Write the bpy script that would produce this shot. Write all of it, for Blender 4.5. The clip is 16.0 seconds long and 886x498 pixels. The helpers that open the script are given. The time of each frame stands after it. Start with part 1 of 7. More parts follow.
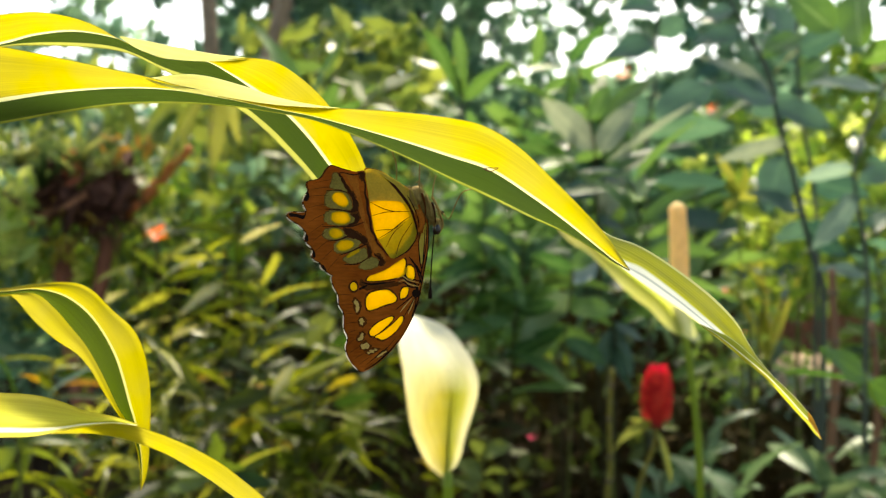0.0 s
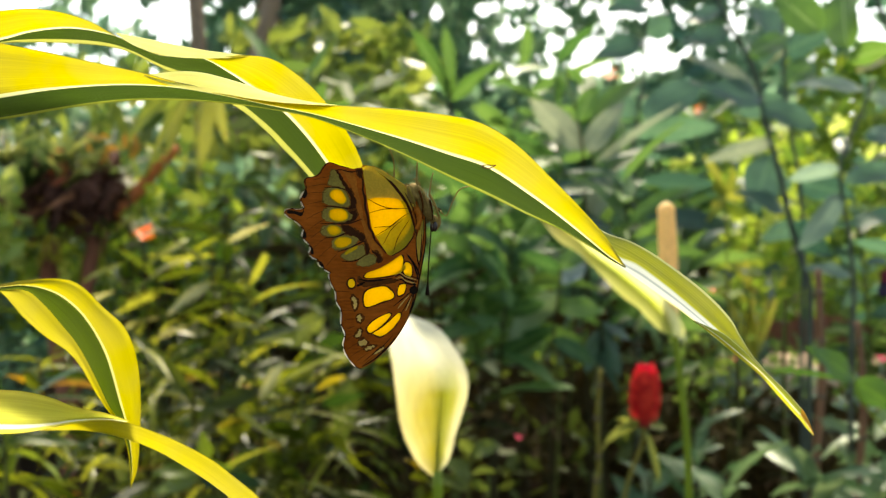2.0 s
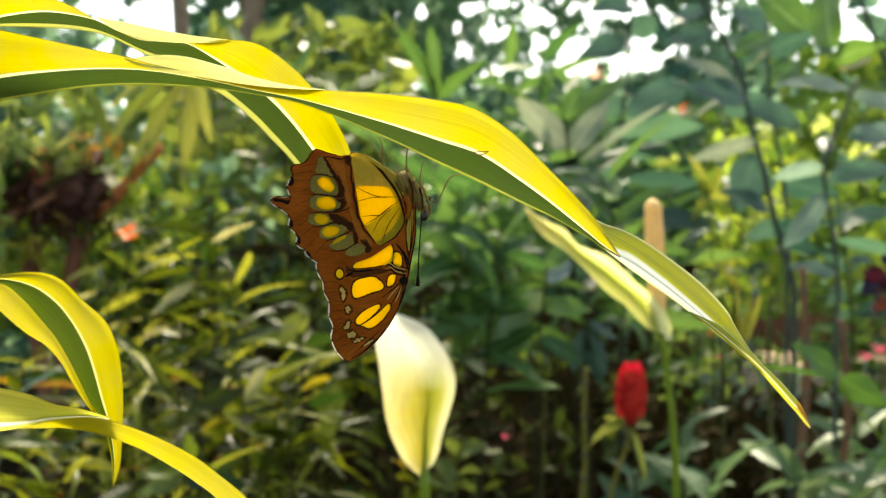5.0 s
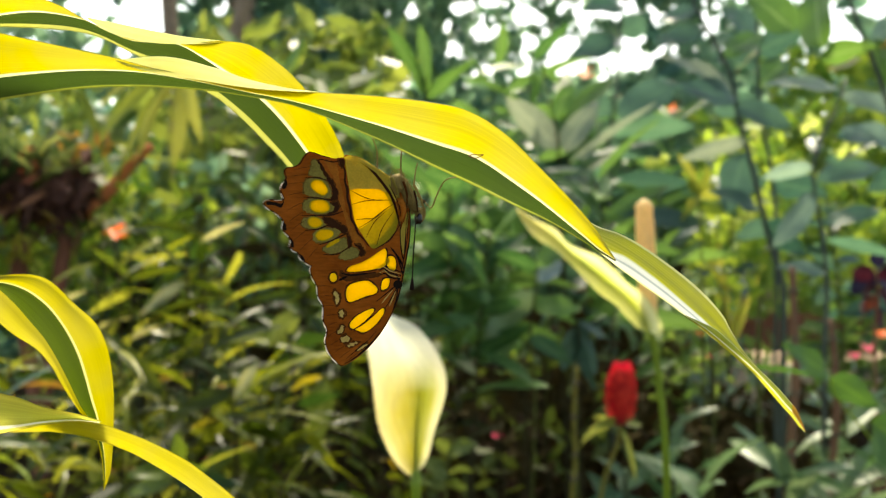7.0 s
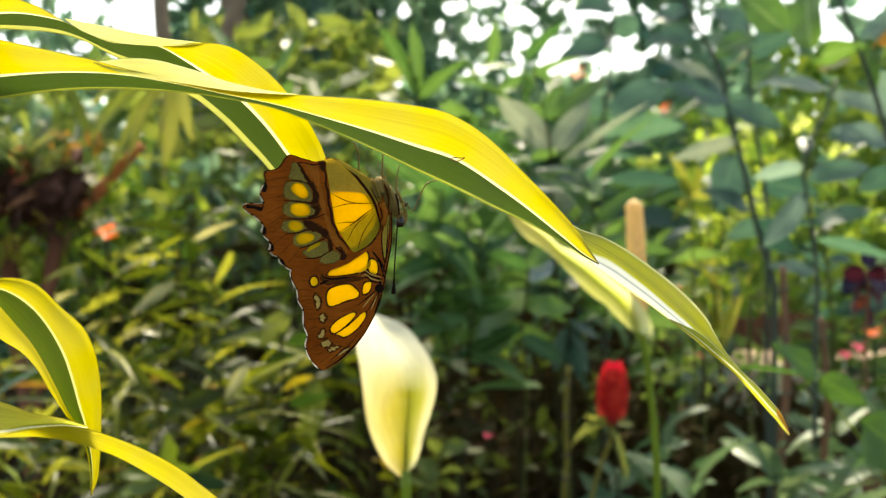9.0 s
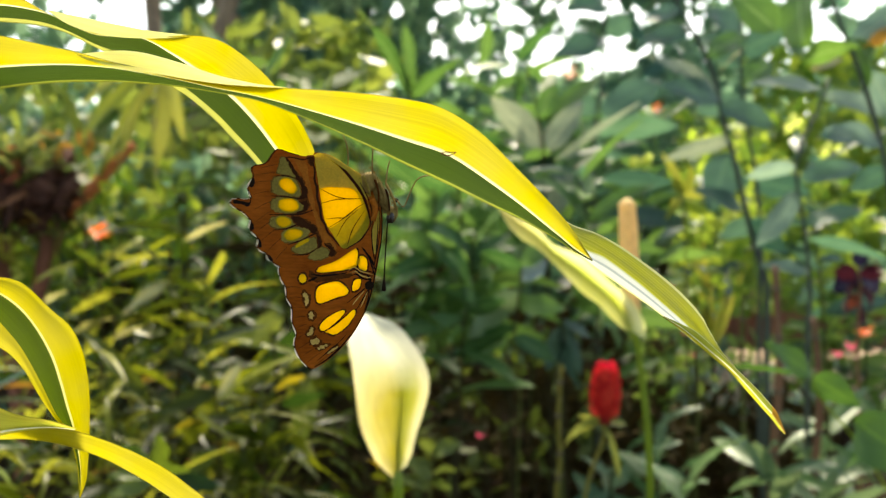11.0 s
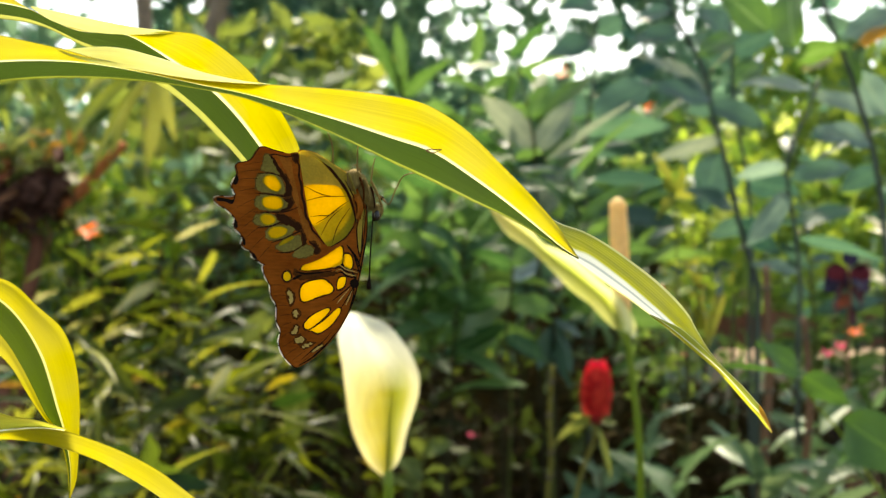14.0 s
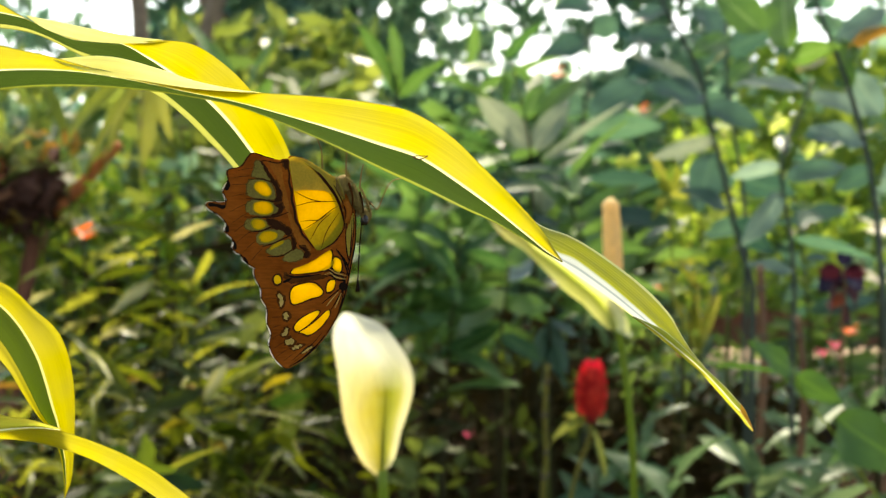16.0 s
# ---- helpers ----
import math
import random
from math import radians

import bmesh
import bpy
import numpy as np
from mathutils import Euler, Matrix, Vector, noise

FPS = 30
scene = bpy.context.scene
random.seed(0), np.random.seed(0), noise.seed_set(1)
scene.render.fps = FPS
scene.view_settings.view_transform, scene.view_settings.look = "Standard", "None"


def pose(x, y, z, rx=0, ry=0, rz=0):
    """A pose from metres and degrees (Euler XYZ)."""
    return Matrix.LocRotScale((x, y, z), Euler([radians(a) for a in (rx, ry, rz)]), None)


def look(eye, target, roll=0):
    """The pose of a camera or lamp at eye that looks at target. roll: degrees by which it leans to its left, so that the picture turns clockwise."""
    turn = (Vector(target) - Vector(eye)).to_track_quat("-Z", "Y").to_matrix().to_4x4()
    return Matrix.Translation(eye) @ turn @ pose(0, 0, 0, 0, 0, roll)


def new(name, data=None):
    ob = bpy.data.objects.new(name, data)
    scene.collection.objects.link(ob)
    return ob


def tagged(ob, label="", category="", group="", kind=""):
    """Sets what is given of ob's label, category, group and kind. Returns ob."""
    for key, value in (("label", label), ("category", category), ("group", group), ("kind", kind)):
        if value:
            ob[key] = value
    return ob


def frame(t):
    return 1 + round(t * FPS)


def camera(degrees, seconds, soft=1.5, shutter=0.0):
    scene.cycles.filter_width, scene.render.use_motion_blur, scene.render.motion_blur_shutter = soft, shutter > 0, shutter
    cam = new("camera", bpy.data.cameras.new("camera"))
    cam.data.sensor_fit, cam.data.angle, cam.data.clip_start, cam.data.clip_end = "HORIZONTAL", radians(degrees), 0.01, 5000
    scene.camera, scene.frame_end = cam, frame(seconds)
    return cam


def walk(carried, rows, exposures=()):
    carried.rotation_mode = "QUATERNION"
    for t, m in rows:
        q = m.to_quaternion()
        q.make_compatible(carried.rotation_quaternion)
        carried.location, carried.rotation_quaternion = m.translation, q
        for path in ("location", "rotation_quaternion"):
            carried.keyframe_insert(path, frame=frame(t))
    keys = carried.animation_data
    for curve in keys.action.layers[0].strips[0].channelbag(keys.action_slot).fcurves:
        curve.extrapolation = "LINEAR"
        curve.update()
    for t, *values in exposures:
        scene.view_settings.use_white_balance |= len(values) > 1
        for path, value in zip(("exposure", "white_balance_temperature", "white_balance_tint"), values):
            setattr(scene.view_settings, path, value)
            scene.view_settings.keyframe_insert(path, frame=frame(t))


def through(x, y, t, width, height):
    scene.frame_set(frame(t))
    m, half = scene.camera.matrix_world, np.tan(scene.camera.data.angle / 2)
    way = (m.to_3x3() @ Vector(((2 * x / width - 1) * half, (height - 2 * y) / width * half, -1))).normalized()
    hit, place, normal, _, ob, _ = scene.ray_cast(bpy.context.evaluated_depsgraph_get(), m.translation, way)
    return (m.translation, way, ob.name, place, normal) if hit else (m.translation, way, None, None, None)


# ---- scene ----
import colorsys

# ---- camera ----
cam = camera(50.2, 16.0, 1.25)
cam.data.dof.use_dof = True
cam.data.dof.focus_distance = 0.257
cam.data.dof.aperture_fstop = 17.5
PATH = [
    (0.0, pose(-0.00000, -0.00000, 1.20000, 90.000, 0.000, 0.000)),
    (0.5, pose(-0.00172, 0.00035, 1.20031, 89.988, -0.103, -0.220)),
    (1.0, pose(-0.00241, -0.00111, 1.20032, 89.977, -0.116, -0.427)),
    (1.5, pose(-0.00195, -0.00124, 1.19928, 90.020, -0.026, -0.574)),
    (2.0, pose(-0.00269, -0.00114, 1.19912, 90.010, -0.021, -0.751)),
    (2.5, pose(-0.00340, -0.00089, 1.19903, 90.004, -0.004, -0.920)),
    (3.0, pose(-0.00306, -0.00022, 1.19837, 90.007, -0.003, -1.054)),
    (3.5, pose(-0.00313, 0.00129, 1.19757, 90.011, 0.011, -1.206)),
    (4.0, pose(-0.00301, 0.00282, 1.19691, 90.014, 0.042, -1.343)),
    (6.5, pose(-0.00598, 0.00791, 1.19606, 89.996, 0.098, -2.111)),
    (7.0, pose(-0.00518, 0.00768, 1.19745, 89.954, 0.074, -2.242)),
    (7.5, pose(-0.00372, 0.00877, 1.19781, 89.950, 0.107, -2.352)),
    (8.0, pose(-0.00337, 0.00850, 1.19871, 89.929, 0.071, -2.487)),
    (8.5, pose(-0.00253, 0.00908, 1.19910, 89.919, 0.071, -2.583)),
    (9.0, pose(-0.00226, 0.00926, 1.19854, 89.919, 0.096, -2.692)),
    (11.5, pose(-0.00094, 0.01427, 1.19757, 89.911, 0.121, -3.191)),
    (12.0, pose(0.00068, 0.01458, 1.19772, 89.890, 0.125, -3.258)),
    (12.5, pose(0.00029, 0.01524, 1.19667, 89.923, 0.127, -3.374)),
    (13.0, pose(0.00073, 0.01530, 1.19673, 89.916, 0.132, -3.432)),
    (13.5, pose(0.00037, 0.01560, 1.19680, 89.905, 0.125, -3.529)),
    (14.0, pose(0.00018, 0.01470, 1.19711, 89.892, 0.108, -3.609)),
    (14.5, pose(0.00071, 0.01386, 1.19681, 89.902, 0.143, -3.668)),
    (15.0, pose(0.00068, 0.01226, 1.19679, 89.910, 0.112, -3.735)),
    (15.5, pose(0.00075, 0.01129, 1.19716, 89.902, 0.148, -3.803)),
    (16.0, pose(0.00227, 0.00846, 1.19819, 89.875, 0.164, -3.841)),
]
walk(cam, PATH, [(0.0, 1.69, 7750, 4), (16.0, 1.69, 7650, 4)])

# ---- light ----
world = bpy.data.worlds.new("sky")
scene.world = world
world.use_nodes = True
wn = world.node_tree
sky = wn.nodes.new("ShaderNodeTexSky")
sky.sky_type = "NISHITA"
sky.sun_disc = False
SUN_EL, SUN_AZ = radians(53), radians(6)
sky.sun_elevation, sky.sun_rotation = SUN_EL, SUN_AZ
sky.air_density, sky.dust_density = 1.0, 3.0
wn.links.new(sky.outputs[0], wn.nodes["Background"].inputs[0])
wn.nodes["Background"].inputs[1].default_value = 0.15
sun = new("sun", bpy.data.lights.new("sun", "SUN"))
sun.data.energy, sun.data.angle, sun.data.color = 3.2, radians(12), (1.0, 0.95, 0.86)
sun_from = Vector((math.sin(SUN_AZ) * math.cos(SUN_EL), math.cos(SUN_AZ) * math.cos(SUN_EL), math.sin(SUN_EL)))
sun.matrix_world = look(sun_from * 30, (0, 0, 0))


# ---- materials ----
class Nodes:
    """Small helper that wires shader nodes."""

    def __init__(self, name):
        self.mat = bpy.data.materials.new(name)
        self.mat.use_nodes = True
        self.t = self.mat.node_tree
        self.t.nodes.clear()
        self.out = self.t.nodes.new("ShaderNodeOutputMaterial")

    def node(self, kind, **values):
        n = self.t.nodes.new(kind)
        for k, v in values.items():
            n.inputs[k.replace("_", " ")].default_value = v
        return n

    def link(self, a, b):
        self.t.links.new(a, b)

    def ramp(self, fac, stops, mode="LINEAR"):
        r = self.t.nodes.new("ShaderNodeValToRGB")
        r.color_ramp.interpolation = mode
        e = r.color_ramp.elements
        while len(e) < len(stops):
            e.new(0.5)
        for el, (p, c) in zip(e, stops):
            el.position, el.color = p, (*c, 1)
        self.link(fac, r.inputs[0])
        return r.outputs[0]

    def noise(self, scale, vector=None, detail=4.0, stretch=None):
        n = self.node("ShaderNodeTexNoise", Scale=scale, Detail=detail)
        if vector is None:
            vector = self.node("ShaderNodeTexCoord").outputs["Object"]
        if stretch:
            m = self.node("ShaderNodeMapping")
            m.inputs["Scale"].default_value = stretch
            self.link(vector, m.inputs[0])
            vector = m.outputs[0]
        self.link(vector, n.inputs["Vector"])
        return n.outputs[0]

    def mix(self, fac, a, b, blend="MIX"):
        m = self.t.nodes.new("ShaderNodeMixRGB")
        m.blend_type = blend
        for sock, v in zip(m.inputs, (fac, a, b)):
            if isinstance(v, (int, float)):
                sock.default_value = v
            elif isinstance(v, tuple):
                sock.default_value = (*v, 1)
            else:
                self.link(v, sock)
        return m.outputs[0]

    def hsv(self, color, hue=0.5, sat=1.0, val=1.0):
        h = self.t.nodes.new("ShaderNodeHueSaturation")
        for key, v in (("Hue", hue), ("Saturation", sat), ("Value", val)):
            if isinstance(v, (int, float)):
                h.inputs[key].default_value = v
            else:
                self.link(v, h.inputs[key])
        self.link(color, h.inputs["Color"])
        return h.outputs[0]

    def span(self, fac, lo, hi):
        m = self.node("ShaderNodeMapRange")
        m.inputs["To Min"].default_value, m.inputs["To Max"].default_value = lo, hi
        self.link(fac, m.inputs["Value"])
        return m.outputs[0]

    def finish(self, color, rough=0.5, through=0.0, glow=None, bump=None, height=0.3, distance=0.001, spec=0.5, tint=None):
        """A surface that also lets a share of the light through."""
        p = self.node("ShaderNodeBsdfPrincipled", Roughness=rough)
        p.inputs["Specular IOR Level"].default_value = spec
        if isinstance(color, tuple):
            p.inputs["Base Color"].default_value = (*color, 1)
        else:
            self.link(color, p.inputs["Base Color"])
        if bump is not None:
            b = self.node("ShaderNodeBump", Strength=height, Distance=distance)
            self.link(bump, b.inputs["Height"])
            self.link(b.outputs[0], p.inputs["Normal"])
        if through:
            tr = self.node("ShaderNodeBsdfTranslucent")
            c = tint if tint is not None else color
            if isinstance(c, tuple):
                tr.inputs[0].default_value = (*c, 1)
            else:
                self.link(c, tr.inputs[0])
            m = self.node("ShaderNodeMixShader", Fac=through)
            self.link(p.outputs[0], m.inputs[1])
            self.link(tr.outputs[0], m.inputs[2])
            self.link(m.outputs[0], self.out.inputs[0])
        else:
            self.link(p.outputs[0], self.out.inputs[0])
        return self.mat


def plain(name, color, rough=0.6, scale=30.0, vary=0.35, through=0.0, stretch=None, bump=0.2, distance=0.002, spec=0.4):
    """A surface with grain and blotches round one colour."""
    n = Nodes(name)
    fine = n.noise(scale * 6, stretch=stretch)
    broad = n.noise(scale)
    c = n.hsv(n.mix(0.0, color, color), val=n.span(fine, 1 - vary, 1 + vary))
    c = n.hsv(c, val=n.span(broad, 1 - vary, 1 + vary))
    return n.finish(c, rough, through, bump=fine, height=bump, distance=distance, spec=spec)


def striped_leaf(name, yellow, green, line, rough, stops, through=0.5, spec=0.5, edge=(0.2, 0.23, 0.03)):
    """Strap leaf with coloured bands that run along it; the band is read across the blade."""
    n = Nodes(name)
    uv = n.node("ShaderNodeUVMap").outputs[0]
    sep = n.node("ShaderNodeSeparateXYZ")
    n.link(uv, sep.inputs[0])
    streak = n.noise(1.0, uv, 5.0, (14, 60, 1))
    wob = n.node("ShaderNodeMath")
    wob.operation = "MULTIPLY_ADD"
    n.link(streak, wob.inputs[0])
    wob.inputs[1].default_value = 0.03
    n.link(sep.outputs[1], wob.inputs[2])
    named = {"y": yellow, "g": green, "l": line, "e": edge}
    c = n.ramp(wob.outputs[0], [(p, named.get(k, k)) for p, k in stops])
    c = n.hsv(c, val=n.span(streak, 0.66, 1.26))
    cells = n.noise(1.0, uv, 6.0, (40, 400, 1))
    c = n.hsv(c, val=n.span(cells, 0.85, 1.12))
    blot = n.noise(60, None, 3.0)
    c = n.hsv(c, sat=n.span(blot, 0.9, 1.08), val=n.span(blot, 0.88, 1.1))
    return n.finish(c, rough, through, bump=cells, height=0.25, distance=0.0006, spec=spec)


def foliage(name, dark, light, rough=0.45, through=0.4, rib=None, spec=0.3, gain=1.7, skew=1.0):
    """Green leaf with a paler rib; shade of green differs from leaf to leaf."""
    n = Nodes(name)
    uv = n.node("ShaderNodeUVMap").outputs[0]
    sep = n.node("ShaderNodeSeparateXYZ")
    n.link(uv, sep.inputs[0])
    rnd = n.node("ShaderNodeObjectInfo").outputs["Random"]
    isl = n.node("ShaderNodeNewGeometry").outputs["Random Per Island"]
    add = n.node("ShaderNodeMath")
    add.operation = "ADD"
    n.link(rnd, add.inputs[0])
    n.link(isl, add.inputs[1])
    fr = n.node("ShaderNodeMath")
    fr.operation = "FRACT"
    n.link(add.outputs[0], fr.inputs[0])
    few = n.node("ShaderNodeMath")
    few.operation = "POWER"
    n.link(fr.outputs[0], few.inputs[0])
    few.inputs[1].default_value = skew
    c = n.mix(few.outputs[0], dark, light)
    vein = n.noise(1.0, uv, 3.0, (30, 5, 1))
    c = n.hsv(c, val=n.span(vein, 0.75, 1.25))
    if rib:
        mask = n.ramp(sep.outputs[1], [(0.0, (0, 0, 0)), (0.45, (0, 0, 0)), (0.5, (1, 1, 1)), (0.55, (0, 0, 0))])
        c = n.mix(mask, c, rib)
    tint = n.hsv(c, 0.487, 1.05, gain)
    return n.finish(c, rough + 0.15, through, bump=vein, height=0.3, distance=0.003, spec=spec, tint=tint)


LEAF_STOPS = [(0.0, "y"), (0.47, "y"), (0.485, "l"), (0.515, "l"), (0.53, "g"), (0.945, "g"), (0.96, "y"), (1.0, "y")]
m_strap = striped_leaf("dracaena_blade", (0.35, 0.305, 0.01), (0.05, 0.078, 0.005), (0.6, 0.56, 0.2), 0.5, LEAF_STOPS, 0.6, 0.2)
MAIN_STOPS = [(0.0, "e"), (0.008, "e"), (0.02, "y"), (0.475, "y"), (0.487, "l"), (0.512, "l"), (0.522, "g"), (0.965, "g"), (0.985, "e"), (1.0, "e")]
m_strap_thin = striped_leaf("dracaena_thin_margin_blade", (0.35, 0.305, 0.01), (0.03, 0.054, 0.008), (0.62, 0.6, 0.32), 0.4, MAIN_STOPS, 0.6, 0.4)
BACK_STOPS = [(0.0, "y"), (0.475, "y"), (0.487, "l"), (0.515, "l"), (0.528, "g"), (0.9, "g"), (0.92, "e"), (1.0, "e")]
m_strap_wide = striped_leaf("dracaena_wide_margin_blade", (0.35, 0.305, 0.01), (0.03, 0.052, 0.007), (0.62, 0.6, 0.32), 0.5, BACK_STOPS, 0.6, 0.2, (0.3, 0.31, 0.06))
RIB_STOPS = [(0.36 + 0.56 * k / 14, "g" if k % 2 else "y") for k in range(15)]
# the white and blue-grey stops paint sky sheen into the leaf colour
m_strap_top = striped_leaf("dracaena_sheen_face", (0.37, 0.375, 0.03), (0.285, 0.3, 0.008), (0.5, 0.54, 0.5), 0.3,
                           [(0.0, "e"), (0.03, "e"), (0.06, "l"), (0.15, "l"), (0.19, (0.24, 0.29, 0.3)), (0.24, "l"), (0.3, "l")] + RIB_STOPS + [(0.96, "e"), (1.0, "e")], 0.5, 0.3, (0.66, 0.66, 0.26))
m_strap_band = striped_leaf("dracaena_folded_end", (0.4, 0.38, 0.025), (0.3, 0.33, 0.02), (0.74, 0.74, 0.5), 0.35,
                            [(0.0, (0.16, 0.16, 0.012)), (0.03, (0.16, 0.16, 0.012)), (0.08, "y"), (0.42, "y"), (0.47, "l"), (0.54, "l"), (0.6, "g"), (0.92, "g"), (0.97, "e"), (1.0, "e")], 0.55, 0.3, (0.55, 0.55, 0.2))
m_tip = plain("withered_tip", (0.5, 0.24, 0.02), 0.6, 300, 0.35, 0.45)
# yellow far above the blade's: skylight on the rolled edge put into colour
m_strap_pale = striped_leaf("dracaena_lit_edge", (0.86, 0.78, 0.14), (0.82, 0.74, 0.12), (0.88, 0.84, 0.28), 0.6, [(0.0, "l"), (0.04, "y"), (0.12, "g"), (0.2, "y"), (0.28, "g"), (0.4, "y")], 0.5, 0.08)
m_strap_low = striped_leaf("dracaena_low_blade", (0.5, 0.45, 0.05), (0.44, 0.44, 0.045), (0.72, 0.72, 0.5), 0.5, [(0.0, "y"), (0.3, "g"), (0.62, "g"), (0.66, "l"), (0.8, "l"), (0.84, "y"), (1.0, "y")], 0.72, 0.2)
m_scar = plain("leaf_scar", (0.16, 0.05, 0.015), 0.7, 200)


def spathe_skin(name, across, tip):
    """Waxy flower leaf: colours run across it and pale towards its tip."""
    n = Nodes(name)
    uv = n.node("ShaderNodeUVMap").outputs[0]
    sep = n.node("ShaderNodeSeparateXYZ")
    n.link(uv, sep.inputs[0])
    c = n.ramp(sep.outputs[1], across)
    skew = n.node("ShaderNodeMapping")
    skew.inputs["Rotation"].default_value = (0, 0, 0.5)
    skew.inputs["Scale"].default_value = (1.2, 9, 1)
    wide = n.node("ShaderNodeMapping")
    wide.inputs["Scale"].default_value = (6, 1, 1)
    n.link(uv, wide.inputs[0])
    n.link(wide.outputs[0], skew.inputs[0])
    vein = n.noise(4.0, skew.outputs[0], 4.0)
    blot = n.noise(30, None, 3.0)
    length = n.ramp(sep.outputs[0], [(0.0, (1, 1, 1)), (0.035, (0.8, 0.8, 0.8)), (0.06, (0.4, 0.4, 0.4)), (0.1, (0, 0, 0))])
    c = n.mix(length, c, tip)
    c = n.hsv(c, val=n.span(vein, 0.5, 1.4), sat=n.span(blot, 0.8, 1.15))
    return n.finish(c, 0.5, 0.6, bump=vein, height=0.4, distance=0.002)


m_spathe = spathe_skin("spathe_skin", [(0.0, (0.58, 0.5, 0.2)), (0.16, (0.46, 0.39, 0.09)), (0.36, (0.34, 0.29, 0.02)), (0.49, (0.2, 0.2, 0.006)), (0.6, (0.22, 0.23, 0.01)), (0.76, (0.36, 0.35, 0.05)), (0.88, (0.58, 0.54, 0.24)), (1.0, (0.62, 0.58, 0.3))], (0.8, 0.78, 0.58))
m_spathe_pale = spathe_skin("pale_spathe_skin", [(0.0, (0.621, 0.609, 0.157)), (0.3, (0.528, 0.536, 0.105)), (0.5, (0.342, 0.395, 0.044)), (0.6, (0.528, 0.544, 0.124)), (0.8, (0.745, 0.758, 0.334)), (1.0, (0.621, 0.626, 0.211))], (0.58, 0.54, 0.2))
m_spathe_rib = plain("spathe_rib", (0.26, 0.28, 0.02), 0.5, 40, 0.15, 0.6)
m_stalk = plain("green_stalk", (0.2, 0.27, 0.02), 0.5, 40, 0.25, 0.45)
m_spadix = plain("spadix_grain", (0.8, 0.6, 0.27), 0.7, 120, 0.2, 0.4, None, 0.6)
m_redbract = foliage("red_bract", (0.42, 0.012, 0.01), (0.74, 0.075, 0.042), 0.3, 0.35, None, 0.35, 1.1)
# darker red paints shade into the gaps between the bracts
m_redcore = plain("shade_red_core", (0.22, 0.008, 0.006), 0.6, 60, 0.3)
m_wing = Nodes("brown_wing_scales")
_f = m_wing.noise(1500, None, 4, (0.25, 1, 1))
_b = m_wing.noise(120, None, 3)
_c = m_wing.ramp(_b, [(0.25, (0.26, 0.056, 0.005)), (0.75, (0.44, 0.112, 0.011))])
m_wing = m_wing.finish(m_wing.hsv(_c, val=m_wing.span(_f, 0.5, 1.5)), 0.6, 0.32, bump=_f, height=0.3, distance=0.0003, spec=0.04)
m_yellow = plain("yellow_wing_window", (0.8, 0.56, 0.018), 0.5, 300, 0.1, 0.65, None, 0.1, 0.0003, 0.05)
m_olive = plain("olive_wing_scales", (0.3, 0.225, 0.045), 0.6, 300, 0.35, 0.4, None, 0.1, 0.0003, 0.05)
m_olive_dim = plain("dull_olive_wing_scales", (0.19, 0.1, 0.018), 0.6, 300, 0.4, 0.3, None, 0.1, 0.0003, 0.05)
m_russet = plain("russet_wing_scales", (0.42, 0.13, 0.014), 0.6, 300, 0.4, 0.35, None, 0.1, 0.0003, 0.05)
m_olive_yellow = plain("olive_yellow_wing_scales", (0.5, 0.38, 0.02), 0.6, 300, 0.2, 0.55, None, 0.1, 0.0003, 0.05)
# olive margins and stripe, also the shade painted on the upper wing cell
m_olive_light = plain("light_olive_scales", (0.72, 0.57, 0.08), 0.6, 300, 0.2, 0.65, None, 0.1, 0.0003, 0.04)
m_pale = plain("pale_wing_scales", (0.66, 0.41, 0.1), 0.6, 400, 0.4, 0.3, None, 0.1, 0.0003, 0.05)
m_black = plain("black_wing_scales", (0.012, 0.006, 0.003), 0.7, 400, 0.3, 0.0, None, 0.1, 0.0003, 0.04)
m_dark = plain("dark_brown_wing_scales", (0.04, 0.013, 0.004), 0.7, 400, 0.3, 0.1, None, 0.1, 0.0003, 0.04)
m_dark_soft = plain("soft_dark_wing_scales", (0.11, 0.033, 0.006), 0.7, 500, 0.6, 0.3, None, 0.1, 0.0003, 0.04)
m_white = plain("white_wing_fringe", (0.95, 0.84, 0.62), 0.6, 400, 0.15, 0.5, None, 0.1, 0.0003, 0.05)
m_fur = plain("olive_body_hair", (0.23, 0.155, 0.04), 0.85, 700, 0.4, 0.0, (1, 1, 0.3), 0.8, 0.0006, 0.2)
m_eye = plain("dark_eye", (0.02, 0.012, 0.008), 0.2, 600, 0.2)
m_limb = plain("brown_limb", (0.22, 0.15, 0.045), 0.5, 500, 0.3, spec=0.1)
# high skew puts the bushes' inner shade into mostly dark leaf colours
m_bush = foliage("bush_leaf", (0.013, 0.026, 0.003), (0.2, 0.23, 0.022), 0.3, 0.45, None, 0.16, 1.5, 2.6)
m_bush_green = foliage("green_bush_leaf", (0.014, 0.036, 0.006), (0.125, 0.17, 0.02), 0.3, 0.42, None, 0.16, 1.4, 2.2)
m_bush_yellow = foliage("yellowed_leaf", (0.38, 0.3, 0.03), (0.45, 0.17, 0.02), 0.45, 0.4, gain=1.1)
m_gold = foliage("golden_leaf", (0.26, 0.24, 0.02), (0.36, 0.3, 0.03), 0.4, 0.4, gain=1.1)
m_olive_leaf = foliage("olive_leaf", (0.05, 0.075, 0.014), (0.08, 0.105, 0.02), 0.4, 0.4, (0.12, 0.15, 0.04), 0.2, 1.2)
m_olive_pale = foliage("light_olive_leaf", (0.13, 0.16, 0.03), (0.18, 0.2, 0.045), 0.4, 0.4, (0.22, 0.25, 0.07), 0.25, 1.2)
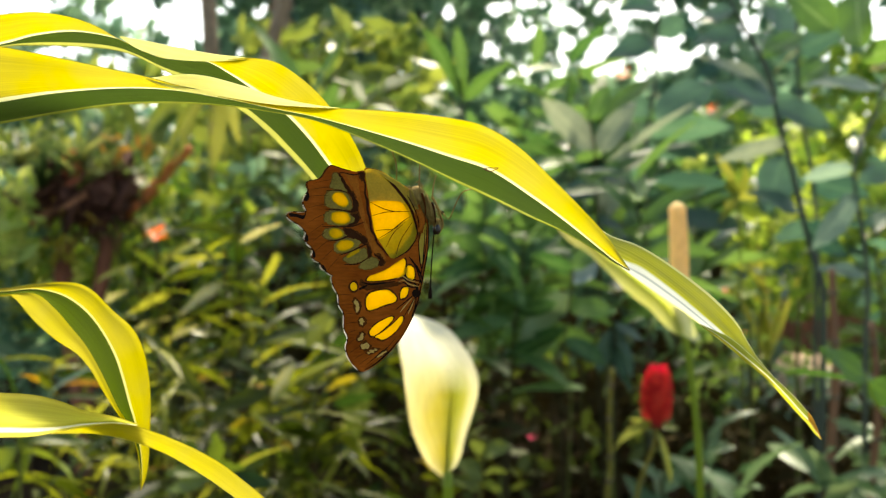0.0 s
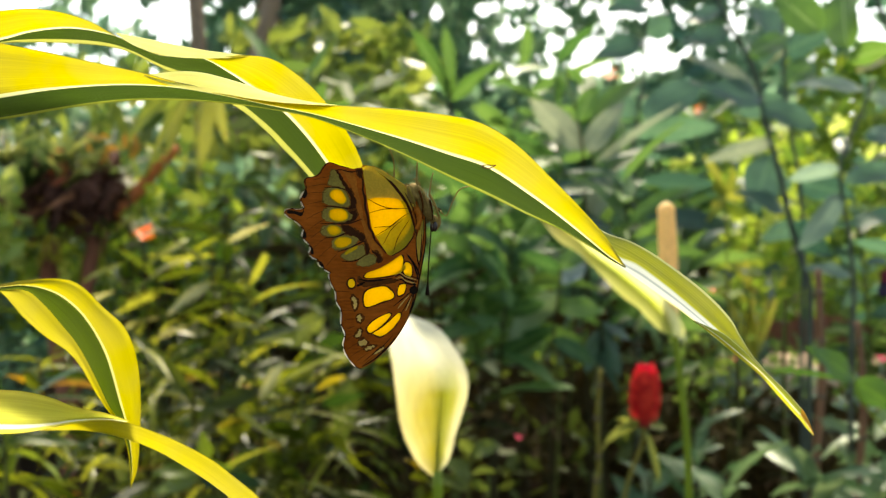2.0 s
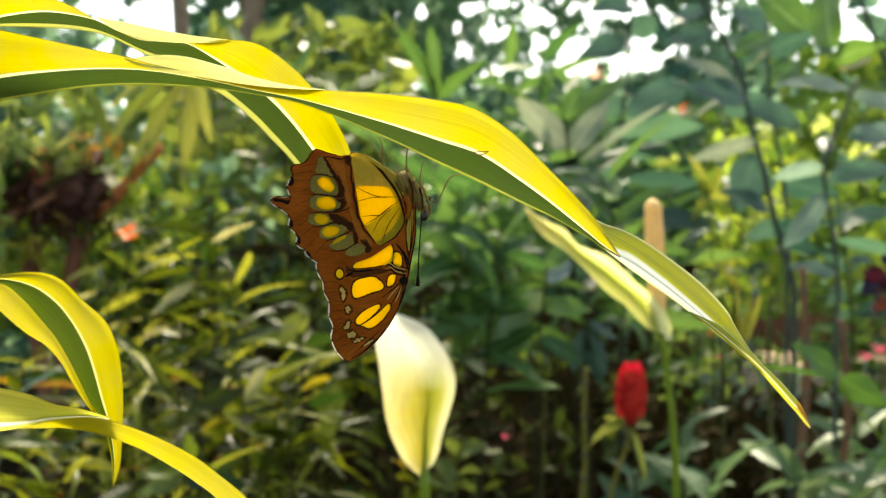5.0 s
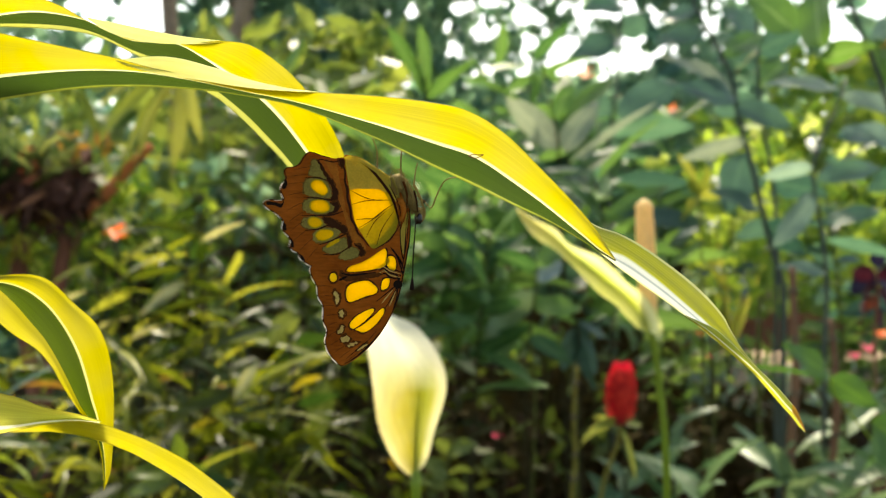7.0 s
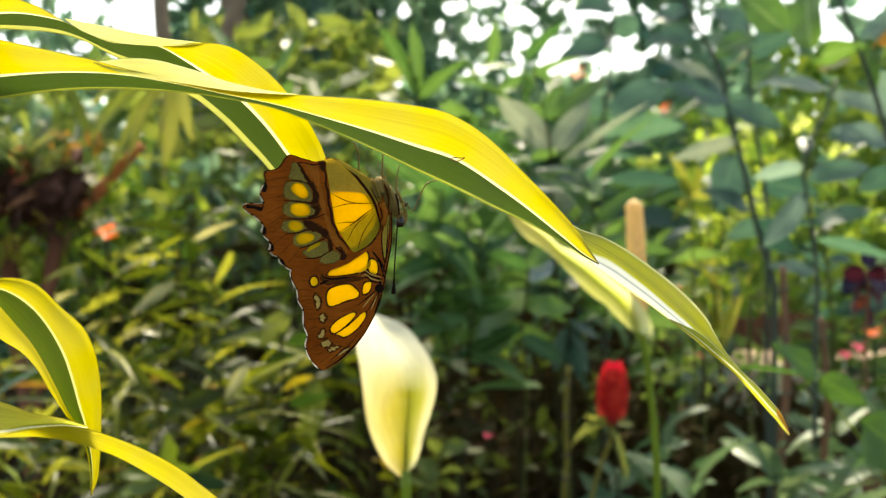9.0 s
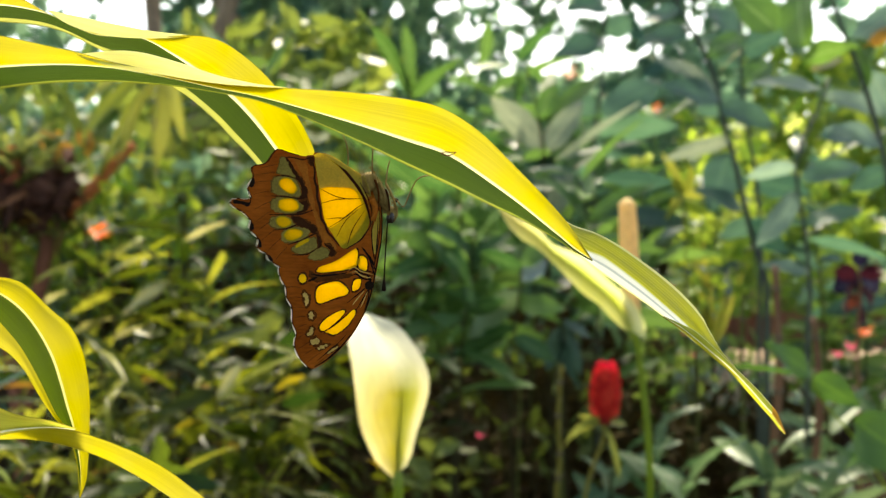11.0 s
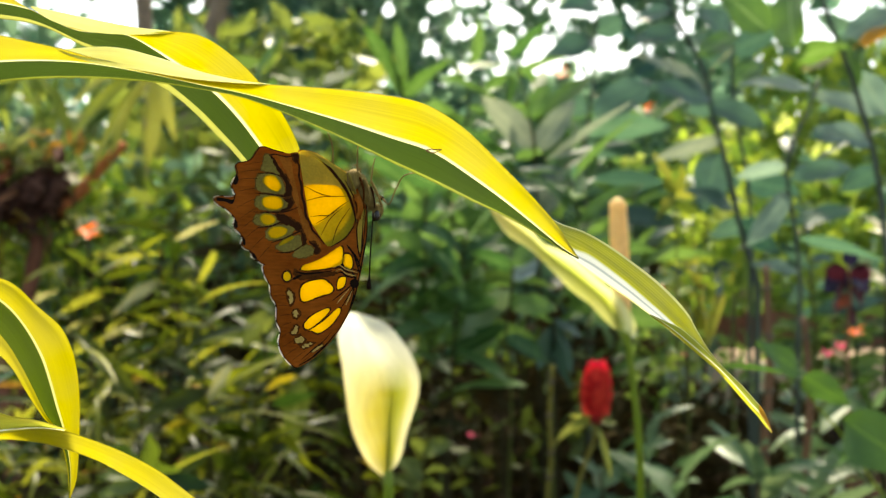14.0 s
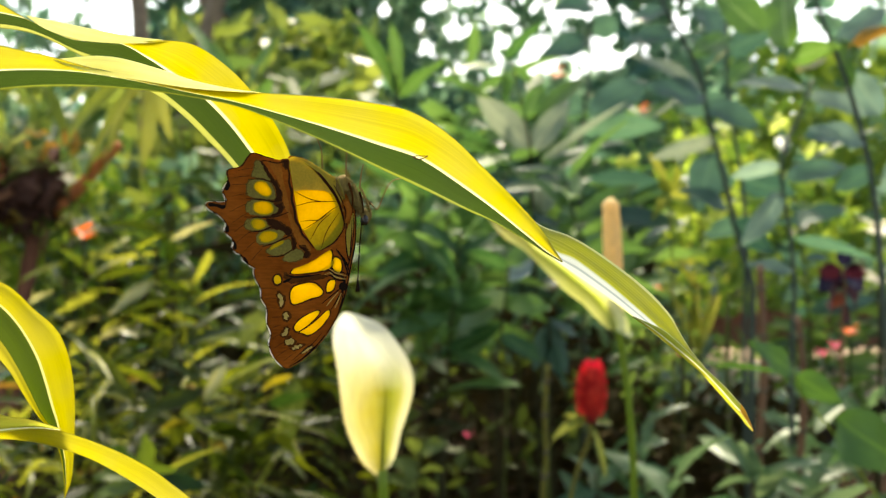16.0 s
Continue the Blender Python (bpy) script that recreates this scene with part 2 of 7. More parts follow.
m_slim = foliage("slender_leaf", (0.016, 0.032, 0.004), (0.28, 0.29, 0.04), 0.2, 0.45, None, 0.15, 1.5, 2.4)
m_dry = foliage("dry_leaf", (0.24, 0.13, 0.025), (0.36, 0.22, 0.04), 0.6, 0.3, gain=1.1)
m_ginger = foliage("ginger_leaf", (0.03, 0.088, 0.022), (0.1, 0.185, 0.042), 0.36, 0.42, (0.14, 0.23, 0.07), 0.3, 1.5)
# copies of one broad leaf; shade, bluish haze and grey sheen are in their colours
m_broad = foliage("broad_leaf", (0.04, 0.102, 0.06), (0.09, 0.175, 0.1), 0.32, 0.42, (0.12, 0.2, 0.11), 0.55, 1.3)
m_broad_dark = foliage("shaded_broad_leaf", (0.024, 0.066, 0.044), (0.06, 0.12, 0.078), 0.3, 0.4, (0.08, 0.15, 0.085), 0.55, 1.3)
m_broad_hazy = foliage("hazy_broad_leaf", (0.09, 0.155, 0.115), (0.18, 0.25, 0.18), 0.4, 0.45, (0.2, 0.28, 0.18), 0.5, 1.5)
# sky sheen painted into a pale leaf colour
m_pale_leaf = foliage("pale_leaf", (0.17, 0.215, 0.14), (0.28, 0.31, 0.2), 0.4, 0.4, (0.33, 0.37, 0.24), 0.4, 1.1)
# next two: single leaves that paint highlights and blue sky glints in colour
m_gleam = foliage("highlight_leaf", (0.22, 0.22, 0.06), (0.33, 0.32, 0.12), 0.2, 0.45, (0.4, 0.42, 0.25), 0.6, 1.2)
m_gleam_blue = foliage("sky_glint_leaf", (0.14, 0.2, 0.2), (0.2, 0.27, 0.26), 0.2, 0.3, (0.26, 0.32, 0.3), 0.6, 1.1)
# lighter broad-leaf copy with sunlight put into its colour
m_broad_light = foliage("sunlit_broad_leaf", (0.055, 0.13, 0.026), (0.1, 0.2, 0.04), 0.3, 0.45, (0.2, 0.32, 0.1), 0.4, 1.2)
m_sapling = foliage("sapling_leaf", (0.04, 0.1, 0.02), (0.055, 0.125, 0.025), 0.35, 0.4, (0.1, 0.2, 0.03), 0.3, 1.0)
m_low = foliage("low_leaf", (0.032, 0.085, 0.033), (0.16, 0.23, 0.1), 0.3, 0.38, (0.16, 0.22, 0.1), 0.4, 1.4, 1.6)
# paler and bluer than nearer leaves: haze put into the colour
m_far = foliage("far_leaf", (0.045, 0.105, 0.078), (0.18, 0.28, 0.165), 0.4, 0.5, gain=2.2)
# brown undergrowth with the shade between stems put into its dark colour
m_far_dark = foliage("shade_undergrowth_leaf", (0.024, 0.02, 0.007), (0.055, 0.04, 0.012), 0.7, 0.15, None, 0.05, 0.9)
m_mid = foliage("mid_leaf", (0.06, 0.11, 0.025), (0.18, 0.22, 0.042), 0.3, 0.45, None, 0.35, 1.7)
m_brom = foliage("bromeliad_leaf", (0.03, 0.055, 0.018), (0.2, 0.22, 0.06), 0.3, 0.4, gain=1.4, skew=1.6)
m_palm = foliage("palm_leaf", (0.17, 0.21, 0.03), (0.36, 0.36, 0.07), 0.4, 0.4, gain=1.2)
# brighter foliage copies; the sunlight is put into their colours
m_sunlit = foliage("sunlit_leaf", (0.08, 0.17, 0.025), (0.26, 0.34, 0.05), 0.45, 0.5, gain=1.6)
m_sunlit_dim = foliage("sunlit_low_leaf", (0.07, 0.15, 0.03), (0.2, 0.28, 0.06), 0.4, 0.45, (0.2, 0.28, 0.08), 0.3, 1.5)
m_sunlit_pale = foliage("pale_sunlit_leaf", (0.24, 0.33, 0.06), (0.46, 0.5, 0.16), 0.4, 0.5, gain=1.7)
# bark brown, lightened in colour for haze over the far trunks
m_bark = plain("bark", (0.24, 0.16, 0.1), 0.9, 12, 0.4, 0, (1, 1, 0.2), 0.8, 0.01)
m_redbark = plain("red_brown_bark", (0.2, 0.07, 0.035), 0.9, 12, 0.4, 0, (1, 1, 0.2), 0.8, 0.01)
m_root = plain("root_fibre", (0.1, 0.038, 0.024), 0.95, 10, 0.65, 0, None, 0.9, 0.02)
m_dead = foliage("dead_leaf", (0.03, 0.014, 0.011), (0.28, 0.12, 0.06), 0.7, 0.3, None, 0.15, 1.1, 2.0)
m_rust = plain("rusty_branch", (0.46, 0.13, 0.035), 0.8, 20, 0.35, 0, None, 0.6, 0.005)
m_stem = plain("dark_stem", (0.034, 0.028, 0.01), 0.8, 20, 0.45, spec=0.08)
m_stem_green = plain("green_stem", (0.085, 0.09, 0.022), 0.8, 20, 0.4, spec=0.08)
# stem colour greyed to put haze over the shrubs at the right
m_stem_hazy = plain("hazy_stem", (0.06, 0.072, 0.048), 0.7, 20, 0.4, spec=0.3)
m_stem_tan = plain("tan_stem", (0.19, 0.16, 0.03), 0.7, 20, 0.35, 0.2, spec=0.1)
m_stem_node = plain("cane_node", (0.1, 0.07, 0.035), 0.7, 20, 0.35)
m_stem_red = plain("red_brown_stem", (0.17, 0.075, 0.03), 0.7, 15, 0.35)
m_cream = plain("cream_petal", (0.62, 0.58, 0.42), 0.5, 40, 0.15, 0.35)
m_orange = plain("orange_petal", (0.8, 0.16, 0.02), 0.5, 40, 0.2, 0.4)
m_pink = plain("pink_petal", (0.75, 0.04, 0.14), 0.5, 40, 0.2, 0.4)
# soil brown, with the trees' shade on it put into the darker colour
m_soil = plain("soil", (0.02, 0.011, 0.005), 0.95, 3, 0.5, 0, None, 0.9, 0.02, 0.05)
m_path = plain("sandy_path", (0.3, 0.21, 0.14), 0.9, 2, 0.25, 0, None, 0.6, 0.01)
m_maroon = foliage("maroon_leaf", (0.028, 0.006, 0.009), (0.055, 0.012, 0.016), 0.5, 0.3, (0.08, 0.02, 0.025), 0.2, 1.0)
m_navy_leaf = foliage("blackish_leaf", (0.012, 0.01, 0.03), (0.035, 0.02, 0.05), 0.4, 0.2, (0.06, 0.03, 0.06), 0.3, 1.0)
m_rust_leaf = foliage("rusty_leaf", (0.25, 0.07, 0.03), (0.32, 0.1, 0.04), 0.5, 0.35, gain=1.1)
m_brick = plain("brown_brick", (0.2, 0.075, 0.045), 0.85, 10, 0.35)
m_roof = plain("pink_roof_tile", (0.4, 0.24, 0.2), 0.8, 3, 0.25)


# ---- shape helpers ----
def spline(points, n, closed=False):
    """n points on a smooth curve through the given ones."""
    p = [np.array(q, float) for q in points]
    k = len(p)
    if closed:
        p = [p[-1], *p, p[0], p[1]]
        segs = k
    else:
        p = [2 * p[0] - p[1], *p, 2 * p[-1] - p[-2]]
        segs = k - 1
    out = []
    for s in np.linspace(0, segs, n, endpoint=not closed):
        i = min(int(s), segs - 1)
        t = s - i
        a, b, c, d = p[i:i + 4]
        out.append(0.5 * (2 * b + (c - a) * t + (2 * a - 5 * b + 4 * c - d) * t * t + (3 * b - a - 3 * c + d) * t ** 3))
    return out


def part(name, bm, material, parent=None, label="", smooth=True):
    """Links a bmesh as one mesh object."""
    me = bpy.data.meshes.new(name)
    if smooth:
        for f in bm.faces:
            f.smooth = True
    bm.to_mesh(me)
    bm.free()
    for m in material if isinstance(material, list) else [material]:
        me.materials.append(m)
    ob = new(name, me)
    if parent:
        ob.parent = parent
    if label:
        tagged(ob, label)
    return ob


def thing(name, place, label, category, group="", turn=0):
    ob = new(name)
    ob.matrix_world = pose(*place, 0, 0, turn)
    ob.empty_display_size = 0.02
    return tagged(ob, label, category, group)


def loft(bm, rails, n, across=4, thick=0.0005, bulge=0.0, slot=0, normal=(0, -1, 0)):
    """A blade through rails, each a curve and its share across the blade; it has two faces and a rim."""
    uvl = bm.loops.layers.uv.verify()
    curves = [(spline(c, n), v) for c, v in rails]
    cols = []
    for (a, va), (b, vb) in zip(curves, curves[1:]):
        for j in range(across):
            f = j / across
            cols.append(([p * (1 - f) + q * f for p, q in zip(a, b)], va * (1 - f) + vb * f, math.sin(math.pi * f)))
    cols.append((*curves[-1], 0.0))
    nor = Vector(normal)
    length = np.cumsum([0] + [float(np.linalg.norm(q - p)) for p, q in zip(curves[0][0], curves[0][0][1:])])
    grid = [[bm.verts.new(Vector(p) + nor * (bulge * s + 0.0004 * noise.noise(Vector(p) * 70))) for p in c] for c, v, s in cols]
    for i in range(len(cols) - 1):
        v0, v1 = cols[i][1], cols[i + 1][1]
        for j in range(n - 1):
            u0, u1 = length[j], length[j + 1]
            f = bm.faces.new((grid[i][j], grid[i + 1][j], grid[i + 1][j + 1], grid[i][j + 1]))
            f.material_index = slot
            for lp, uv in zip(f.loops, ((u0, v0), (u0, v1), (u1, v1), (u1, v0))):
                lp[uvl].uv = uv
    # thickened rims, as on the living leaf
    if thick:
        for c in (0, -1):
            for j in range(n - 1):
                a, b = grid[c][j].co, grid[c][j + 1].co
                off = [nor * thick, Vector((0, 0, thick * (0.6 if c == 0 else -0.6)))]
                q = [bm.verts.new(a + off[0]), bm.verts.new(b + off[0]), bm.verts.new(b + off[1]), bm.verts.new(a + off[1])]
                for vs in ((grid[c][j], grid[c][j + 1], q[1], q[0]), (q[0], q[1], q[2], q[3])):
                    f = bm.faces.new(vs)
                    for lp in f.loops:
                        lp[uvl].uv = (length[j], cols[c][1])


def tube(bm, points, r0, r1, n=12, sides=8, profile=None):
    """A tapered round rod along a smooth curve."""
    pts = [Vector(p) for p in spline(points, n)]
    rings = []
    for i, p in enumerate(pts):
        d = (pts[min(i + 1, n - 1)] - pts[max(i - 1, 0)]).normalized()
        x = d.orthogonal().normalized()
        y = d.cross(x)
        f = i / (n - 1)
        r = (r0 * (1 - f) + r1 * f) * (profile(f) if profile else 1.0)
        rings.append([bm.verts.new(p + (x * math.cos(a) + y * math.sin(a)) * r) for a in [2 * math.pi * k / sides for k in range(sides)]])
    for a, b in zip(rings, rings[1:]):
        for k in range(sides):
            bm.faces.new((a[k], a[(k + 1) % sides], b[(k + 1) % sides], b[k]))
    bm.faces.new(rings[0][::-1])
    bm.faces.new(rings[-1])


def blob(bm, center, radii, seg=14, rings=9, rough=0.0, turn=None):
    m = Matrix.Translation(center) @ (turn or Matrix()) @ Matrix.Diagonal((*radii, 1))
    made = bmesh.ops.create_uvsphere(bm, u_segments=seg, v_segments=rings, radius=1.0, matrix=m)["verts"]
    if rough:
        c = Vector(center)
        for v in made:
            v.co = c + (v.co - c) * (1 + rough * noise.noise(v.co * (2.0 / max(radii))))
    return made


def leaf_mesh(name, length, width, material, droop=0.35, fold=0.25, rows=7, widest=0.4, wave=0.0, tip=1.0):
    """One leaf that grows from the origin along +x, ribbed, arched and pointed."""
    me = bpy.data.meshes.new(name)
    bm = bmesh.new()
    uvl = bm.loops.layers.uv.verify()
    grid = []
    for i in range(rows + 1):
        u = i / rows
        w = width / 2 * (math.sin(math.pi * u ** (math.log(0.5) / math.log(widest))) ** 0.8 * tip + 0.03) if 0 < u < 1 else width * 0.02
        a = droop * u * 1.4
        x, z = length * (u - 0.12 * droop * u * u), -length * droop * u * u * 0.5
        row = []
        for k, s in enumerate((-1, -0.5, 0, 0.5, 1)):
            ripple = wave * width * math.sin(u * 9 + s * 2)
            row.append((bm.verts.new((x, s * w, z + abs(s) * w * fold + ripple * abs(s))), (u * length, k / 4)))
        grid.append(row)
    for r, q in zip(grid, grid[1:]):
        for k in range(4):
            vs = (r[k], q[k], q[k + 1], r[k + 1])
            f = bm.faces.new([v for v, _ in vs])
            f.smooth = True
            for lp, (_, uv) in zip(f.loops, vs):
                lp[uvl].uv = uv
    bm.to_mesh(me)
    bm.free()
    me.materials.append(material)
    return me


def along(place, way, roll=0.0, scale=1.0):
    """Pose whose +x points along way, with +z as far up as it can."""
    x = Vector(way).normalized()
    y = Vector((0, 0, 1)).cross(x)
    y = y.normalized() if y.length > 1e-4 else Vector((0, 1, 0))
    z = x.cross(y)
    m = Matrix((x, y, z)).transposed().to_4x4()
    return Matrix.Translation(place) @ m @ pose(0, 0, 0, roll) @ Matrix.Scale(scale, 4)


# ---- ground ----
bm = bmesh.new()
n_g = 60
gx = [math.copysign(abs(s) ** 2.2, s) * 400 for s in np.linspace(-1, 1, n_g)]
gy = [-60 + 900 * (s ** 3) for s in np.linspace(0, 1, n_g)]
gv = [[bm.verts.new((x, y, 0.05 * noise.noise(Vector((x * 0.8, y * 0.8, 0))))) for x in gx] for y in gy]
for r, q in zip(gv, gv[1:]):
    for k in range(n_g - 1):
        bm.faces.new((r[k], r[k + 1], q[k + 1], q[k]))
tagged(part("ground", bm, m_soil), "garden soil under the plants, darkened for tree shade", "ground", kind="structure")
bm = bmesh.new()
pv = [(bm.verts.new((2.3 + 0.1 * math.sin(i), 6.6 + i * 0.6, 0.075)), bm.verts.new((9 + 0.2 * math.cos(i * 2), 6.4 + i * 0.6, 0.075))) for i in range(7)]
for a, b in zip(pv, pv[1:]):
    bm.faces.new((a[0], a[1], b[1], b[0]))
tagged(part("path", bm, m_path), "pale sandy garden path", "path", kind="structure")

# ---- striped leaves in front ----
STEM = Vector((-0.235, 0.285, 0.0))
dracaena = thing("dracaena", STEM, "dracaena with arching yellow and green striped strap leaves", "plant")
bm = bmesh.new()
tube(bm, [(0, 0, -0.03), (0.006, 0, 0.4), (-0.004, 0, 0.8), (0, 0, 1.1), (0.0, 0, 1.3)], 0.014, 0.011, 30, 10, lambda f: 1 + 0.06 * math.sin(f * 160))
part("stem", bm, m_bark, dracaena)


def blade(name, rails, bulge, mat, label, parent=dracaena, thick=0.0003):
    """A strap leaf that springs from the stem."""
    bm = bmesh.new()
    loft(bm, rails, 72, 5, thick, bulge, 0)
    bmesh.ops.translate(bm, verts=bm.verts, vec=-STEM)
    return part(name, bm, mat, parent, label)


main_top = [(-0.2315, 0.2820, 1.2448), (-0.1373, 0.2460, 1.2548), (-0.1152, 0.2460, 1.2525), (-0.1005, 0.2460, 1.2497), (-0.0858, 0.2460, 1.2466), (-0.0772, 0.2465, 1.2448), (-0.0685, 0.2470, 1.2425), (-0.0567, 0.2470, 1.2403), (-0.0449, 0.2470, 1.2379), (-0.0315, 0.2465, 1.2368), (-0.0123, 0.2460, 1.2357), (0.0024, 0.2460, 1.2339), (0.0112, 0.2460, 1.2317), (0.0201, 0.2473, 1.2264), (0.0294, 0.2512, 1.2182), (0.0376, 0.2556, 1.2108), (0.0452, 0.2601, 1.2033), (0.0520, 0.2640, 1.1943)]
main_rib = [(-0.2282, 0.2780, 1.2414), (-0.1395, 0.2500, 1.2352), (-0.1171, 0.2500, 1.2388), (-0.1022, 0.2500, 1.2412), (-0.0872, 0.2500, 1.2424), (-0.0723, 0.2500, 1.2421), (-0.0573, 0.2500, 1.2397), (-0.0454, 0.2500, 1.2372), (-0.0320, 0.2500, 1.2345), (-0.0125, 0.2500, 1.2290), (0.0024, 0.2500, 1.2242), (0.0128, 0.2500, 1.2206), (0.0235, 0.2526, 1.2140), (0.0331, 0.2565, 1.2075), (0.0429, 0.2605, 1.2002), (0.0471, 0.2621, 1.1970), (0.0520, 0.2640, 1.1942)]
main_low = [(-0.2315, 0.2820, 1.2393), (-0.1417, 0.2540, 1.2305), (-0.1190, 0.2540, 1.2337), (-0.1038, 0.2540, 1.2364), (-0.0886, 0.2540, 1.2387), (-0.0734, 0.2540, 1.2393), (-0.0583, 0.2540, 1.2385), (-0.0461, 0.2540, 1.2369), (-0.0325, 0.2540, 1.2340), (-0.0127, 0.2540, 1.2259), (0.0024, 0.2540, 1.2187), (0.0130, 0.2540, 1.2137), (0.0239, 0.2566, 1.2086), (0.0336, 0.2605, 1.2045), (0.0433, 0.2624, 1.1991), (0.0473, 0.2631, 1.1965), (0.0520, 0.2640, 1.1940)]
fold_top = [(0.0419, 0.2727, 1.2085), (0.0484, 0.2739, 1.2040), (0.0559, 0.2754, 1.2015), (0.0634, 0.2771, 1.1976), (0.0727, 0.2797, 1.1915), (0.0792, 0.2819, 1.1868), (0.0851, 0.2846, 1.1818), (0.0899, 0.2872, 1.1767), (0.0917, 0.2881, 1.1737), (0.0967, 0.2906, 1.1667), (0.1019, 0.2931, 1.1612)]
fold_mid = [(0.0420, 0.2716, 1.2069), (0.0482, 0.2727, 1.2024), (0.0556, 0.2742, 1.1990), (0.0631, 0.2759, 1.1943), (0.0708, 0.2779, 1.1887), (0.0788, 0.2807, 1.1824), (0.0838, 0.2829, 1.1778), (0.0882, 0.2852, 1.1739), (0.0927, 0.2876, 1.1691), (0.0981, 0.2902, 1.1641), (0.1014, 0.2918, 1.1611)]
fold_rib = [(0.0419, 0.2706, 1.2041), (0.0481, 0.2717, 1.1997), (0.0524, 0.2725, 1.1969), (0.0576, 0.2737, 1.1949), (0.0667, 0.2758, 1.1886), (0.0745, 0.2783, 1.1825), (0.0810, 0.2806, 1.1773), (0.0862, 0.2833, 1.1730), (0.0924, 0.2866, 1.1679), (0.0977, 0.2892, 1.1633), (0.1010, 0.2908, 1.1608)]
fold_low = [(0.0420, 0.2712, 1.2020), (0.0482, 0.2723, 1.1971), (0.0555, 0.2738, 1.1916), (0.0630, 0.2755, 1.1864), (0.0707, 0.2775, 1.1813), (0.0771, 0.2798, 1.1768), (0.0820, 0.2815, 1.1732), (0.0890, 0.2853, 1.1680), (0.0961, 0.2890, 1.1627), (0.1012, 0.2914, 1.1604)]
band_up = [(0.0753, 0.2775, 1.1781), (0.0814, 0.2797, 1.1755), (0.0858, 0.2821, 1.1736), (0.0920, 0.2854, 1.1689), (0.1000, 0.2893, 1.1621), (0.1082, 0.2932, 1.1551), (0.1137, 0.2957, 1.1497), (0.1160, 0.2967, 1.1472), (0.1177, 0.2974, 1.1439), (0.1192, 0.2981, 1.1402)]
band_mid = [(0.0750, 0.2769, 1.1780), (0.0813, 0.2791, 1.1744), (0.0914, 0.2846, 1.1671), (0.0994, 0.2885, 1.1609), (0.1057, 0.2915, 1.1550), (0.1117, 0.2943, 1.1490), (0.1146, 0.2956, 1.1463), (0.1169, 0.2966, 1.1432), (0.1188, 0.2974, 1.1402)]
band_low = [(0.0751, 0.2778, 1.1778), (0.0816, 0.2801, 1.1734), (0.0921, 0.2858, 1.1654), (0.0993, 0.2893, 1.1597), (0.1047, 0.2919, 1.1544), (0.1102, 0.2944, 1.1489), (0.1139, 0.2961, 1.1453), (0.1167, 0.2973, 1.1421), (0.1191, 0.2984, 1.1399)]
end_up = [(0.1142, 0.2953, 1.1491), (0.1159, 0.2961, 1.1470), (0.1175, 0.2968, 1.1439), (0.1190, 0.2974, 1.1404)]
end_low = [(0.1140, 0.2952, 1.1468), (0.1157, 0.2960, 1.1447), (0.1174, 0.2967, 1.1424), (0.1188, 0.2973, 1.1402)]
leaf_m = blade("leaf", [(main_top, 0.0), (main_rib, 0.5), (main_low, 1.0)], 0.001, m_strap_thin, "arching striped leaf above the butterfly")
blade("leaf_end", [(fold_low, 0.0), (fold_rib, 0.34), (fold_mid, 0.6), (fold_top, 1.0)], 0.0002, m_strap_top, "twisted leaf tip with sky sheen painted along it", leaf_m, 0.0)
blade("leaf_fold", [(band_low, 0.0), (band_mid, 0.5), (band_up, 1.0)], 0.0002, m_strap_band, "narrow folded end of the leaf tip", leaf_m, 0.0)
blade("dry_tip", [(end_low, 0.0), (end_up, 1.0)], 0.0001, m_tip, "orange brown withered tip", leaf_m, 0.0)
curl_a = [(-0.0774, 0.2464, 1.2445), (-0.0752, 0.2491, 1.2453), (-0.0720, 0.2509, 1.2461), (-0.0679, 0.2521, 1.2466), (-0.0629, 0.2528, 1.2462), (-0.0569, 0.2531, 1.2447), (-0.0515, 0.2528, 1.2430), (-0.0460, 0.2521, 1.2410), (-0.0397, 0.2509, 1.2393), (-0.0334, 0.2491, 1.2379), (-0.0271, 0.2464, 1.2368)]
curl_b = [(-0.0774, 0.2462, 1.2443), (-0.0740, 0.2459, 1.2429), (-0.0695, 0.2456, 1.2415), (-0.0636, 0.2453, 1.2403), (-0.0563, 0.2452, 1.2393), (-0.0489, 0.2452, 1.2381), (-0.0431, 0.2453, 1.2374), (-0.0373, 0.2456, 1.2370), (-0.0314, 0.2459, 1.2367), (-0.0271, 0.2462, 1.2366)]
blade("rolled_edge", [(curl_a, 0.0), (curl_b, 0.4)], 0.0001, m_strap_pale, "rolled leaf edge with skylight in its colour", leaf_m, 0.0)
back_top = [(-0.2347, 0.2860, 1.2548), (-0.1512, 0.2710, 1.2649), (-0.1269, 0.2710, 1.2670), (-0.1172, 0.2710, 1.2678), (-0.1075, 0.2710, 1.2665), (-0.0994, 0.2710, 1.2638), (-0.0915, 0.2715, 1.2594), (-0.0786, 0.2720, 1.2548), (-0.0656, 0.2720, 1.2541), (-0.0557, 0.2710, 1.2546), (-0.0476, 0.2710, 1.2533), (-0.0395, 0.2710, 1.2479), (-0.0330, 0.2710, 1.2414), (-0.0270, 0.2760, 1.2331), (-0.0224, 0.2760, 1.2232), (-0.0213, 0.2760, 1.2134), (-0.0237, 0.2760, 1.2035)]
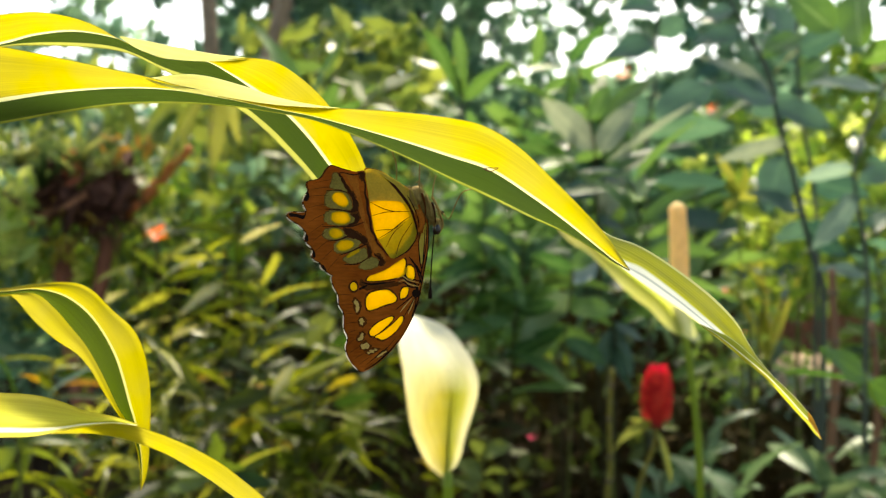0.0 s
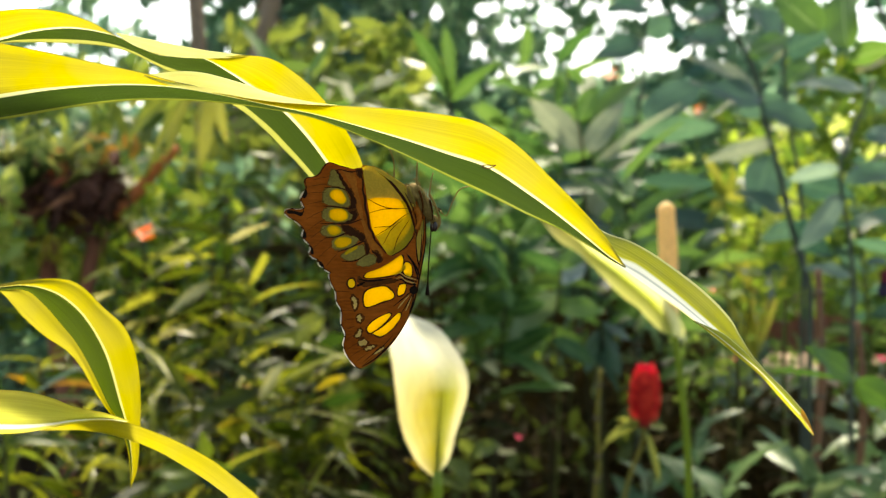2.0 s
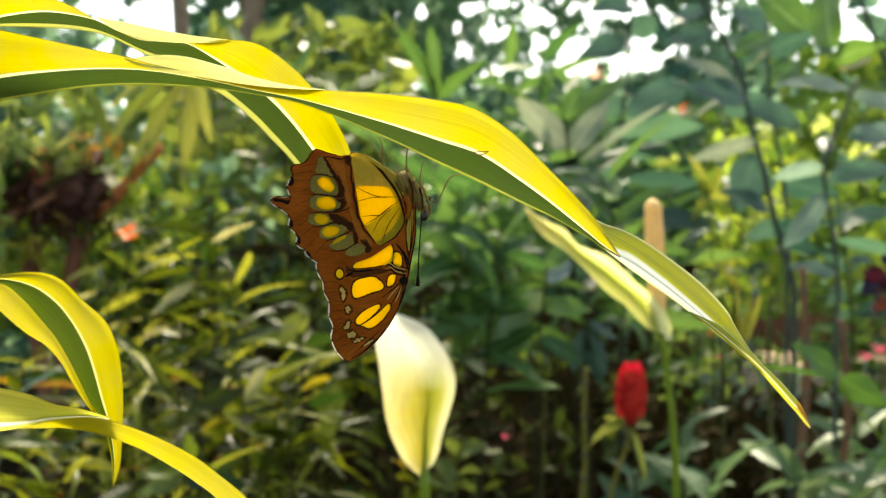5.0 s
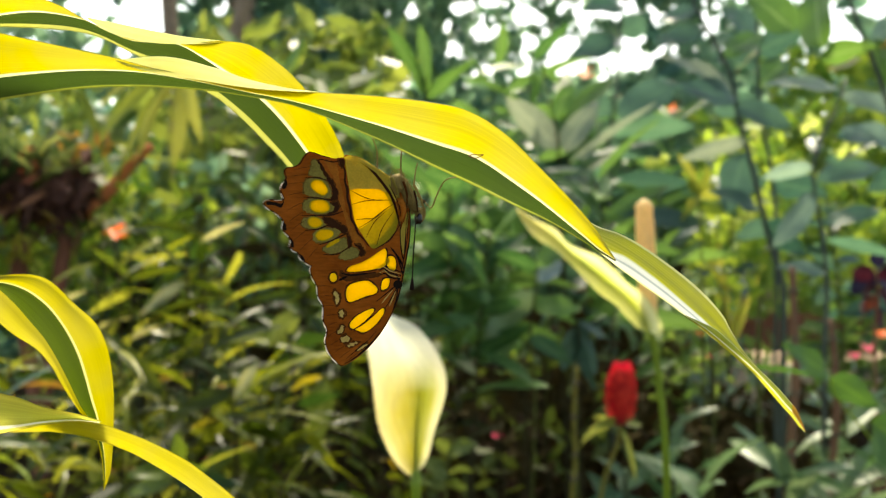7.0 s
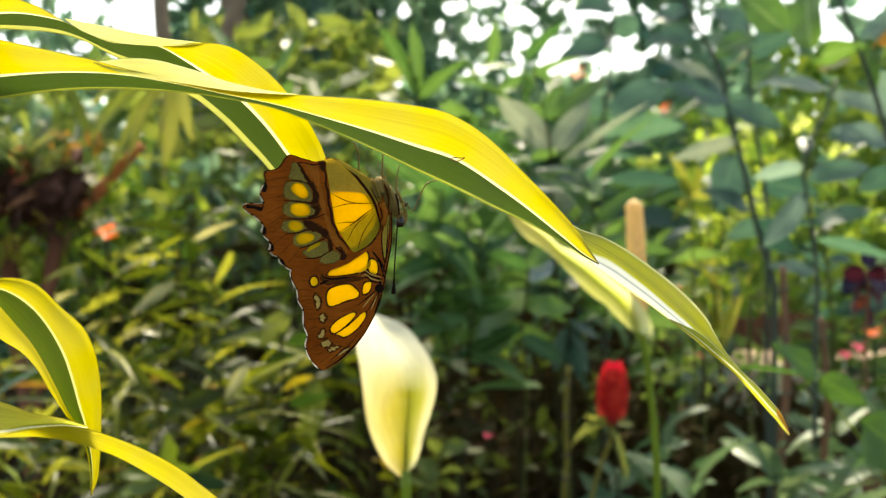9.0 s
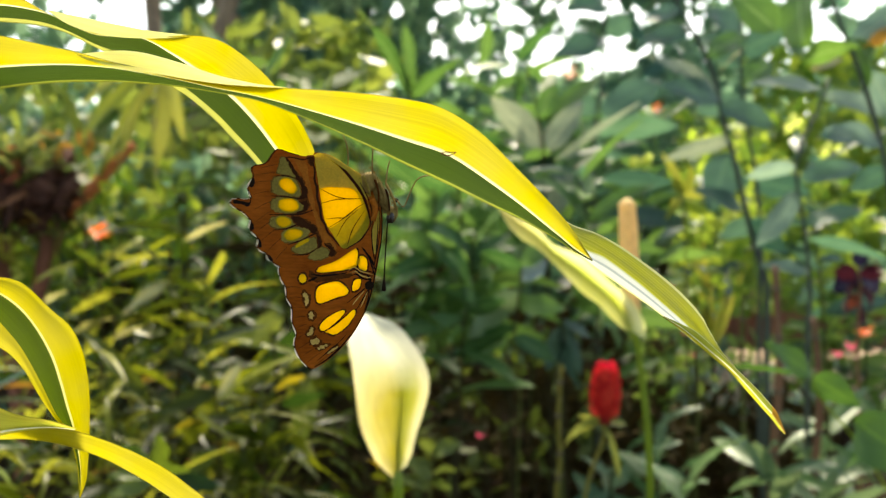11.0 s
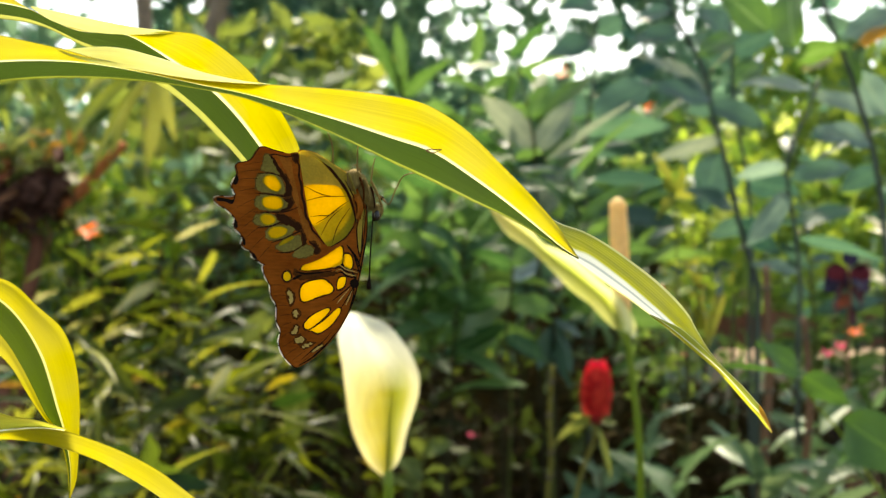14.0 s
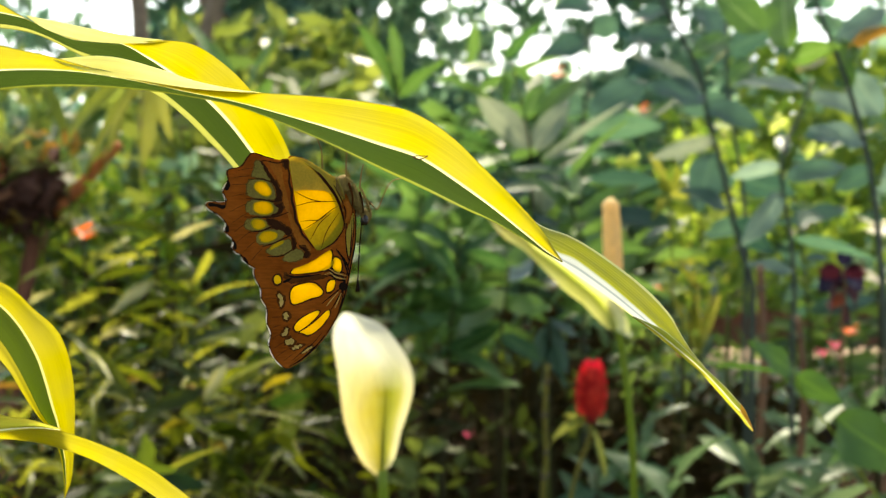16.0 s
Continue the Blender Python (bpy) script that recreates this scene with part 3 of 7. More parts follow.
back_rib = [(-0.2315, 0.2820, 1.2515), (-0.1540, 0.2760, 1.2554), (-0.1293, 0.2760, 1.2597), (-0.1194, 0.2760, 1.2623), (-0.1078, 0.2760, 1.2635), (-0.0963, 0.2760, 1.2618), (-0.0897, 0.2760, 1.2589), (-0.0814, 0.2760, 1.2557), (-0.0699, 0.2760, 1.2551), (-0.0617, 0.2760, 1.2508), (-0.0551, 0.2760, 1.2463), (-0.0468, 0.2760, 1.2402), (-0.0402, 0.2760, 1.2335), (-0.0345, 0.2760, 1.2261), (-0.0306, 0.2780, 1.2201), (-0.0272, 0.2780, 1.2118), (-0.0239, 0.2780, 1.2035)]
back_low = [(-0.2347, 0.2860, 1.2497), (-0.1568, 0.2810, 1.2556), (-0.1316, 0.2810, 1.2599), (-0.1215, 0.2810, 1.2606), (-0.1064, 0.2810, 1.2601), (-0.0980, 0.2810, 1.2593), (-0.0913, 0.2810, 1.2574), (-0.0829, 0.2810, 1.2532), (-0.0729, 0.2810, 1.2485), (-0.0628, 0.2810, 1.2428), (-0.0577, 0.2810, 1.2396), (-0.0510, 0.2810, 1.2337), (-0.0460, 0.2810, 1.2285), (-0.0410, 0.2810, 1.2233), (-0.0351, 0.2810, 1.2161), (-0.0300, 0.2810, 1.2094), (-0.0242, 0.2810, 1.2035)]
leaf_n = blade("leaf", [(back_top, 0.0), (back_rib, 0.5), (back_low, 1.0)], 0.001, m_strap_wide, "striped leaf bending down behind the butterfly")
curl_a = [(-0.0927, 0.2712, 1.2611), (-0.0900, 0.2743, 1.2611), (-0.0860, 0.2762, 1.2607), (-0.0805, 0.2771, 1.2597), (-0.0738, 0.2771, 1.2584), (-0.0669, 0.2762, 1.2570), (-0.0606, 0.2743, 1.2559), (-0.0549, 0.2712, 1.2547)]
curl_b = [(-0.0926, 0.2710, 1.2607), (-0.0899, 0.2705, 1.2588), (-0.0875, 0.2701, 1.2573), (-0.0838, 0.2698, 1.2558), (-0.0780, 0.2698, 1.2543), (-0.0716, 0.2701, 1.2537), (-0.0637, 0.2705, 1.2537), (-0.0549, 0.2710, 1.2544)]
blade("rolled_edge", [(curl_a, 0.0), (curl_b, 0.4)], 0.0001, m_strap_pale, "rolled leaf edge with skylight in its colour", leaf_n, 0.0)
bend_right = [(-0.2329, 0.2880, 1.1795), (-0.1721, 0.3084, 1.1863), (-0.1445, 0.3084, 1.1870), (-0.1334, 0.3084, 1.1884), (-0.1223, 0.3084, 1.1891), (-0.1150, 0.3084, 1.1870), (-0.1076, 0.3084, 1.1799), (-0.1011, 0.3084, 1.1740), (-0.0980, 0.3084, 1.1679), (-0.0962, 0.3084, 1.1606), (-0.0954, 0.3084, 1.1523), (-0.0954, 0.3084, 1.1412), (-0.0959, 0.3084, 1.1320), (-0.0966, 0.3084, 1.1265), (-0.0984, 0.3084, 1.1213)]
bend_line = [(-0.2305, 0.2850, 1.1777), (-0.1721, 0.3084, 1.1851), (-0.1445, 0.3084, 1.1861), (-0.1334, 0.3084, 1.1870), (-0.1242, 0.3084, 1.1851), (-0.1169, 0.3084, 1.1803), (-0.1113, 0.3084, 1.1735), (-0.1070, 0.3084, 1.1652), (-0.1043, 0.3084, 1.1568), (-0.1023, 0.3084, 1.1495), (-0.1006, 0.3084, 1.1440), (-0.0992, 0.3084, 1.1376), (-0.0984, 0.3084, 1.1320), (-0.0982, 0.3084, 1.1265), (-0.0984, 0.3084, 1.1213)]
bend_green = [(-0.2321, 0.2870, 1.1762), (-0.1726, 0.3095, 1.1843), (-0.1449, 0.3095, 1.1850), (-0.1338, 0.3095, 1.1854), (-0.1274, 0.3095, 1.1807), (-0.1218, 0.3095, 1.1743), (-0.1172, 0.3095, 1.1687), (-0.1135, 0.3095, 1.1623), (-0.1098, 0.3095, 1.1549), (-0.1061, 0.3095, 1.1475), (-0.1032, 0.3095, 1.1433), (-0.1006, 0.3095, 1.1373), (-0.0993, 0.3095, 1.1318), (-0.0987, 0.3095, 1.1262), (-0.0987, 0.3095, 1.1210)]
bend_left = [(-0.2329, 0.2880, 1.1744), (-0.1733, 0.3105, 1.1835), (-0.1454, 0.3105, 1.1846), (-0.1408, 0.3105, 1.1839), (-0.1342, 0.3105, 1.1764), (-0.1269, 0.3105, 1.1701), (-0.1204, 0.3105, 1.1658), (-0.1157, 0.3105, 1.1603), (-0.1120, 0.3105, 1.1538), (-0.1074, 0.3105, 1.1468), (-0.1042, 0.3105, 1.1431), (-0.1012, 0.3105, 1.1371), (-0.0998, 0.3105, 1.1316), (-0.0993, 0.3105, 1.1260), (-0.0990, 0.3105, 1.1208)]
sway_a = blade("leaf", [(bend_right, 0.0), (bend_line, 0.5), (bend_green, 0.95), (bend_left, 1.0)], 0.001, m_strap, "striped leaf folded sharply downwards")
low_a = [(-0.2329, 0.2880, 1.1520), (-0.1624, 0.2910, 1.1576), (-0.1363, 0.2910, 1.1557), (-0.1259, 0.2910, 1.1550), (-0.1172, 0.2910, 1.1529), (-0.1102, 0.2910, 1.1501), (-0.1015, 0.2910, 1.1484), (-0.0937, 0.2910, 1.1459)]
low_b = [(-0.2297, 0.2840, 1.1496), (-0.1646, 0.2950, 1.1447), (-0.1382, 0.2950, 1.1455), (-0.1276, 0.2950, 1.1452), (-0.1187, 0.2940, 1.1454), (-0.1114, 0.2940, 1.1462), (-0.1026, 0.2940, 1.1464), (-0.0950, 0.2940, 1.1455)]
low_c = [(-0.2329, 0.2880, 1.1460), (-0.1657, 0.2970, 1.1407), (-0.1391, 0.2970, 1.1409), (-0.1285, 0.2970, 1.1413), (-0.1192, 0.2960, 1.1431), (-0.1121, 0.2960, 1.1445), (-0.1033, 0.2960, 1.1454), (-0.0957, 0.2960, 1.1448)]
arch_a = [(-0.1248, 0.3010, 1.1419), (-0.1176, 0.3010, 1.1432), (-0.1113, 0.3010, 1.1446), (-0.1014, 0.3010, 1.1444), (-0.0870, 0.3010, 1.1399), (-0.0726, 0.3010, 1.1328), (-0.0636, 0.3010, 1.1264), (-0.0547, 0.3010, 1.1187), (-0.0439, 0.3010, 1.1067)]
arch_b = [(-0.1260, 0.3041, 1.1406), (-0.1188, 0.3041, 1.1407), (-0.1124, 0.3041, 1.1407), (-0.1024, 0.3041, 1.1390), (-0.0906, 0.3041, 1.1348), (-0.0797, 0.3041, 1.1288), (-0.0716, 0.3041, 1.1235), (-0.0643, 0.3041, 1.1175), (-0.0552, 0.3041, 1.1057)]
sway_b = blade("leaf", [(low_a, 0.0), (low_b, 0.5), (low_c, 1.0)], 0.001, m_strap_low, "striped leaf with a rolled edge")
blade("leaf_end", [(arch_a, 0.0), (arch_b, 0.46)], 0.0008, m_strap, "yellow leaf end arching over", sway_b)

# ---- butterfly ----
fly = new("butterfly")
fly.matrix_world = pose(-0.0054, 0.2635, 1.2127, 0, 0, 20)
tagged(fly, "brown and yellow butterfly with closed wings hanging under a leaf", "butterfly")
MM = 0.001


def ring(bm, pts, y, n, fray=0.0):
    vs = []
    for p in spline(pts, n, True):
        q = Vector((p[0], p[1], 3.7)) * 1.6
        vs.append(bm.verts.new(((p[0] + fray * noise.noise(q)) * MM, y * MM, (p[1] + fray * noise.noise(q + Vector((7, 7, 7)))) * MM)))
    return [bm.edges.new((a, b)) for a, b in zip(vs, vs[1:] + vs[:1])]


def sheet(outline, holes, y, n=0, thick=0.0, fray=0.0):
    """A flat piece of wing with holes left open for other pieces."""
    bm = bmesh.new()
    edges = ring(bm, outline, y, n or len(outline) * (9 if fray else 5), fray * 0.55)
    for h in holes:
        edges += ring(bm, h, y, len(h) * 5)
    bmesh.ops.triangle_fill(bm, edges=edges, use_beauty=True, use_dissolve=False)
    if thick:
        geo = bmesh.ops.extrude_face_region(bm, geom=list(bm.faces))["geom"]
        bmesh.ops.translate(bm, verts=[g for g in geo if isinstance(g, bmesh.types.BMVert)], vec=(0, thick * MM, 0))
    bmesh.ops.recalc_face_normals(bm, faces=bm.faces)
    return bm


def stroke(points, width, y, taper=True, n=24):
    """A flat line of scales."""
    bm = bmesh.new()
    pts = spline(points, n)
    prev = None
    for i, p in enumerate(pts):
        d = pts[min(i + 1, n - 1)] - pts[max(i - 1, 0)]
        d = d / (np.linalg.norm(d) + 1e-9)
        f = i / (n - 1)
        w = width / 2 * ((0.35 + 0.65 * math.sin(math.pi * f)) if taper else 1) * (1 + 0.45 * noise.noise(Vector((p[0], p[1], y)) * 1.7))
        s = [bm.verts.new(((p[0] - d[1] * w * k) * MM, y * MM, (p[1] + d[0] * w * k) * MM)) for k in (-1, 1)]
        if prev:
            bm.faces.new((prev[0], s[0], s[1], prev[1]))
        prev = s
    return bm


def oval(c, w, h, tilt=0.0):
    a = radians(tilt)
    return [(c[0] + w / 2 * math.cos(t) * math.cos(a) - h / 2 * math.sin(t) * math.sin(a),
             c[1] + w / 2 * math.cos(t) * math.sin(a) + h / 2 * math.sin(t) * math.cos(a)) for t in [k * math.pi / 4 for k in range(8)]]


def grown(pts, by):
    c = np.mean(np.array(pts), 0)
    return [tuple(np.array(p) + (np.array(p) - c) / np.linalg.norm(np.array(p) - c) * by) for p in pts]


hind_edge = [(-1.8, 2.1), (-4.6, 4.1), (-8.6, 6.5), (-12.3, 8.6), (-15.6, 9.3), (-18.1, 8.3), (-20.7, 8.4), (-23.6, 9.0), (-25.4, 9.6), (-26.8, 9.6), (-27.9, 8.4), (-28.9, 6.8), (-30.2, 5.9), (-32.5, 5.4), (-33.0, 4.4), (-32.6, 2.9), (-33.5, 1.3), (-34.0, -0.2), (-33.5, -1.8), (-33.2, -2.6), (-34.7, -2.9), (-36.4, -2.8), (-38.0, -3.0), (-38.2, -4.1), (-37.1, -5.2), (-35.6, -6.0), (-34.2, -7.2), (-33.3, -8.4), (-33.6, -9.9), (-32.8, -11.3), (-31.8, -12.3), (-31.4, -13.5), (-31.7, -14.7), (-30.7, -15.9), (-29.4, -16.5), (-28.9, -17.9), (-27.6, -18.8), (-26.6, -19.6), (-24.4, -20.4), (-22.3, -21.0)] + [(-16.3, -20.1), (-11.5, -18.5), (-7.4, -16.0), (-4.1, -13.8), (-2.5, -9.5), (-1.2, -4.7), (-0.8, -0.0)]
fore_edge = [(0.3, 0.3), (1.5, -6.3), (1.3, -12.6), (0.3, -18.9), (-1.0, -25.2), (-2.5, -30.2), (-5.4, -35.7), (-8.7, -40.0), (-12.8, -43.7), (-16.0, -45.6), (-17.9, -46.1), (-19.4, -45.0), (-21.3, -42.6), (-22.3, -39.5), (-21.8, -36.8), (-22.8, -34.0), (-22.9, -30.3), (-24.2, -27.8), (-24.5, -25.1), (-25.7, -22.9), (-26.2, -20.2), (-24.2, -18.4), (-16.3, -16.9), (-8.2, -13.4), (-2.5, -6.3)]
hind_field = [(-17.1, 8.7), (-15.6, 9.3), (-14.0, 8.5), (-10.8, 6.3), (-7.3, 2.7), (-4.4, -1.3), (-2.9, -5.3), (-2.2, -9.1), (-4.6, -12.9), (-8.9, -15.3), (-10.7, -13.8), (-12.5, -11.2), (-14.4, -8.0), (-15.5, -1.5), (-16.3, 3.5)]
hind_glow = [(-15.5, 0.2), (-11.1, 0.6), (-6.7, 0.2), (-4.9, -2.4), (-4.5, -4.4), (-7.1, -5.6), (-9.2, -7.3), (-11.3, -9.2), (-13.1, -9.9), (-14.3, -8.0), (-15.0, -3.7)]
olive_h = [[(-25.8, 7.5), (-24.7, 7.7), (-23.7, 6.8), (-22.7, 4.7), (-21.9, 2.8), (-23.7, 3.3), (-26.2, 3.7), (-26.7, 4.1), (-26.2, 5.7)], [(-27.3, 2.5), (-24.7, 2.9), (-22.4, 2.4), (-21.2, 1.0), (-20.6, -1.2), (-21.5, -2.1), (-24.2, -1.9), (-26.8, -1.5), (-27.9, -0.8), (-28.0, 1.1)], [(-27.6, -2.8), (-25.8, -2.3), (-22.7, -2.5), (-21.0, -3.2), (-19.9, -4.4), (-20.5, -5.6), (-22.1, -6.2), (-24.7, -6.3), (-27.1, -5.9), (-28.2, -5.0), (-28.1, -3.6)], [(-27.7, -7.4), (-25.3, -7.0), (-23.3, -7.6), (-22.0, -8.9), (-23.7, -9.9), (-26.3, -10.1), (-28.0, -9.7), (-28.6, -8.6)]]
olive_h += [[(-25.4, -11.4), (-24.2, -10.4), (-21.6, -9.7), (-19.1, -10.0), (-18.4, -11.0), (-19.6, -12.6), (-21.6, -13.4), (-24.2, -13.7), (-25.4, -13.0)], [(-22.8, -15.2), (-20.6, -13.8), (-17.5, -12.5), (-16.4, -13.2), (-16.3, -14.9), (-17.9, -15.9), (-20.6, -16.6), (-22.3, -16.1)], [(-18.6, -17.4), (-16.9, -15.7), (-14.9, -15.0), (-13.4, -15.7), (-13.0, -16.8), (-14.7, -17.9), (-17.4, -18.2)]]
spots_h = [[(-25.8, 1.9), (-24.7, 2.5), (-23.2, 2.2), (-22.1, 0.9), (-21.7, -0.3), (-22.7, -1.3), (-24.2, -0.9), (-25.5, 0.1), (-26.1, 1.0)], [(-26.0, -3.2), (-24.2, -2.7), (-22.4, -2.9), (-21.3, -4.1), (-21.6, -5.3), (-23.2, -5.9), (-25.0, -5.7), (-26.2, -4.7)], [(-26.8, -8.0), (-25.8, -7.3), (-24.3, -7.5), (-23.2, -8.5), (-23.8, -9.4), (-25.3, -9.8), (-26.5, -9.1)], [(-24.7, -11.5), (-23.7, -10.6), (-21.9, -10.4), (-20.3, -11.0), (-20.6, -12.1), (-22.4, -13.0), (-24.0, -13.0), (-24.8, -12.1)], [(-21.9, -14.6), (-20.8, -13.7), (-19.0, -12.8), (-18.6, -13.3), (-20.0, -14.1), (-21.6, -15.0)]]
smudges_h = [[(-24.4, 7.6), (-22.9, 6.4), (-21.5, 3.9), (-20.2, 2.3), (-19.1, 0.2), (-18.9, -1.8), (-19.7, -2.8), (-21.0, -2.5), (-20.2, -1.1), (-20.7, 1.0), (-21.8, 2.5), (-22.7, 4.2), (-23.8, 6.3)], [(-20.8, -3.4), (-18.9, -3.0), (-18.4, -4.4), (-19.2, -5.7), (-21.1, -6.5), (-21.9, -6.3), (-20.2, -5.5), (-19.7, -4.4)], [(-22.8, -7.2), (-20.6, -7.3), (-18.4, -8.7), (-16.8, -9.5), (-16.2, -10.8), (-17.3, -11.5), (-18.5, -10.6), (-19.1, -10.1), (-20.7, -9.8), (-22.0, -9.0)]]
smudges_h += [[(-16.6, -11.1), (-15.4, -12.5), (-15.1, -14.3), (-16.0, -15.0), (-16.3, -13.1)], [(-14.3, -14.1), (-12.5, -14.6), (-11.4, -16.2), (-12.3, -17.3), (-13.4, -16.8), (-12.8, -15.9), (-13.7, -14.9)], [(-18.7, 8.2), (-17.3, 8.3), (-17.1, 6.7), (-17.8, 5.9), (-18.6, 6.9)]]
russet_h = [(-22.7, 7.9), (-20.0, 7.3), (-18.9, 5.9), (-18.4, 2.8), (-17.5, -0.8), (-16.9, -4.3), (-15.5, -7.9), (-14.1, -11.0), (-11.3, -14.6), (-12.1, -15.9), (-14.7, -13.1), (-16.1, -10.0), (-17.4, -5.9), (-18.4, -3.3), (-18.8, 0.2), (-19.8, 2.5), (-21.3, 5.3)]
veins_h = [([(-17.4, 8.2), (-17.6, 6.9), (-16.9, 4.9), (-17.0, 2.3), (-16.3, 0.3), (-16.3, -2.3), (-15.5, -4.8), (-15.3, -7.4), (-14.2, -9.0), (-13.6, -11.0), (-12.0, -12.6), (-10.4, -14.7)], 0.75), ([(-24.7, 7.6), (-23.2, 7.9), (-20.0, 7.4), (-17.4, 8.2)], 0.35), ([(-27.7, 3.0), (-24.2, 3.1), (-21.5, 2.4)], 0.30), ([(-28.1, -2.0), (-24.2, -2.2), (-20.8, -2.6), (-19.2, -1.9)], 0.40), ([(-28.8, -6.7), (-24.2, -6.7), (-20.5, -6.5), (-17.1, -5.3)], 0.40), ([(-27.7, -10.6), (-24.2, -10.2), (-21.6, -9.2), (-18.9, -9.0)], 0.40), ([(-24.2, -14.4), (-20.6, -13.2), (-17.4, -11.7), (-16.2, -11.3)], 0.40), ([(-22.9, -16.9), (-19.0, -16.7), (-15.3, -14.6)], 0.35)]
spots_f = [[(-16.0, -21.4), (-15.5, -20.0), (-11.5, -17.6), (-6.3, -15.2), (-5.3, -17.3), (-5.8, -19.9), (-9.8, -21.0)], [(-4.6, -17.3), (-3.1, -17.9), (-2.7, -20.1), (-3.3, -21.2), (-4.8, -20.6), (-5.3, -18.8)],
           [(-16.3, -25.7), (-14.7, -24.5), (-10.7, -23.9), (-8.2, -25.7), (-8.4, -27.2), (-11.5, -28.1), (-15.5, -29.4), (-16.6, -28.0)], [(-6.4, -23.8), (-4.6, -23.4), (-5.1, -25.7), (-6.8, -26.3)],
           [(-15.5, -35.0), (-13.7, -33.2), (-11.0, -31.8), (-9.2, -31.3), (-9.1, -32.2), (-11.6, -34.6), (-14.3, -36.4), (-15.4, -36.2)], [(-14.1, -36.7), (-10.9, -34.8), (-7.2, -31.7), (-6.2, -31.4), (-6.2, -32.6), (-8.3, -35.4), (-11.0, -37.3), (-12.3, -37.5), (-13.4, -37.0)], oval([(-20.1, -22.9)][0], 1.9, 2.4)]
pales_f = [[(-20.2, -26.7), (-19.2, -26.3), (-18.2, -27.9), (-18.5, -29.8), (-19.5, -30.1), (-19.9, -28.4)], [(-18.7, -31.8), (-17.7, -31.3), (-16.7, -32.3), (-17.6, -33.7), (-18.5, -33.2)], [(-18.7, -36.2), (-17.7, -35.2), (-17.0, -35.9), (-17.7, -37.6), (-18.9, -37.8), (-19.2, -37.1)], [(-18.1, -38.7), (-16.9, -38.0), (-15.4, -39.0), (-16.3, -40.1), (-17.9, -39.9)], [(-16.5, -40.8), (-14.7, -39.9), (-13.0, -40.0), (-14.2, -41.0), (-16.0, -41.4)], [(-13.8, -42.1), (-12.1, -40.8), (-10.6, -40.6), (-11.6, -41.7), (-13.1, -42.3)]]


veins_root = [([(-9.8, -14.9), (-6.6, -14.9), (-5.3, -13.4), (-4.0, -10.2), (-2.5, -5.5), (-1.7, -1.6)], 0.7),
    ([(-7.7, -21.3), (-6.1, -20.7), (-4.8, -21.7), (-3.1, -22.2), (-1.3, -22.6)], 0.45),
    ([(-7.2, -22.4), (-5.8, -22.0), (-4.5, -22.9), (-3.0, -23.4), (-1.5, -23.6)], 0.45),
    ([(-8.2, -20.4), (-6.3, -19.8), (-4.5, -20.7), (-2.7, -21.2), (-0.8, -21.7)], 0.4),
    ([(-3.6, -15.4), (-2.2, -17.9), (-1.2, -20.8), (-0.7, -22.8)], 0.45),
    ([(-2.8, -22.0), (-2.0, -23.6), (-1.7, -25.2)], 0.8),
    ([(-4.3, -14.9), (-3.0, -16.5), (-1.3, -18.9), (-0.5, -21.2)], 0.6)]
veins_tip = [([(-2.2, -24.8), (-5.0, -27.0), (-8.2, -29.4)], 0.35),
    ([(-2.2, -25.2), (-3.6, -27.9), (-5.8, -31.3)], 0.35),
    ([(-2.2, -25.3), (-2.5, -28.3), (-3.6, -31.4)], 0.35),
    ([(-1.0, -6.3), (-1.5, -11.0), (-1.2, -15.7), (-0.5, -18.1), (0.0, -12.6), (0.3, -7.1)], 0.35),
    ([(-14.4, -36.8), (-9.8, -33.7), (-7.2, -31.5)], 0.3),
    ([(-17.9, -21.8), (-14.7, -22.3), (-8.2, -21.6)], 0.5)]
veins_edge = [([(-18.7, -23.7), (-16.3, -22.6)], 0.7),
    ([(0.8, -0.3), (1.3, -6.3), (1.2, -12.6), (0.0, -18.9), (-1.3, -25.2), (-2.8, -30.3), (-5.9, -36.0), (-9.0, -40.0)], 0.4),
    ([(0.0, -1.9), (0.7, -7.1), (0.5, -12.6), (-0.7, -18.9), (-2.0, -24.8), (-3.6, -29.8)], 0.25),
    ([(-7.4, -37.8), (-9.8, -40.6), (-13.6, -43.8), (-17.1, -45.7)], 0.5),
    ([(-8.2, -37.2), (-10.8, -39.9), (-14.4, -42.6), (-16.6, -44.3)], 0.2)]


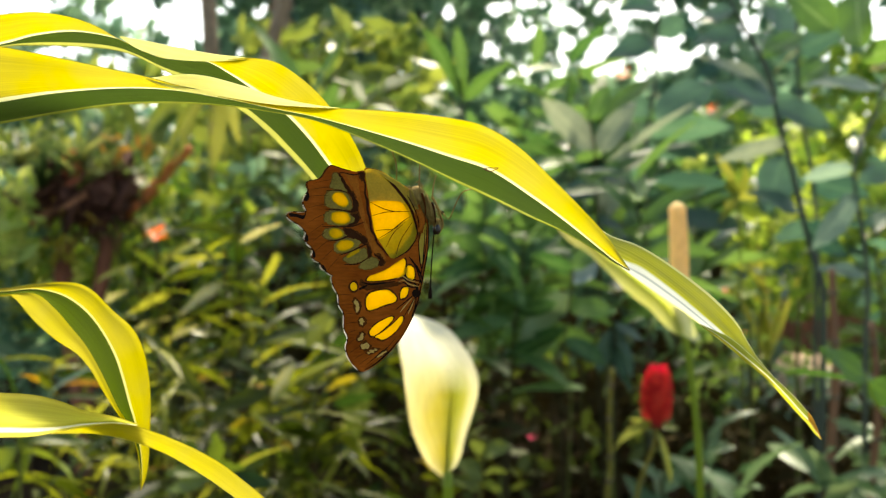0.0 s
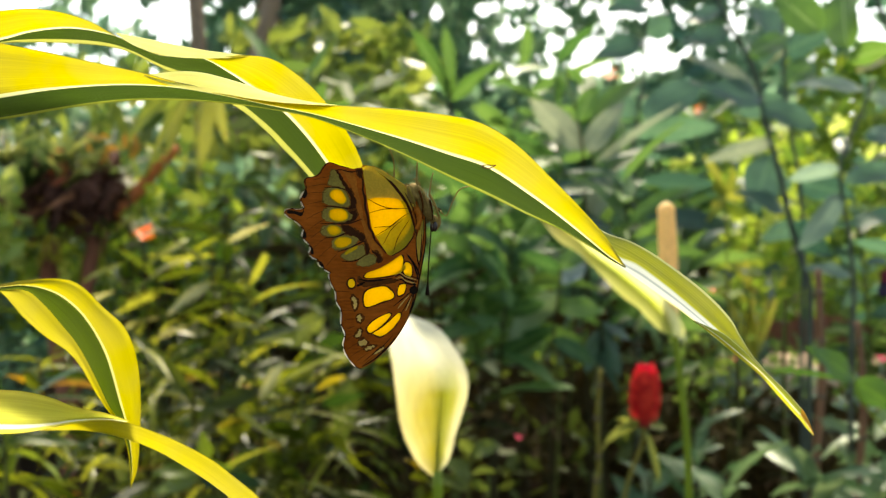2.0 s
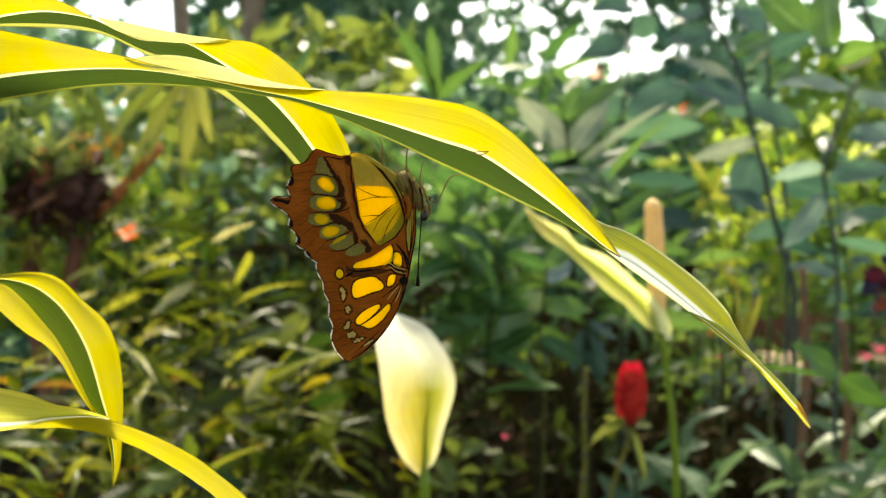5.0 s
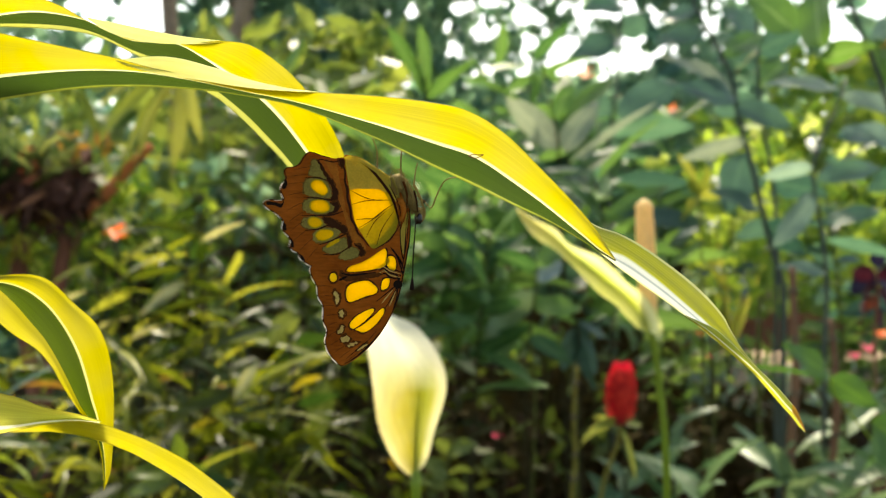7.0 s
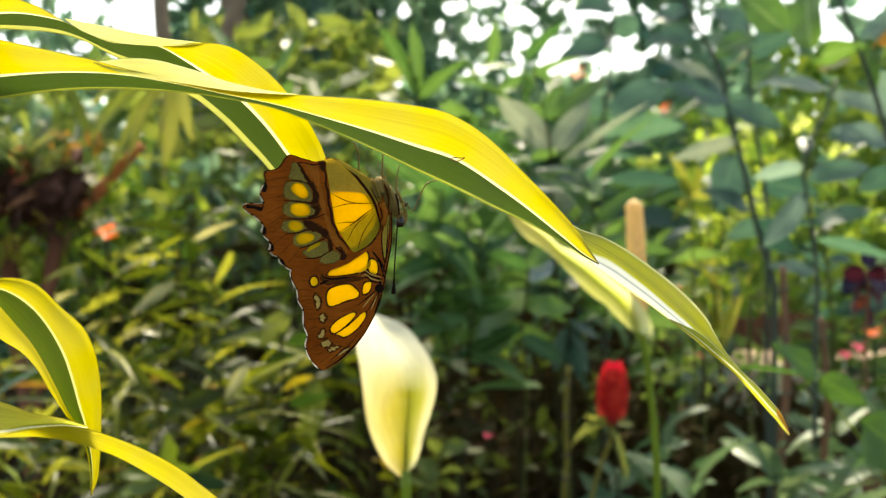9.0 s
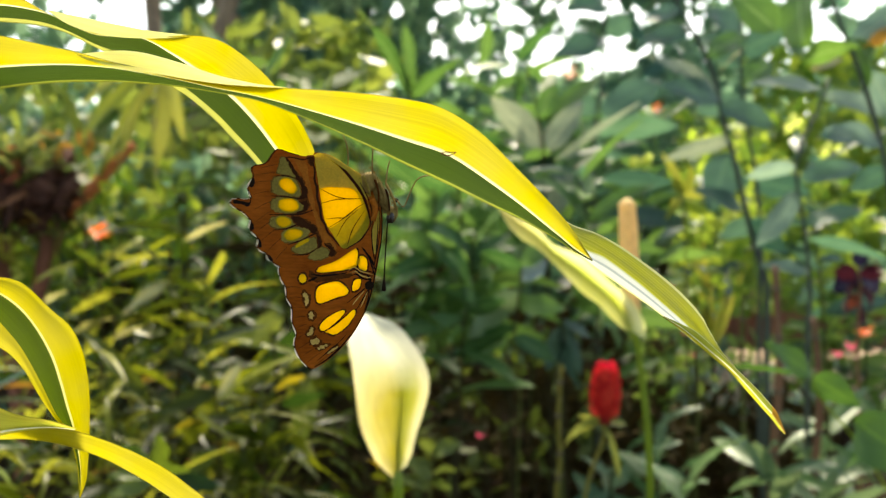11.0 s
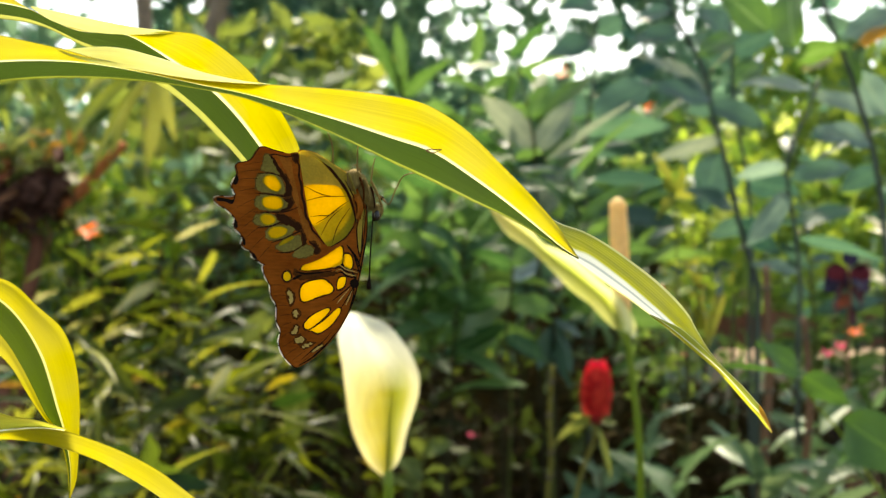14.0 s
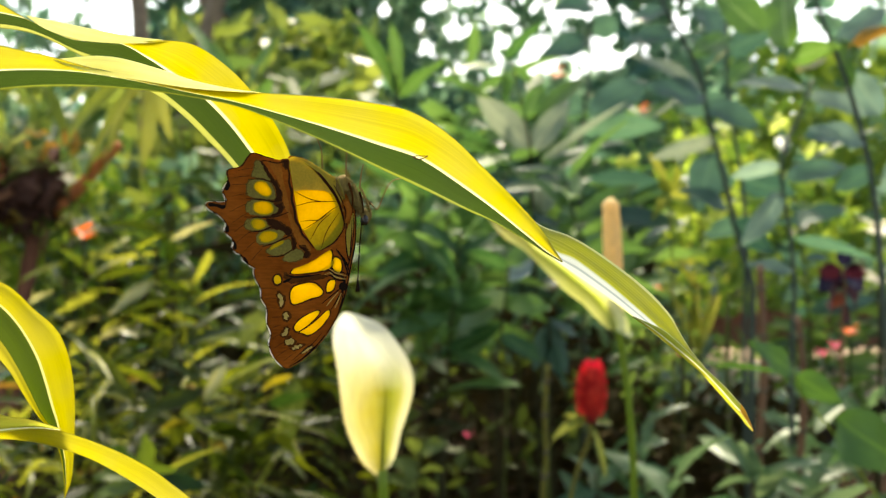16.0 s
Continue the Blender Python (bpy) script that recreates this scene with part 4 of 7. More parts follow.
def wings(y0, face):
    """Hind wing and fore wing of one side; face is -1 on the side that looks outwards at -y."""
    hind = part("hindwing", sheet(hind_edge, [hind_field] + spots_h, y0 + 0.25 * face, 200, 0.06), m_wing, fly, smooth=False)
    fore = part("forewing", sheet(fore_edge, spots_f, y0, 160, 0.06), m_wing, fly, smooth=False)
    yh, yf = y0 + 0.25 * face, y0
    part("wing_field", sheet(hind_field, [hind_glow], yh + 0.04), m_olive_yellow, hind, "olive yellow wing cell", False)
    # yellow cell; sun passing below the shade line is put into brighter colour
    part("wing_glow", sheet(hind_glow, [], yh + 0.04), m_yellow, hind, "yellow wing cell, bright where sun passes", False)
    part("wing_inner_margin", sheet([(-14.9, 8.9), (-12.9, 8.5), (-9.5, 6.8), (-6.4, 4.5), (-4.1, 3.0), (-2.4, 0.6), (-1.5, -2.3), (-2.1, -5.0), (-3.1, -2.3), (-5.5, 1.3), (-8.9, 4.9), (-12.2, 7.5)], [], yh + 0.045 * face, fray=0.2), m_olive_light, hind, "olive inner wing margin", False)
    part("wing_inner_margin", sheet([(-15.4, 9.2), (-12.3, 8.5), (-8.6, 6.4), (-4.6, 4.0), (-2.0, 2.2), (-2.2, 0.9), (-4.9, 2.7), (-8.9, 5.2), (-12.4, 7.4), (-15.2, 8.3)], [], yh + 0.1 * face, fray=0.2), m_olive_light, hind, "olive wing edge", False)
    # overlay that paints the leaf's shadow over the top of the cell
    part("wing_shade", sheet([(-16.8, 8.4), (-15.4, 9.0), (-14.0, 8.2), (-10.8, 6.0), (-7.3, 2.4), (-5.5, -0.2), (-8.0, 0.4), (-13.4, 0.5), (-15.5, 0.3), (-16.2, 3.2)], [], yh - 0.02 + 0.05 * face, fray=0.3), m_olive_light, hind, "olive shade painted on the upper wing cell", False)
    part("wing_streak", sheet(russet_h, [], yh + 0.03 * face, fray=0.5), m_russet, hind, "russet streak", False)
    part("wing_streak", sheet([(-2.8, -2.3), (-0.3, -1.4), (0.0, -4.9), (-0.4, -8.2), (-1.2, -7.0)], [], yh + 0.055 * face, fray=0.3), m_russet, hind, "russet streak", False)
    for pts in smudges_h + [[(-18.2, -21.0), (-15.7, -21.9), (-8.9, -21.7), (-6.8, -22.2), (-8.6, -23.0), (-11.2, -23.3), (-15.2, -23.8), (-17.6, -23.3)]]:
        wing, yy = (hind, yh) if pts[0][1] > -21 else (fore, yf)
        part("wing_smudge", sheet(grown(pts, 0.25), [], yy + 0.055 * face, fray=0.8), m_dark_soft, wing, "dark brown smudge", False)
        part("wing_smudge", sheet(grown(pts, -0.15), [], yy + 0.065 * face, fray=0.6), m_dark if wing == hind else m_dark_soft, wing, "dark brown smudge", False)
    for s in olive_h:
        gap = [q for q in spots_h if min(p[0] for p in s) < q[0][0] < max(p[0] for p in s) and min(p[1] for p in s) < q[0][1] < max(p[1] for p in s)]
        part("wing_mark", sheet(grown(s, 0.3), gap, yh + 0.04 * face, fray=0.7), m_olive_dim, hind, "dull olive mark", False)
        part("wing_mark", sheet(s, gap, yh + 0.05 * face, fray=0.5), m_olive, hind, "olive grey mark", False)
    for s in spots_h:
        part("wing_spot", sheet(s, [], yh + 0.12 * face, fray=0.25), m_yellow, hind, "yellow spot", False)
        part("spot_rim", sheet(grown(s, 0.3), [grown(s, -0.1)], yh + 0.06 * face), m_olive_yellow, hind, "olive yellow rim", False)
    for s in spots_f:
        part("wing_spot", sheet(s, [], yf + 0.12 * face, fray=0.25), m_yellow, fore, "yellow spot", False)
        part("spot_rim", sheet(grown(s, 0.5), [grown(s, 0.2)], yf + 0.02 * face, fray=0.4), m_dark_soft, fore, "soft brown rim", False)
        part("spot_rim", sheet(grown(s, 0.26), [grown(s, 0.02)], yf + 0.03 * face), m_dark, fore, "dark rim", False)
    for s in pales_f:
        part("wing_mark", sheet(grown(s, -0.25), [], yf + 0.06 * face, fray=0.8), m_pale, fore, "pale mark", False)
        part("wing_mark", sheet(grown(s, 0.3), [], yf + 0.05 * face, fray=0.8), m_dark_soft, fore, "dark brown halo", False)
    for pts, w in veins_h + [([(-15.0, 9.2), (-10.7, 6.6), (-7.0, 2.7), (-4.1, -1.3), (-2.5, -5.7), (-1.8, -9.1)], 0.8), ([(-4.9, 2.1), (-3.1, -1.1), (-1.8, -4.2), (-1.4, -8.2)], 0.35), ([(-1.8, -9.1), (-3.4, -11.5), (-5.1, -13.4), (-8.6, -15.4)], 0.5),
                             ([(-15.5, 0.1), (-13.1, -1.1), (-10.7, -2.0), (-8.0, -2.4)], 0.22), ([(-15.3, -3.7), (-11.1, -2.6), (-7.4, -2.4), (-4.0, -2.3)], 0.24), ([(-14.0, -7.7), (-11.3, -7.4), (-9.2, -7.3), (-6.8, -5.9)], 0.22), ([(-13.1, -9.8), (-9.6, -7.7), (-6.1, -5.0), (-3.7, -3.5)], 0.22), ([(-11.2, -12.4), (-8.9, -8.3), (-5.5, -5.3)], 0.22), ([(-8.3, -14.7), (-6.8, -10.2), (-3.5, -5.3)], 0.22)]:
        part("wing_vein", stroke(pts, w, yh + 0.09 * face), m_dark, hind, smooth=False)
    for pts, w in veins_root + veins_tip + veins_edge:
        part("wing_vein", stroke(pts, w, yf + 0.09 * face), m_black, fore, smooth=False)
    for wing, inner, outer, yy in ((hind, [(-25.7, 6.0), (-27.3, 1.1), (-27.7, -4.3), (-27.0, -9.6), (-24.2, -14.9)], [(-31.3, 4.8), (-32.6, 0.7), (-32.5, -7.3), (-31.0, -12.6), (-27.6, -18.7)], yh), (fore, [(-20.4, -25.2), (-19.4, -31.0), (-18.8, -35.6), (-16.9, -40.3), (-13.4, -42.9)], [(-24.3, -25.1), (-22.6, -30.9), (-22.0, -37.1), (-20.9, -42.6), (-17.2, -45.7)], yf)):
        for p, q in zip(spline(inner, 10), spline(outer, 10)):
            part("wing_vein", stroke([p, p * 0.5 + q * 0.5 + np.array((0, 0.15)), q], 0.15, yy + 0.07 * face, True, 8), m_dark_soft, wing, smooth=False)
    part("wing_blotch", sheet(oval((-2.2, -25.0), 2.6, 2.4), [], yf + 0.1 * face), m_black, fore, smooth=False)
    for pts in ([(-7.9, -20.9), (-6.3, -20.2), (-4.6, -21.2), (-3.0, -21.7), (-1.2, -22.2)], [(-7.4, -21.8), (-5.9, -21.3), (-4.6, -22.3), (-3.0, -22.8), (-1.5, -23.1)], [(-3.6, -26.4), (-5.3, -28.2), (-6.9, -30.1)], [(-2.8, -26.7), (-3.8, -29.0), (-4.6, -30.7)]):
        part("wing_mark", stroke(pts, 0.3, yf + 0.1 * face), m_pale, fore, smooth=False)
    part("wing_stripe", sheet([(0.6, -5.2), (0.9, -7.3), (0.3, -11.0), (-0.5, -16.7), (-1.2, -15.2), (-1.6, -12.0), (-0.9, -8.9), (0.0, -6.5)], [], yf + 0.06 * face), m_olive_light, fore, "pale olive stripe", False)
    rim = spline(hind_edge, 200, True)[26:160]
    part("wing_margin", stroke(rim, 0.26, yh + 0.1 * face, False, 260), m_dark, hind, "dark scalloped margin", False)
    for pts in ([(-32.8, 2.5), (-32.3, 1.4), (-32.9, 0.1), (-33.6, 0.2), (-33.3, 1.5)], [(-33.2, -8.6), (-32.6, -9.5), (-32.8, -10.7), (-33.4, -10.2)], [(-31.4, -12.6), (-30.8, -13.5), (-30.7, -15.0), (-31.4, -14.7)], [(-29.0, -16.8), (-28.0, -17.7), (-27.9, -18.6), (-28.7, -18.1)]):
        part("margin_spot", sheet(pts, [], yh + 0.11 * face, fray=0.3), m_black, hind, "black spot on the wing margin", False)
    for k in range(40, 130, 8):
        part("wing_fringe", stroke([p + np.array((-0.16, -0.05)) for p in rim[k:k + 7]], 0.19, yh + 0.13 * face, True, 14), m_white, hind, "white fringe", False)
    part("tail_tip", sheet([(-33.4, -2.2), (-33.7, -3.7), (-35.7, -3.4), (-37.6, -3.2), (-37.6, -4.1), (-35.8, -4.2), (-34.0, -4.8), (-33.3, -3.6)], [], yh + 0.08 * face), m_black, hind, "black tail tip", False)
    rim = spline(fore_edge, 160, True)[62:133]
    part("wing_margin", stroke(rim, 0.26, yf + 0.1 * face, False, 160), m_dark, fore, "dark scalloped margin", False)
    for k in range(6, 68, 7):
        part("wing_fringe", stroke([p + np.array((-0.14, -0.05)) for p in rim[k:k + 7]], 0.19, yf + 0.13 * face, True, 14), m_white, fore, "white fringe", False)


wings(-0.15, -1)
wings(0.2, 1)


def fly_tube(name, pts, y, r0, r1, mat, label="", n=14, profile=None, parent=fly):
    bm = bmesh.new()
    tube(bm, [(p[0] * MM, yy * MM, p[1] * MM) for p, yy in zip(pts, y)], r0 * MM, r1 * MM, n, 10, profile)
    return part(name, bm, mat, parent, label)


bm = bmesh.new()
(tx0, tz0), (tx1, tz1) = [(-2.8, 4.5), (4.0, -6.3)]
lean = Matrix.Rotation(-math.atan2(tz1 - tz0, tx1 - tx0), 4, "Y")
blob(bm, ((tx0 + tx1) / 2 * MM, 0, (tz0 + tz1) / 2 * MM), (6.0 * MM, 1.7 * MM, 1.7 * MM), 24, 16, 0.25, lean)
sx0, sz0 = [(-2.4, 2.1)][0]
blob(bm, (sx0 * MM, 0, sz0 * MM), (2.2 * MM, 2.0 * MM, 3.0 * MM), 20, 14, 0.3)
thorax = part("thorax", bm, m_fur, fly, "olive furry thorax")
# the m_dark tube stands for the dark gap between the cream stripes
for pts, w, mat, lab in (([(-2.0, -2.6), (-1.1, -4.2), (-1.1, -6.0), (-1.7, -8.1)], 0.8, m_russet, "russet flank"), ([(-1.1, 2.7), (-0.5, 0.8), (-0.1, -1.1), (-0.0, -3.4)], 0.35, m_dark_soft, "dark body stripe"), ([(0.1, 2.2), (0.8, 0.3), (1.4, -1.8), (1.7, -4.0)], 0.5, m_fur, "olive cream body stripe"),
                        ([(2.0, 0.3), (2.5, -1.8), (2.8, -3.7), (3.0, -5.4)], 0.3, m_dark, "dark body stripe"), ([(2.0, 1.7), (3.1, -0.4), (4.1, -2.6), (5.0, -4.9)], 0.4, m_fur, "olive cream body stripe"), ([(-4.2, 3.6), (-3.5, 1.8), (-2.8, -0.0), (-2.2, -1.7)], 0.4, m_olive, "olive wing base")):
    fly_tube("body_stripe", pts, (-1.5, -1.8, -1.8, -1.4), w, w * 0.65, mat, lab, parent=thorax)
bm = bmesh.new()
hair = random.Random(3)
spine = [(-3.3, 5.3), (-1.5, 3.0), (0.3, 0.3), (2.3, -2.8), (4.0, -5.3)]
for k in range(900):
    f = hair.uniform(0, 3.99)
    i = int(f)
    p = np.array(spine[i]) * (1 - f + i) + np.array(spine[i + 1]) * (f - i)
    a = hair.uniform(0, 6.28)
    out = Vector((math.cos(a) * 0.8, math.sin(a), math.cos(a) * 0.5))
    base = Vector((p[0], 0, p[1])) + out * 1.6
    end = base + out * hair.uniform(0.5, 1.5) + Vector((hair.uniform(-0.5, 0.1), 0, hair.uniform(-0.7, 0.3)))
    side = Vector((hair.uniform(-1, 1), hair.uniform(-1, 1), hair.uniform(-1, 1))).normalized() * 0.11
    bm.faces.new([bm.verts.new(q * MM) for q in (base - side, base + side, end)])
tagged(part("body_hair", bm, m_fur, fly, "fine olive hair"), kind="stuff")
fly_tube("abdomen", [(-2.0, 3.9), (-1.3, -1.6), (-1.2, -6.3), (-2.0, -11.0)], (0.05, 0.05, 0.05, 0.05), 0.3, 0.2, m_fur, "slim brown abdomen", 16)
bm = bmesh.new()
blob(bm, (*[0] * 3,), (1.2 * MM, 1.3 * MM, 1.9 * MM), 14, 10)
hx, hz = [(4.1, -5.9)][0]
bmesh.ops.translate(bm, verts=bm.verts, vec=(hx * MM, 0, hz * MM))
head = part("head", bm, m_fur, fly)
for sy in (-1, 1):
    bm = bmesh.new()
    blob(bm, (hx * MM - 0.0003, sy * 0.0010, hz * MM - 0.0013), (0.75 * MM, 0.7 * MM, 1.5 * MM), 14, 10)
    part("eye", bm, m_eye, head, "dark round eye")
fly_tube("palp", [(5.1, -4.6), (5.4, -6.4), (4.6, -8.2)], (-0.3, -0.4, -0.3), 0.6, 0.2, m_fur, parent=head)
club = lambda f: 1.0 + 2.2 * max(0, (f - 0.86) / 0.14) * (1.15 - f) / 0.15 if f > 0.86 else 1.0
fly_tube("antenna", [(2.8, -6.6), (2.1, -12.6), (1.5, -18.9), (1.1, -26.5)], (-1, -1.6, -2, -2.2), 0.16, 0.2, m_black, "thin black antenna with a club", 30, club, head)
fly_tube("antenna", [(2.3, -4.4), (4.0, -0.9), (5.0, -1.2), (6.5, -2.6)], (1, 1.6, 2, 2.2), 0.16, 0.2, m_black, "thin black antenna", 20, club, head)
for pts, ys in (([(-7.9, 6.4), (-8.2, 9.2), (-8.7, 11.5), (-9.8, 13.8)], (0, -1, -1.5, -2)), ([(-1.3, 2.3), (-1.8, 7.0), (-1.7, 11.0), (-1.5, 14.1)], (-1, -1.6, -2, -2.5)), ([(2.5, 1.6), (2.8, 4.0), (3.3, 6.1), (4.0, 8.0)], (0, 0, 0.5, 1)),
                ([(3.0, -0.6), (5.4, -2.6), (7.2, -4.2), (8.9, -0.4), (10.6, 2.8), (12.4, 3.9), (14.8, 4.2)], (0, -0.6, -1, -1.3, -1.6, -2, -2.4))):
    fly_tube("leg", pts, ys, 0.24, 0.16, m_limb, n=22)
# worn brown-edged hole in the leaf blade
hole = (0.0125, 0.2468, 1.2208)
bm = bmesh.new()
tube(bm, [(-0.0018, 0, 0.0001), (-0.0005, 0, -0.0005), (0.0008, 0, -0.0003), (0.002, 0, 0.0004)], 0.00016, 0.00012, 10, 6)
tube(bm, [(-0.0018, 0, 0.0001), (-0.0006, 0, 0.0004), (0.0006, 0, 0.0003), (0.002, 0, 0.0004)], 0.00014, 0.0001, 10, 6)
bmesh.ops.translate(bm, verts=bm.verts, vec=Vector(hole) - STEM)
part("insect_hole", bm, m_scar, leaf_m, "small brown-rimmed insect hole")


# ---- flowers behind ----
def spathe(place, left, rib, right, label, skin=m_spathe):
    """A shield-shaped flower leaf lofted between its two edges over a raised rib."""
    ob = thing("peace_lily", place, label, "flower", "peace lilies")
    bm = bmesh.new()
    loft(bm, [(left, 0.0), (rib, 0.5), (right, 1.0)], 40, 7, 0.0, 0.002)
    bmesh.ops.translate(bm, verts=bm.verts, vec=-Vector(place))
    part("spathe", bm, skin, ob, "pale creamy green spathe")
    return ob


lily_l = [(-0.0363, 1.0350, 1.1279), (-0.0451, 1.0420, 1.1171), (-0.0488, 1.0420, 1.1000), (-0.0452, 1.0420, 1.0743), (-0.0410, 1.0420, 1.0437), (-0.0374, 1.0420, 1.0131), (-0.0296, 1.0420, 0.9872), (-0.0162, 1.0420, 0.9625), (0.0021, 1.0300, 0.9486)]
lily_m = [(-0.0327, 1.0350, 1.1273), (-0.0170, 1.0360, 1.1052), (-0.0024, 1.0360, 1.0838), (0.0073, 1.0360, 1.0654), (0.0096, 1.0360, 1.0471), (0.0084, 1.0360, 1.0258), (0.0065, 1.0360, 1.0044), (0.0052, 1.0360, 0.9801), (0.0039, 1.0300, 0.9486)]
lily_r = [(-0.0290, 1.0350, 1.1273), (-0.0122, 1.0480, 1.1207), (0.0074, 1.0480, 1.1101), (0.0247, 1.0480, 1.0890), (0.0357, 1.0480, 1.0679), (0.0394, 1.0480, 1.0481), (0.0356, 1.0480, 1.0265), (0.0257, 1.0480, 0.9957), (0.0207, 1.0480, 0.9742), (0.0145, 1.0480, 0.9595), (0.0070, 1.0340, 0.9567)]
lily = spathe((0.0049, 1.0300, 0.9447), lily_l, lily_m, lily_r, "pale creamy green peace lily flower on a green stalk")
bm = bmesh.new()
tube(bm, [Vector(p) + Vector((0, -0.0005, 0)) - Vector((0.0049, 1.0300, 0.9447)) for p in lily_m[4:]], 0.0003, 0.0024, 20, 6)
part("rib", bm, m_spathe_rib, lily)
bm = bmesh.new()
tube(bm, [(0.0, 0.0, 0.012), (0.003, 0.003, -0.1), (0.012, 0.02, -0.4), (0.02, 0.05, -0.93)], 0.0052, 0.006, 16, 8)
part("stalk", bm, m_stalk, lily)
sp_l = [(0.1278, 1.1600, 1.2469), (0.1396, 1.1600, 1.2261), (0.1562, 1.1600, 1.2081), (0.1757, 1.1600, 1.1963), (0.1931, 1.1600, 1.1811), (0.2140, 1.1600, 1.1596), (0.2328, 1.1600, 1.1408), (0.2524, 1.1600, 1.1268), (0.2664, 1.1600, 1.1115), (0.2790, 1.1600, 1.0996), (0.2881, 1.1600, 1.0940)]
sp_m = [(0.1299, 1.1720, 1.2474), (0.1566, 1.1720, 1.2285), (0.1811, 1.1720, 1.2110), (0.1987, 1.1720, 1.1928), (0.2198, 1.1720, 1.1774), (0.2445, 1.1720, 1.1584), (0.2657, 1.1720, 1.1408), (0.2798, 1.1720, 1.1253), (0.2890, 1.1720, 1.1091), (0.2947, 1.1720, 1.0944)]
sp_r = [(0.1290, 1.1520, 1.2472), (0.1503, 1.1520, 1.2328), (0.1779, 1.1520, 1.2197), (0.1869, 1.1520, 1.2080), (0.1966, 1.1520, 1.1998), (0.2160, 1.1520, 1.1929), (0.2340, 1.1520, 1.1839), (0.2520, 1.1520, 1.1680), (0.2659, 1.1520, 1.1542), (0.2833, 1.1520, 1.1410), (0.2958, 1.1520, 1.1258), (0.3049, 1.1520, 1.1099), (0.3083, 1.1520, 1.0974), (0.3034, 1.1520, 1.0892), (0.2937, 1.1520, 1.0933)]
lily2 = spathe((0.3073, 1.1800, 1.0893), sp_l, sp_m, sp_r, "pale yellow peace lily flower with an upright spadix", m_spathe_pale)
base2 = Vector((0.2982, 1.1800, 1.1161)) - Vector((0.3073, 1.1800, 1.0893))
bm = bmesh.new()
top2 = Vector((0.2894, 1.1700, 1.2587)) - Vector((0.3073, 1.1800, 1.0893))
tube(bm, [base2, base2.lerp(top2, 0.35), base2.lerp(top2, 0.7), top2], 0.0125, 0.0115, 26, 14, lambda f: 0.85 + 0.15 * math.sin(f * 3) if f < 0.9 else max(0.15, math.sqrt(max(0, 1 - ((f - 0.9) / 0.1) ** 2))))
for v in bm.verts:
    v.co += Vector((noise.noise(v.co * 400), noise.noise(v.co * 400 + Vector((9, 0, 0))), 0)) * 0.0008
part("spadix", bm, m_spadix, lily2, "tan knobbly spadix")
bm = bmesh.new()
tube(bm, [base2, (0.003, 0, -0.05), (0.014, 0.0, -0.2), (0.02, 0.03, -0.6), (0.02, 0.05, -1.08)], 0.0042, 0.005, 18, 8)
part("stalk", bm, m_stalk, lily2)

red = thing("red_ginger", (0.5630, 2.5000, 0.7385), "bright red cone-shaped ginger flower head on a stem", "flower")
bract = leaf_mesh("bract", 0.03, 0.02, m_redbract, -0.35, 0.3, 4, 0.45)
h_red, r_red = 0.135, 0.043
for i in range(120):
    u = i / 119
    a = i * 2.399963
    r = r_red * math.sin(math.pi * (0.16 + 0.78 * u)) ** 0.35
    o = new("bract", bract)
    o.parent = red
    o.matrix_local = along((math.cos(a) * r * 0.72 + 0.006 * u, math.sin(a) * r * 0.72, u * h_red), (math.cos(a) * 0.85, math.sin(a) * 0.85, 0.75 + 1.6 * u), 0, 0.85 + 0.3 * math.sin(math.pi * u))
bm = bmesh.new()
tube(bm, [(0, 0, -0.01), (0.002, 0, h_red * 0.5), (0.006, 0, h_red * 0.97)], r_red * 0.5, r_red * 0.42, 14, 12, lambda f: 0.35 + 0.65 * math.sin(math.pi * (0.15 + 0.78 * f)) ** 0.6)
part("core", bm, m_redcore, red)
bm = bmesh.new()
tube(bm, [(0, 0, 0.0), (-0.006, 0, -0.06), (-0.045, 0.02, -0.19), (-0.07, 0.03, -0.45), (-0.075, 0.03, -0.72)], 0.0055, 0.006, 14, 8)
part("stem", bm, m_stem_tan, red)
for way, length, wide, bend, roll in (((-0.9, -0.2, 0.0), 0.17, 0.044, 1.0, 55), ((-0.9, -0.2, 0.35), 0.085, 0.024, 0.2, 40), ((0.6, -0.3, 0.1), 0.06, 0.022, 0.5, 40), ((0.3, -0.2, -0.9), 0.16, 0.02, 0.3, 30)):
    o = new("leaf", leaf_mesh("leaf", length, wide, m_olive_pale, bend, 0.3, 9, 0.5))
    o.parent = red
    o.matrix_local = along((0, 0, -0.008), way, roll)

# ---- planting ----
rng = random.Random(7)
M_BUSH = [leaf_mesh("leaf", 0.245, 0.034, m_bush, d, 0.4, 9, 0.38, 0.06) for d in (0.6, 1.0, 1.4)]
M_BACK = [leaf_mesh("leaf", 0.24, 0.036, m_bush_green, d, 0.4, 8, 0.4, 0.06) for d in (0.4, 0.7, 1.1)]
M_SLIM = [leaf_mesh("leaf", 0.24, 0.02, m, d, 0.35, 9, 0.4, 0.06) for m, d in ((m_slim, 0.9), (m_slim, 1.4), (m_bush, 1.2))]
M_YEL = [leaf_mesh("leaf", 0.15, 0.03, m_bush_yellow, 0.9, 0.4)]
M_DRY = [leaf_mesh("leaf", 0.16, 0.03, m_dry, 1.1, 0.5)]
M_GIN = [leaf_mesh("leaf", 0.26, 0.06, m_ginger, d, 0.22, 7, 0.45, 0.04) for d in (0.25, 0.5, 0.8)]
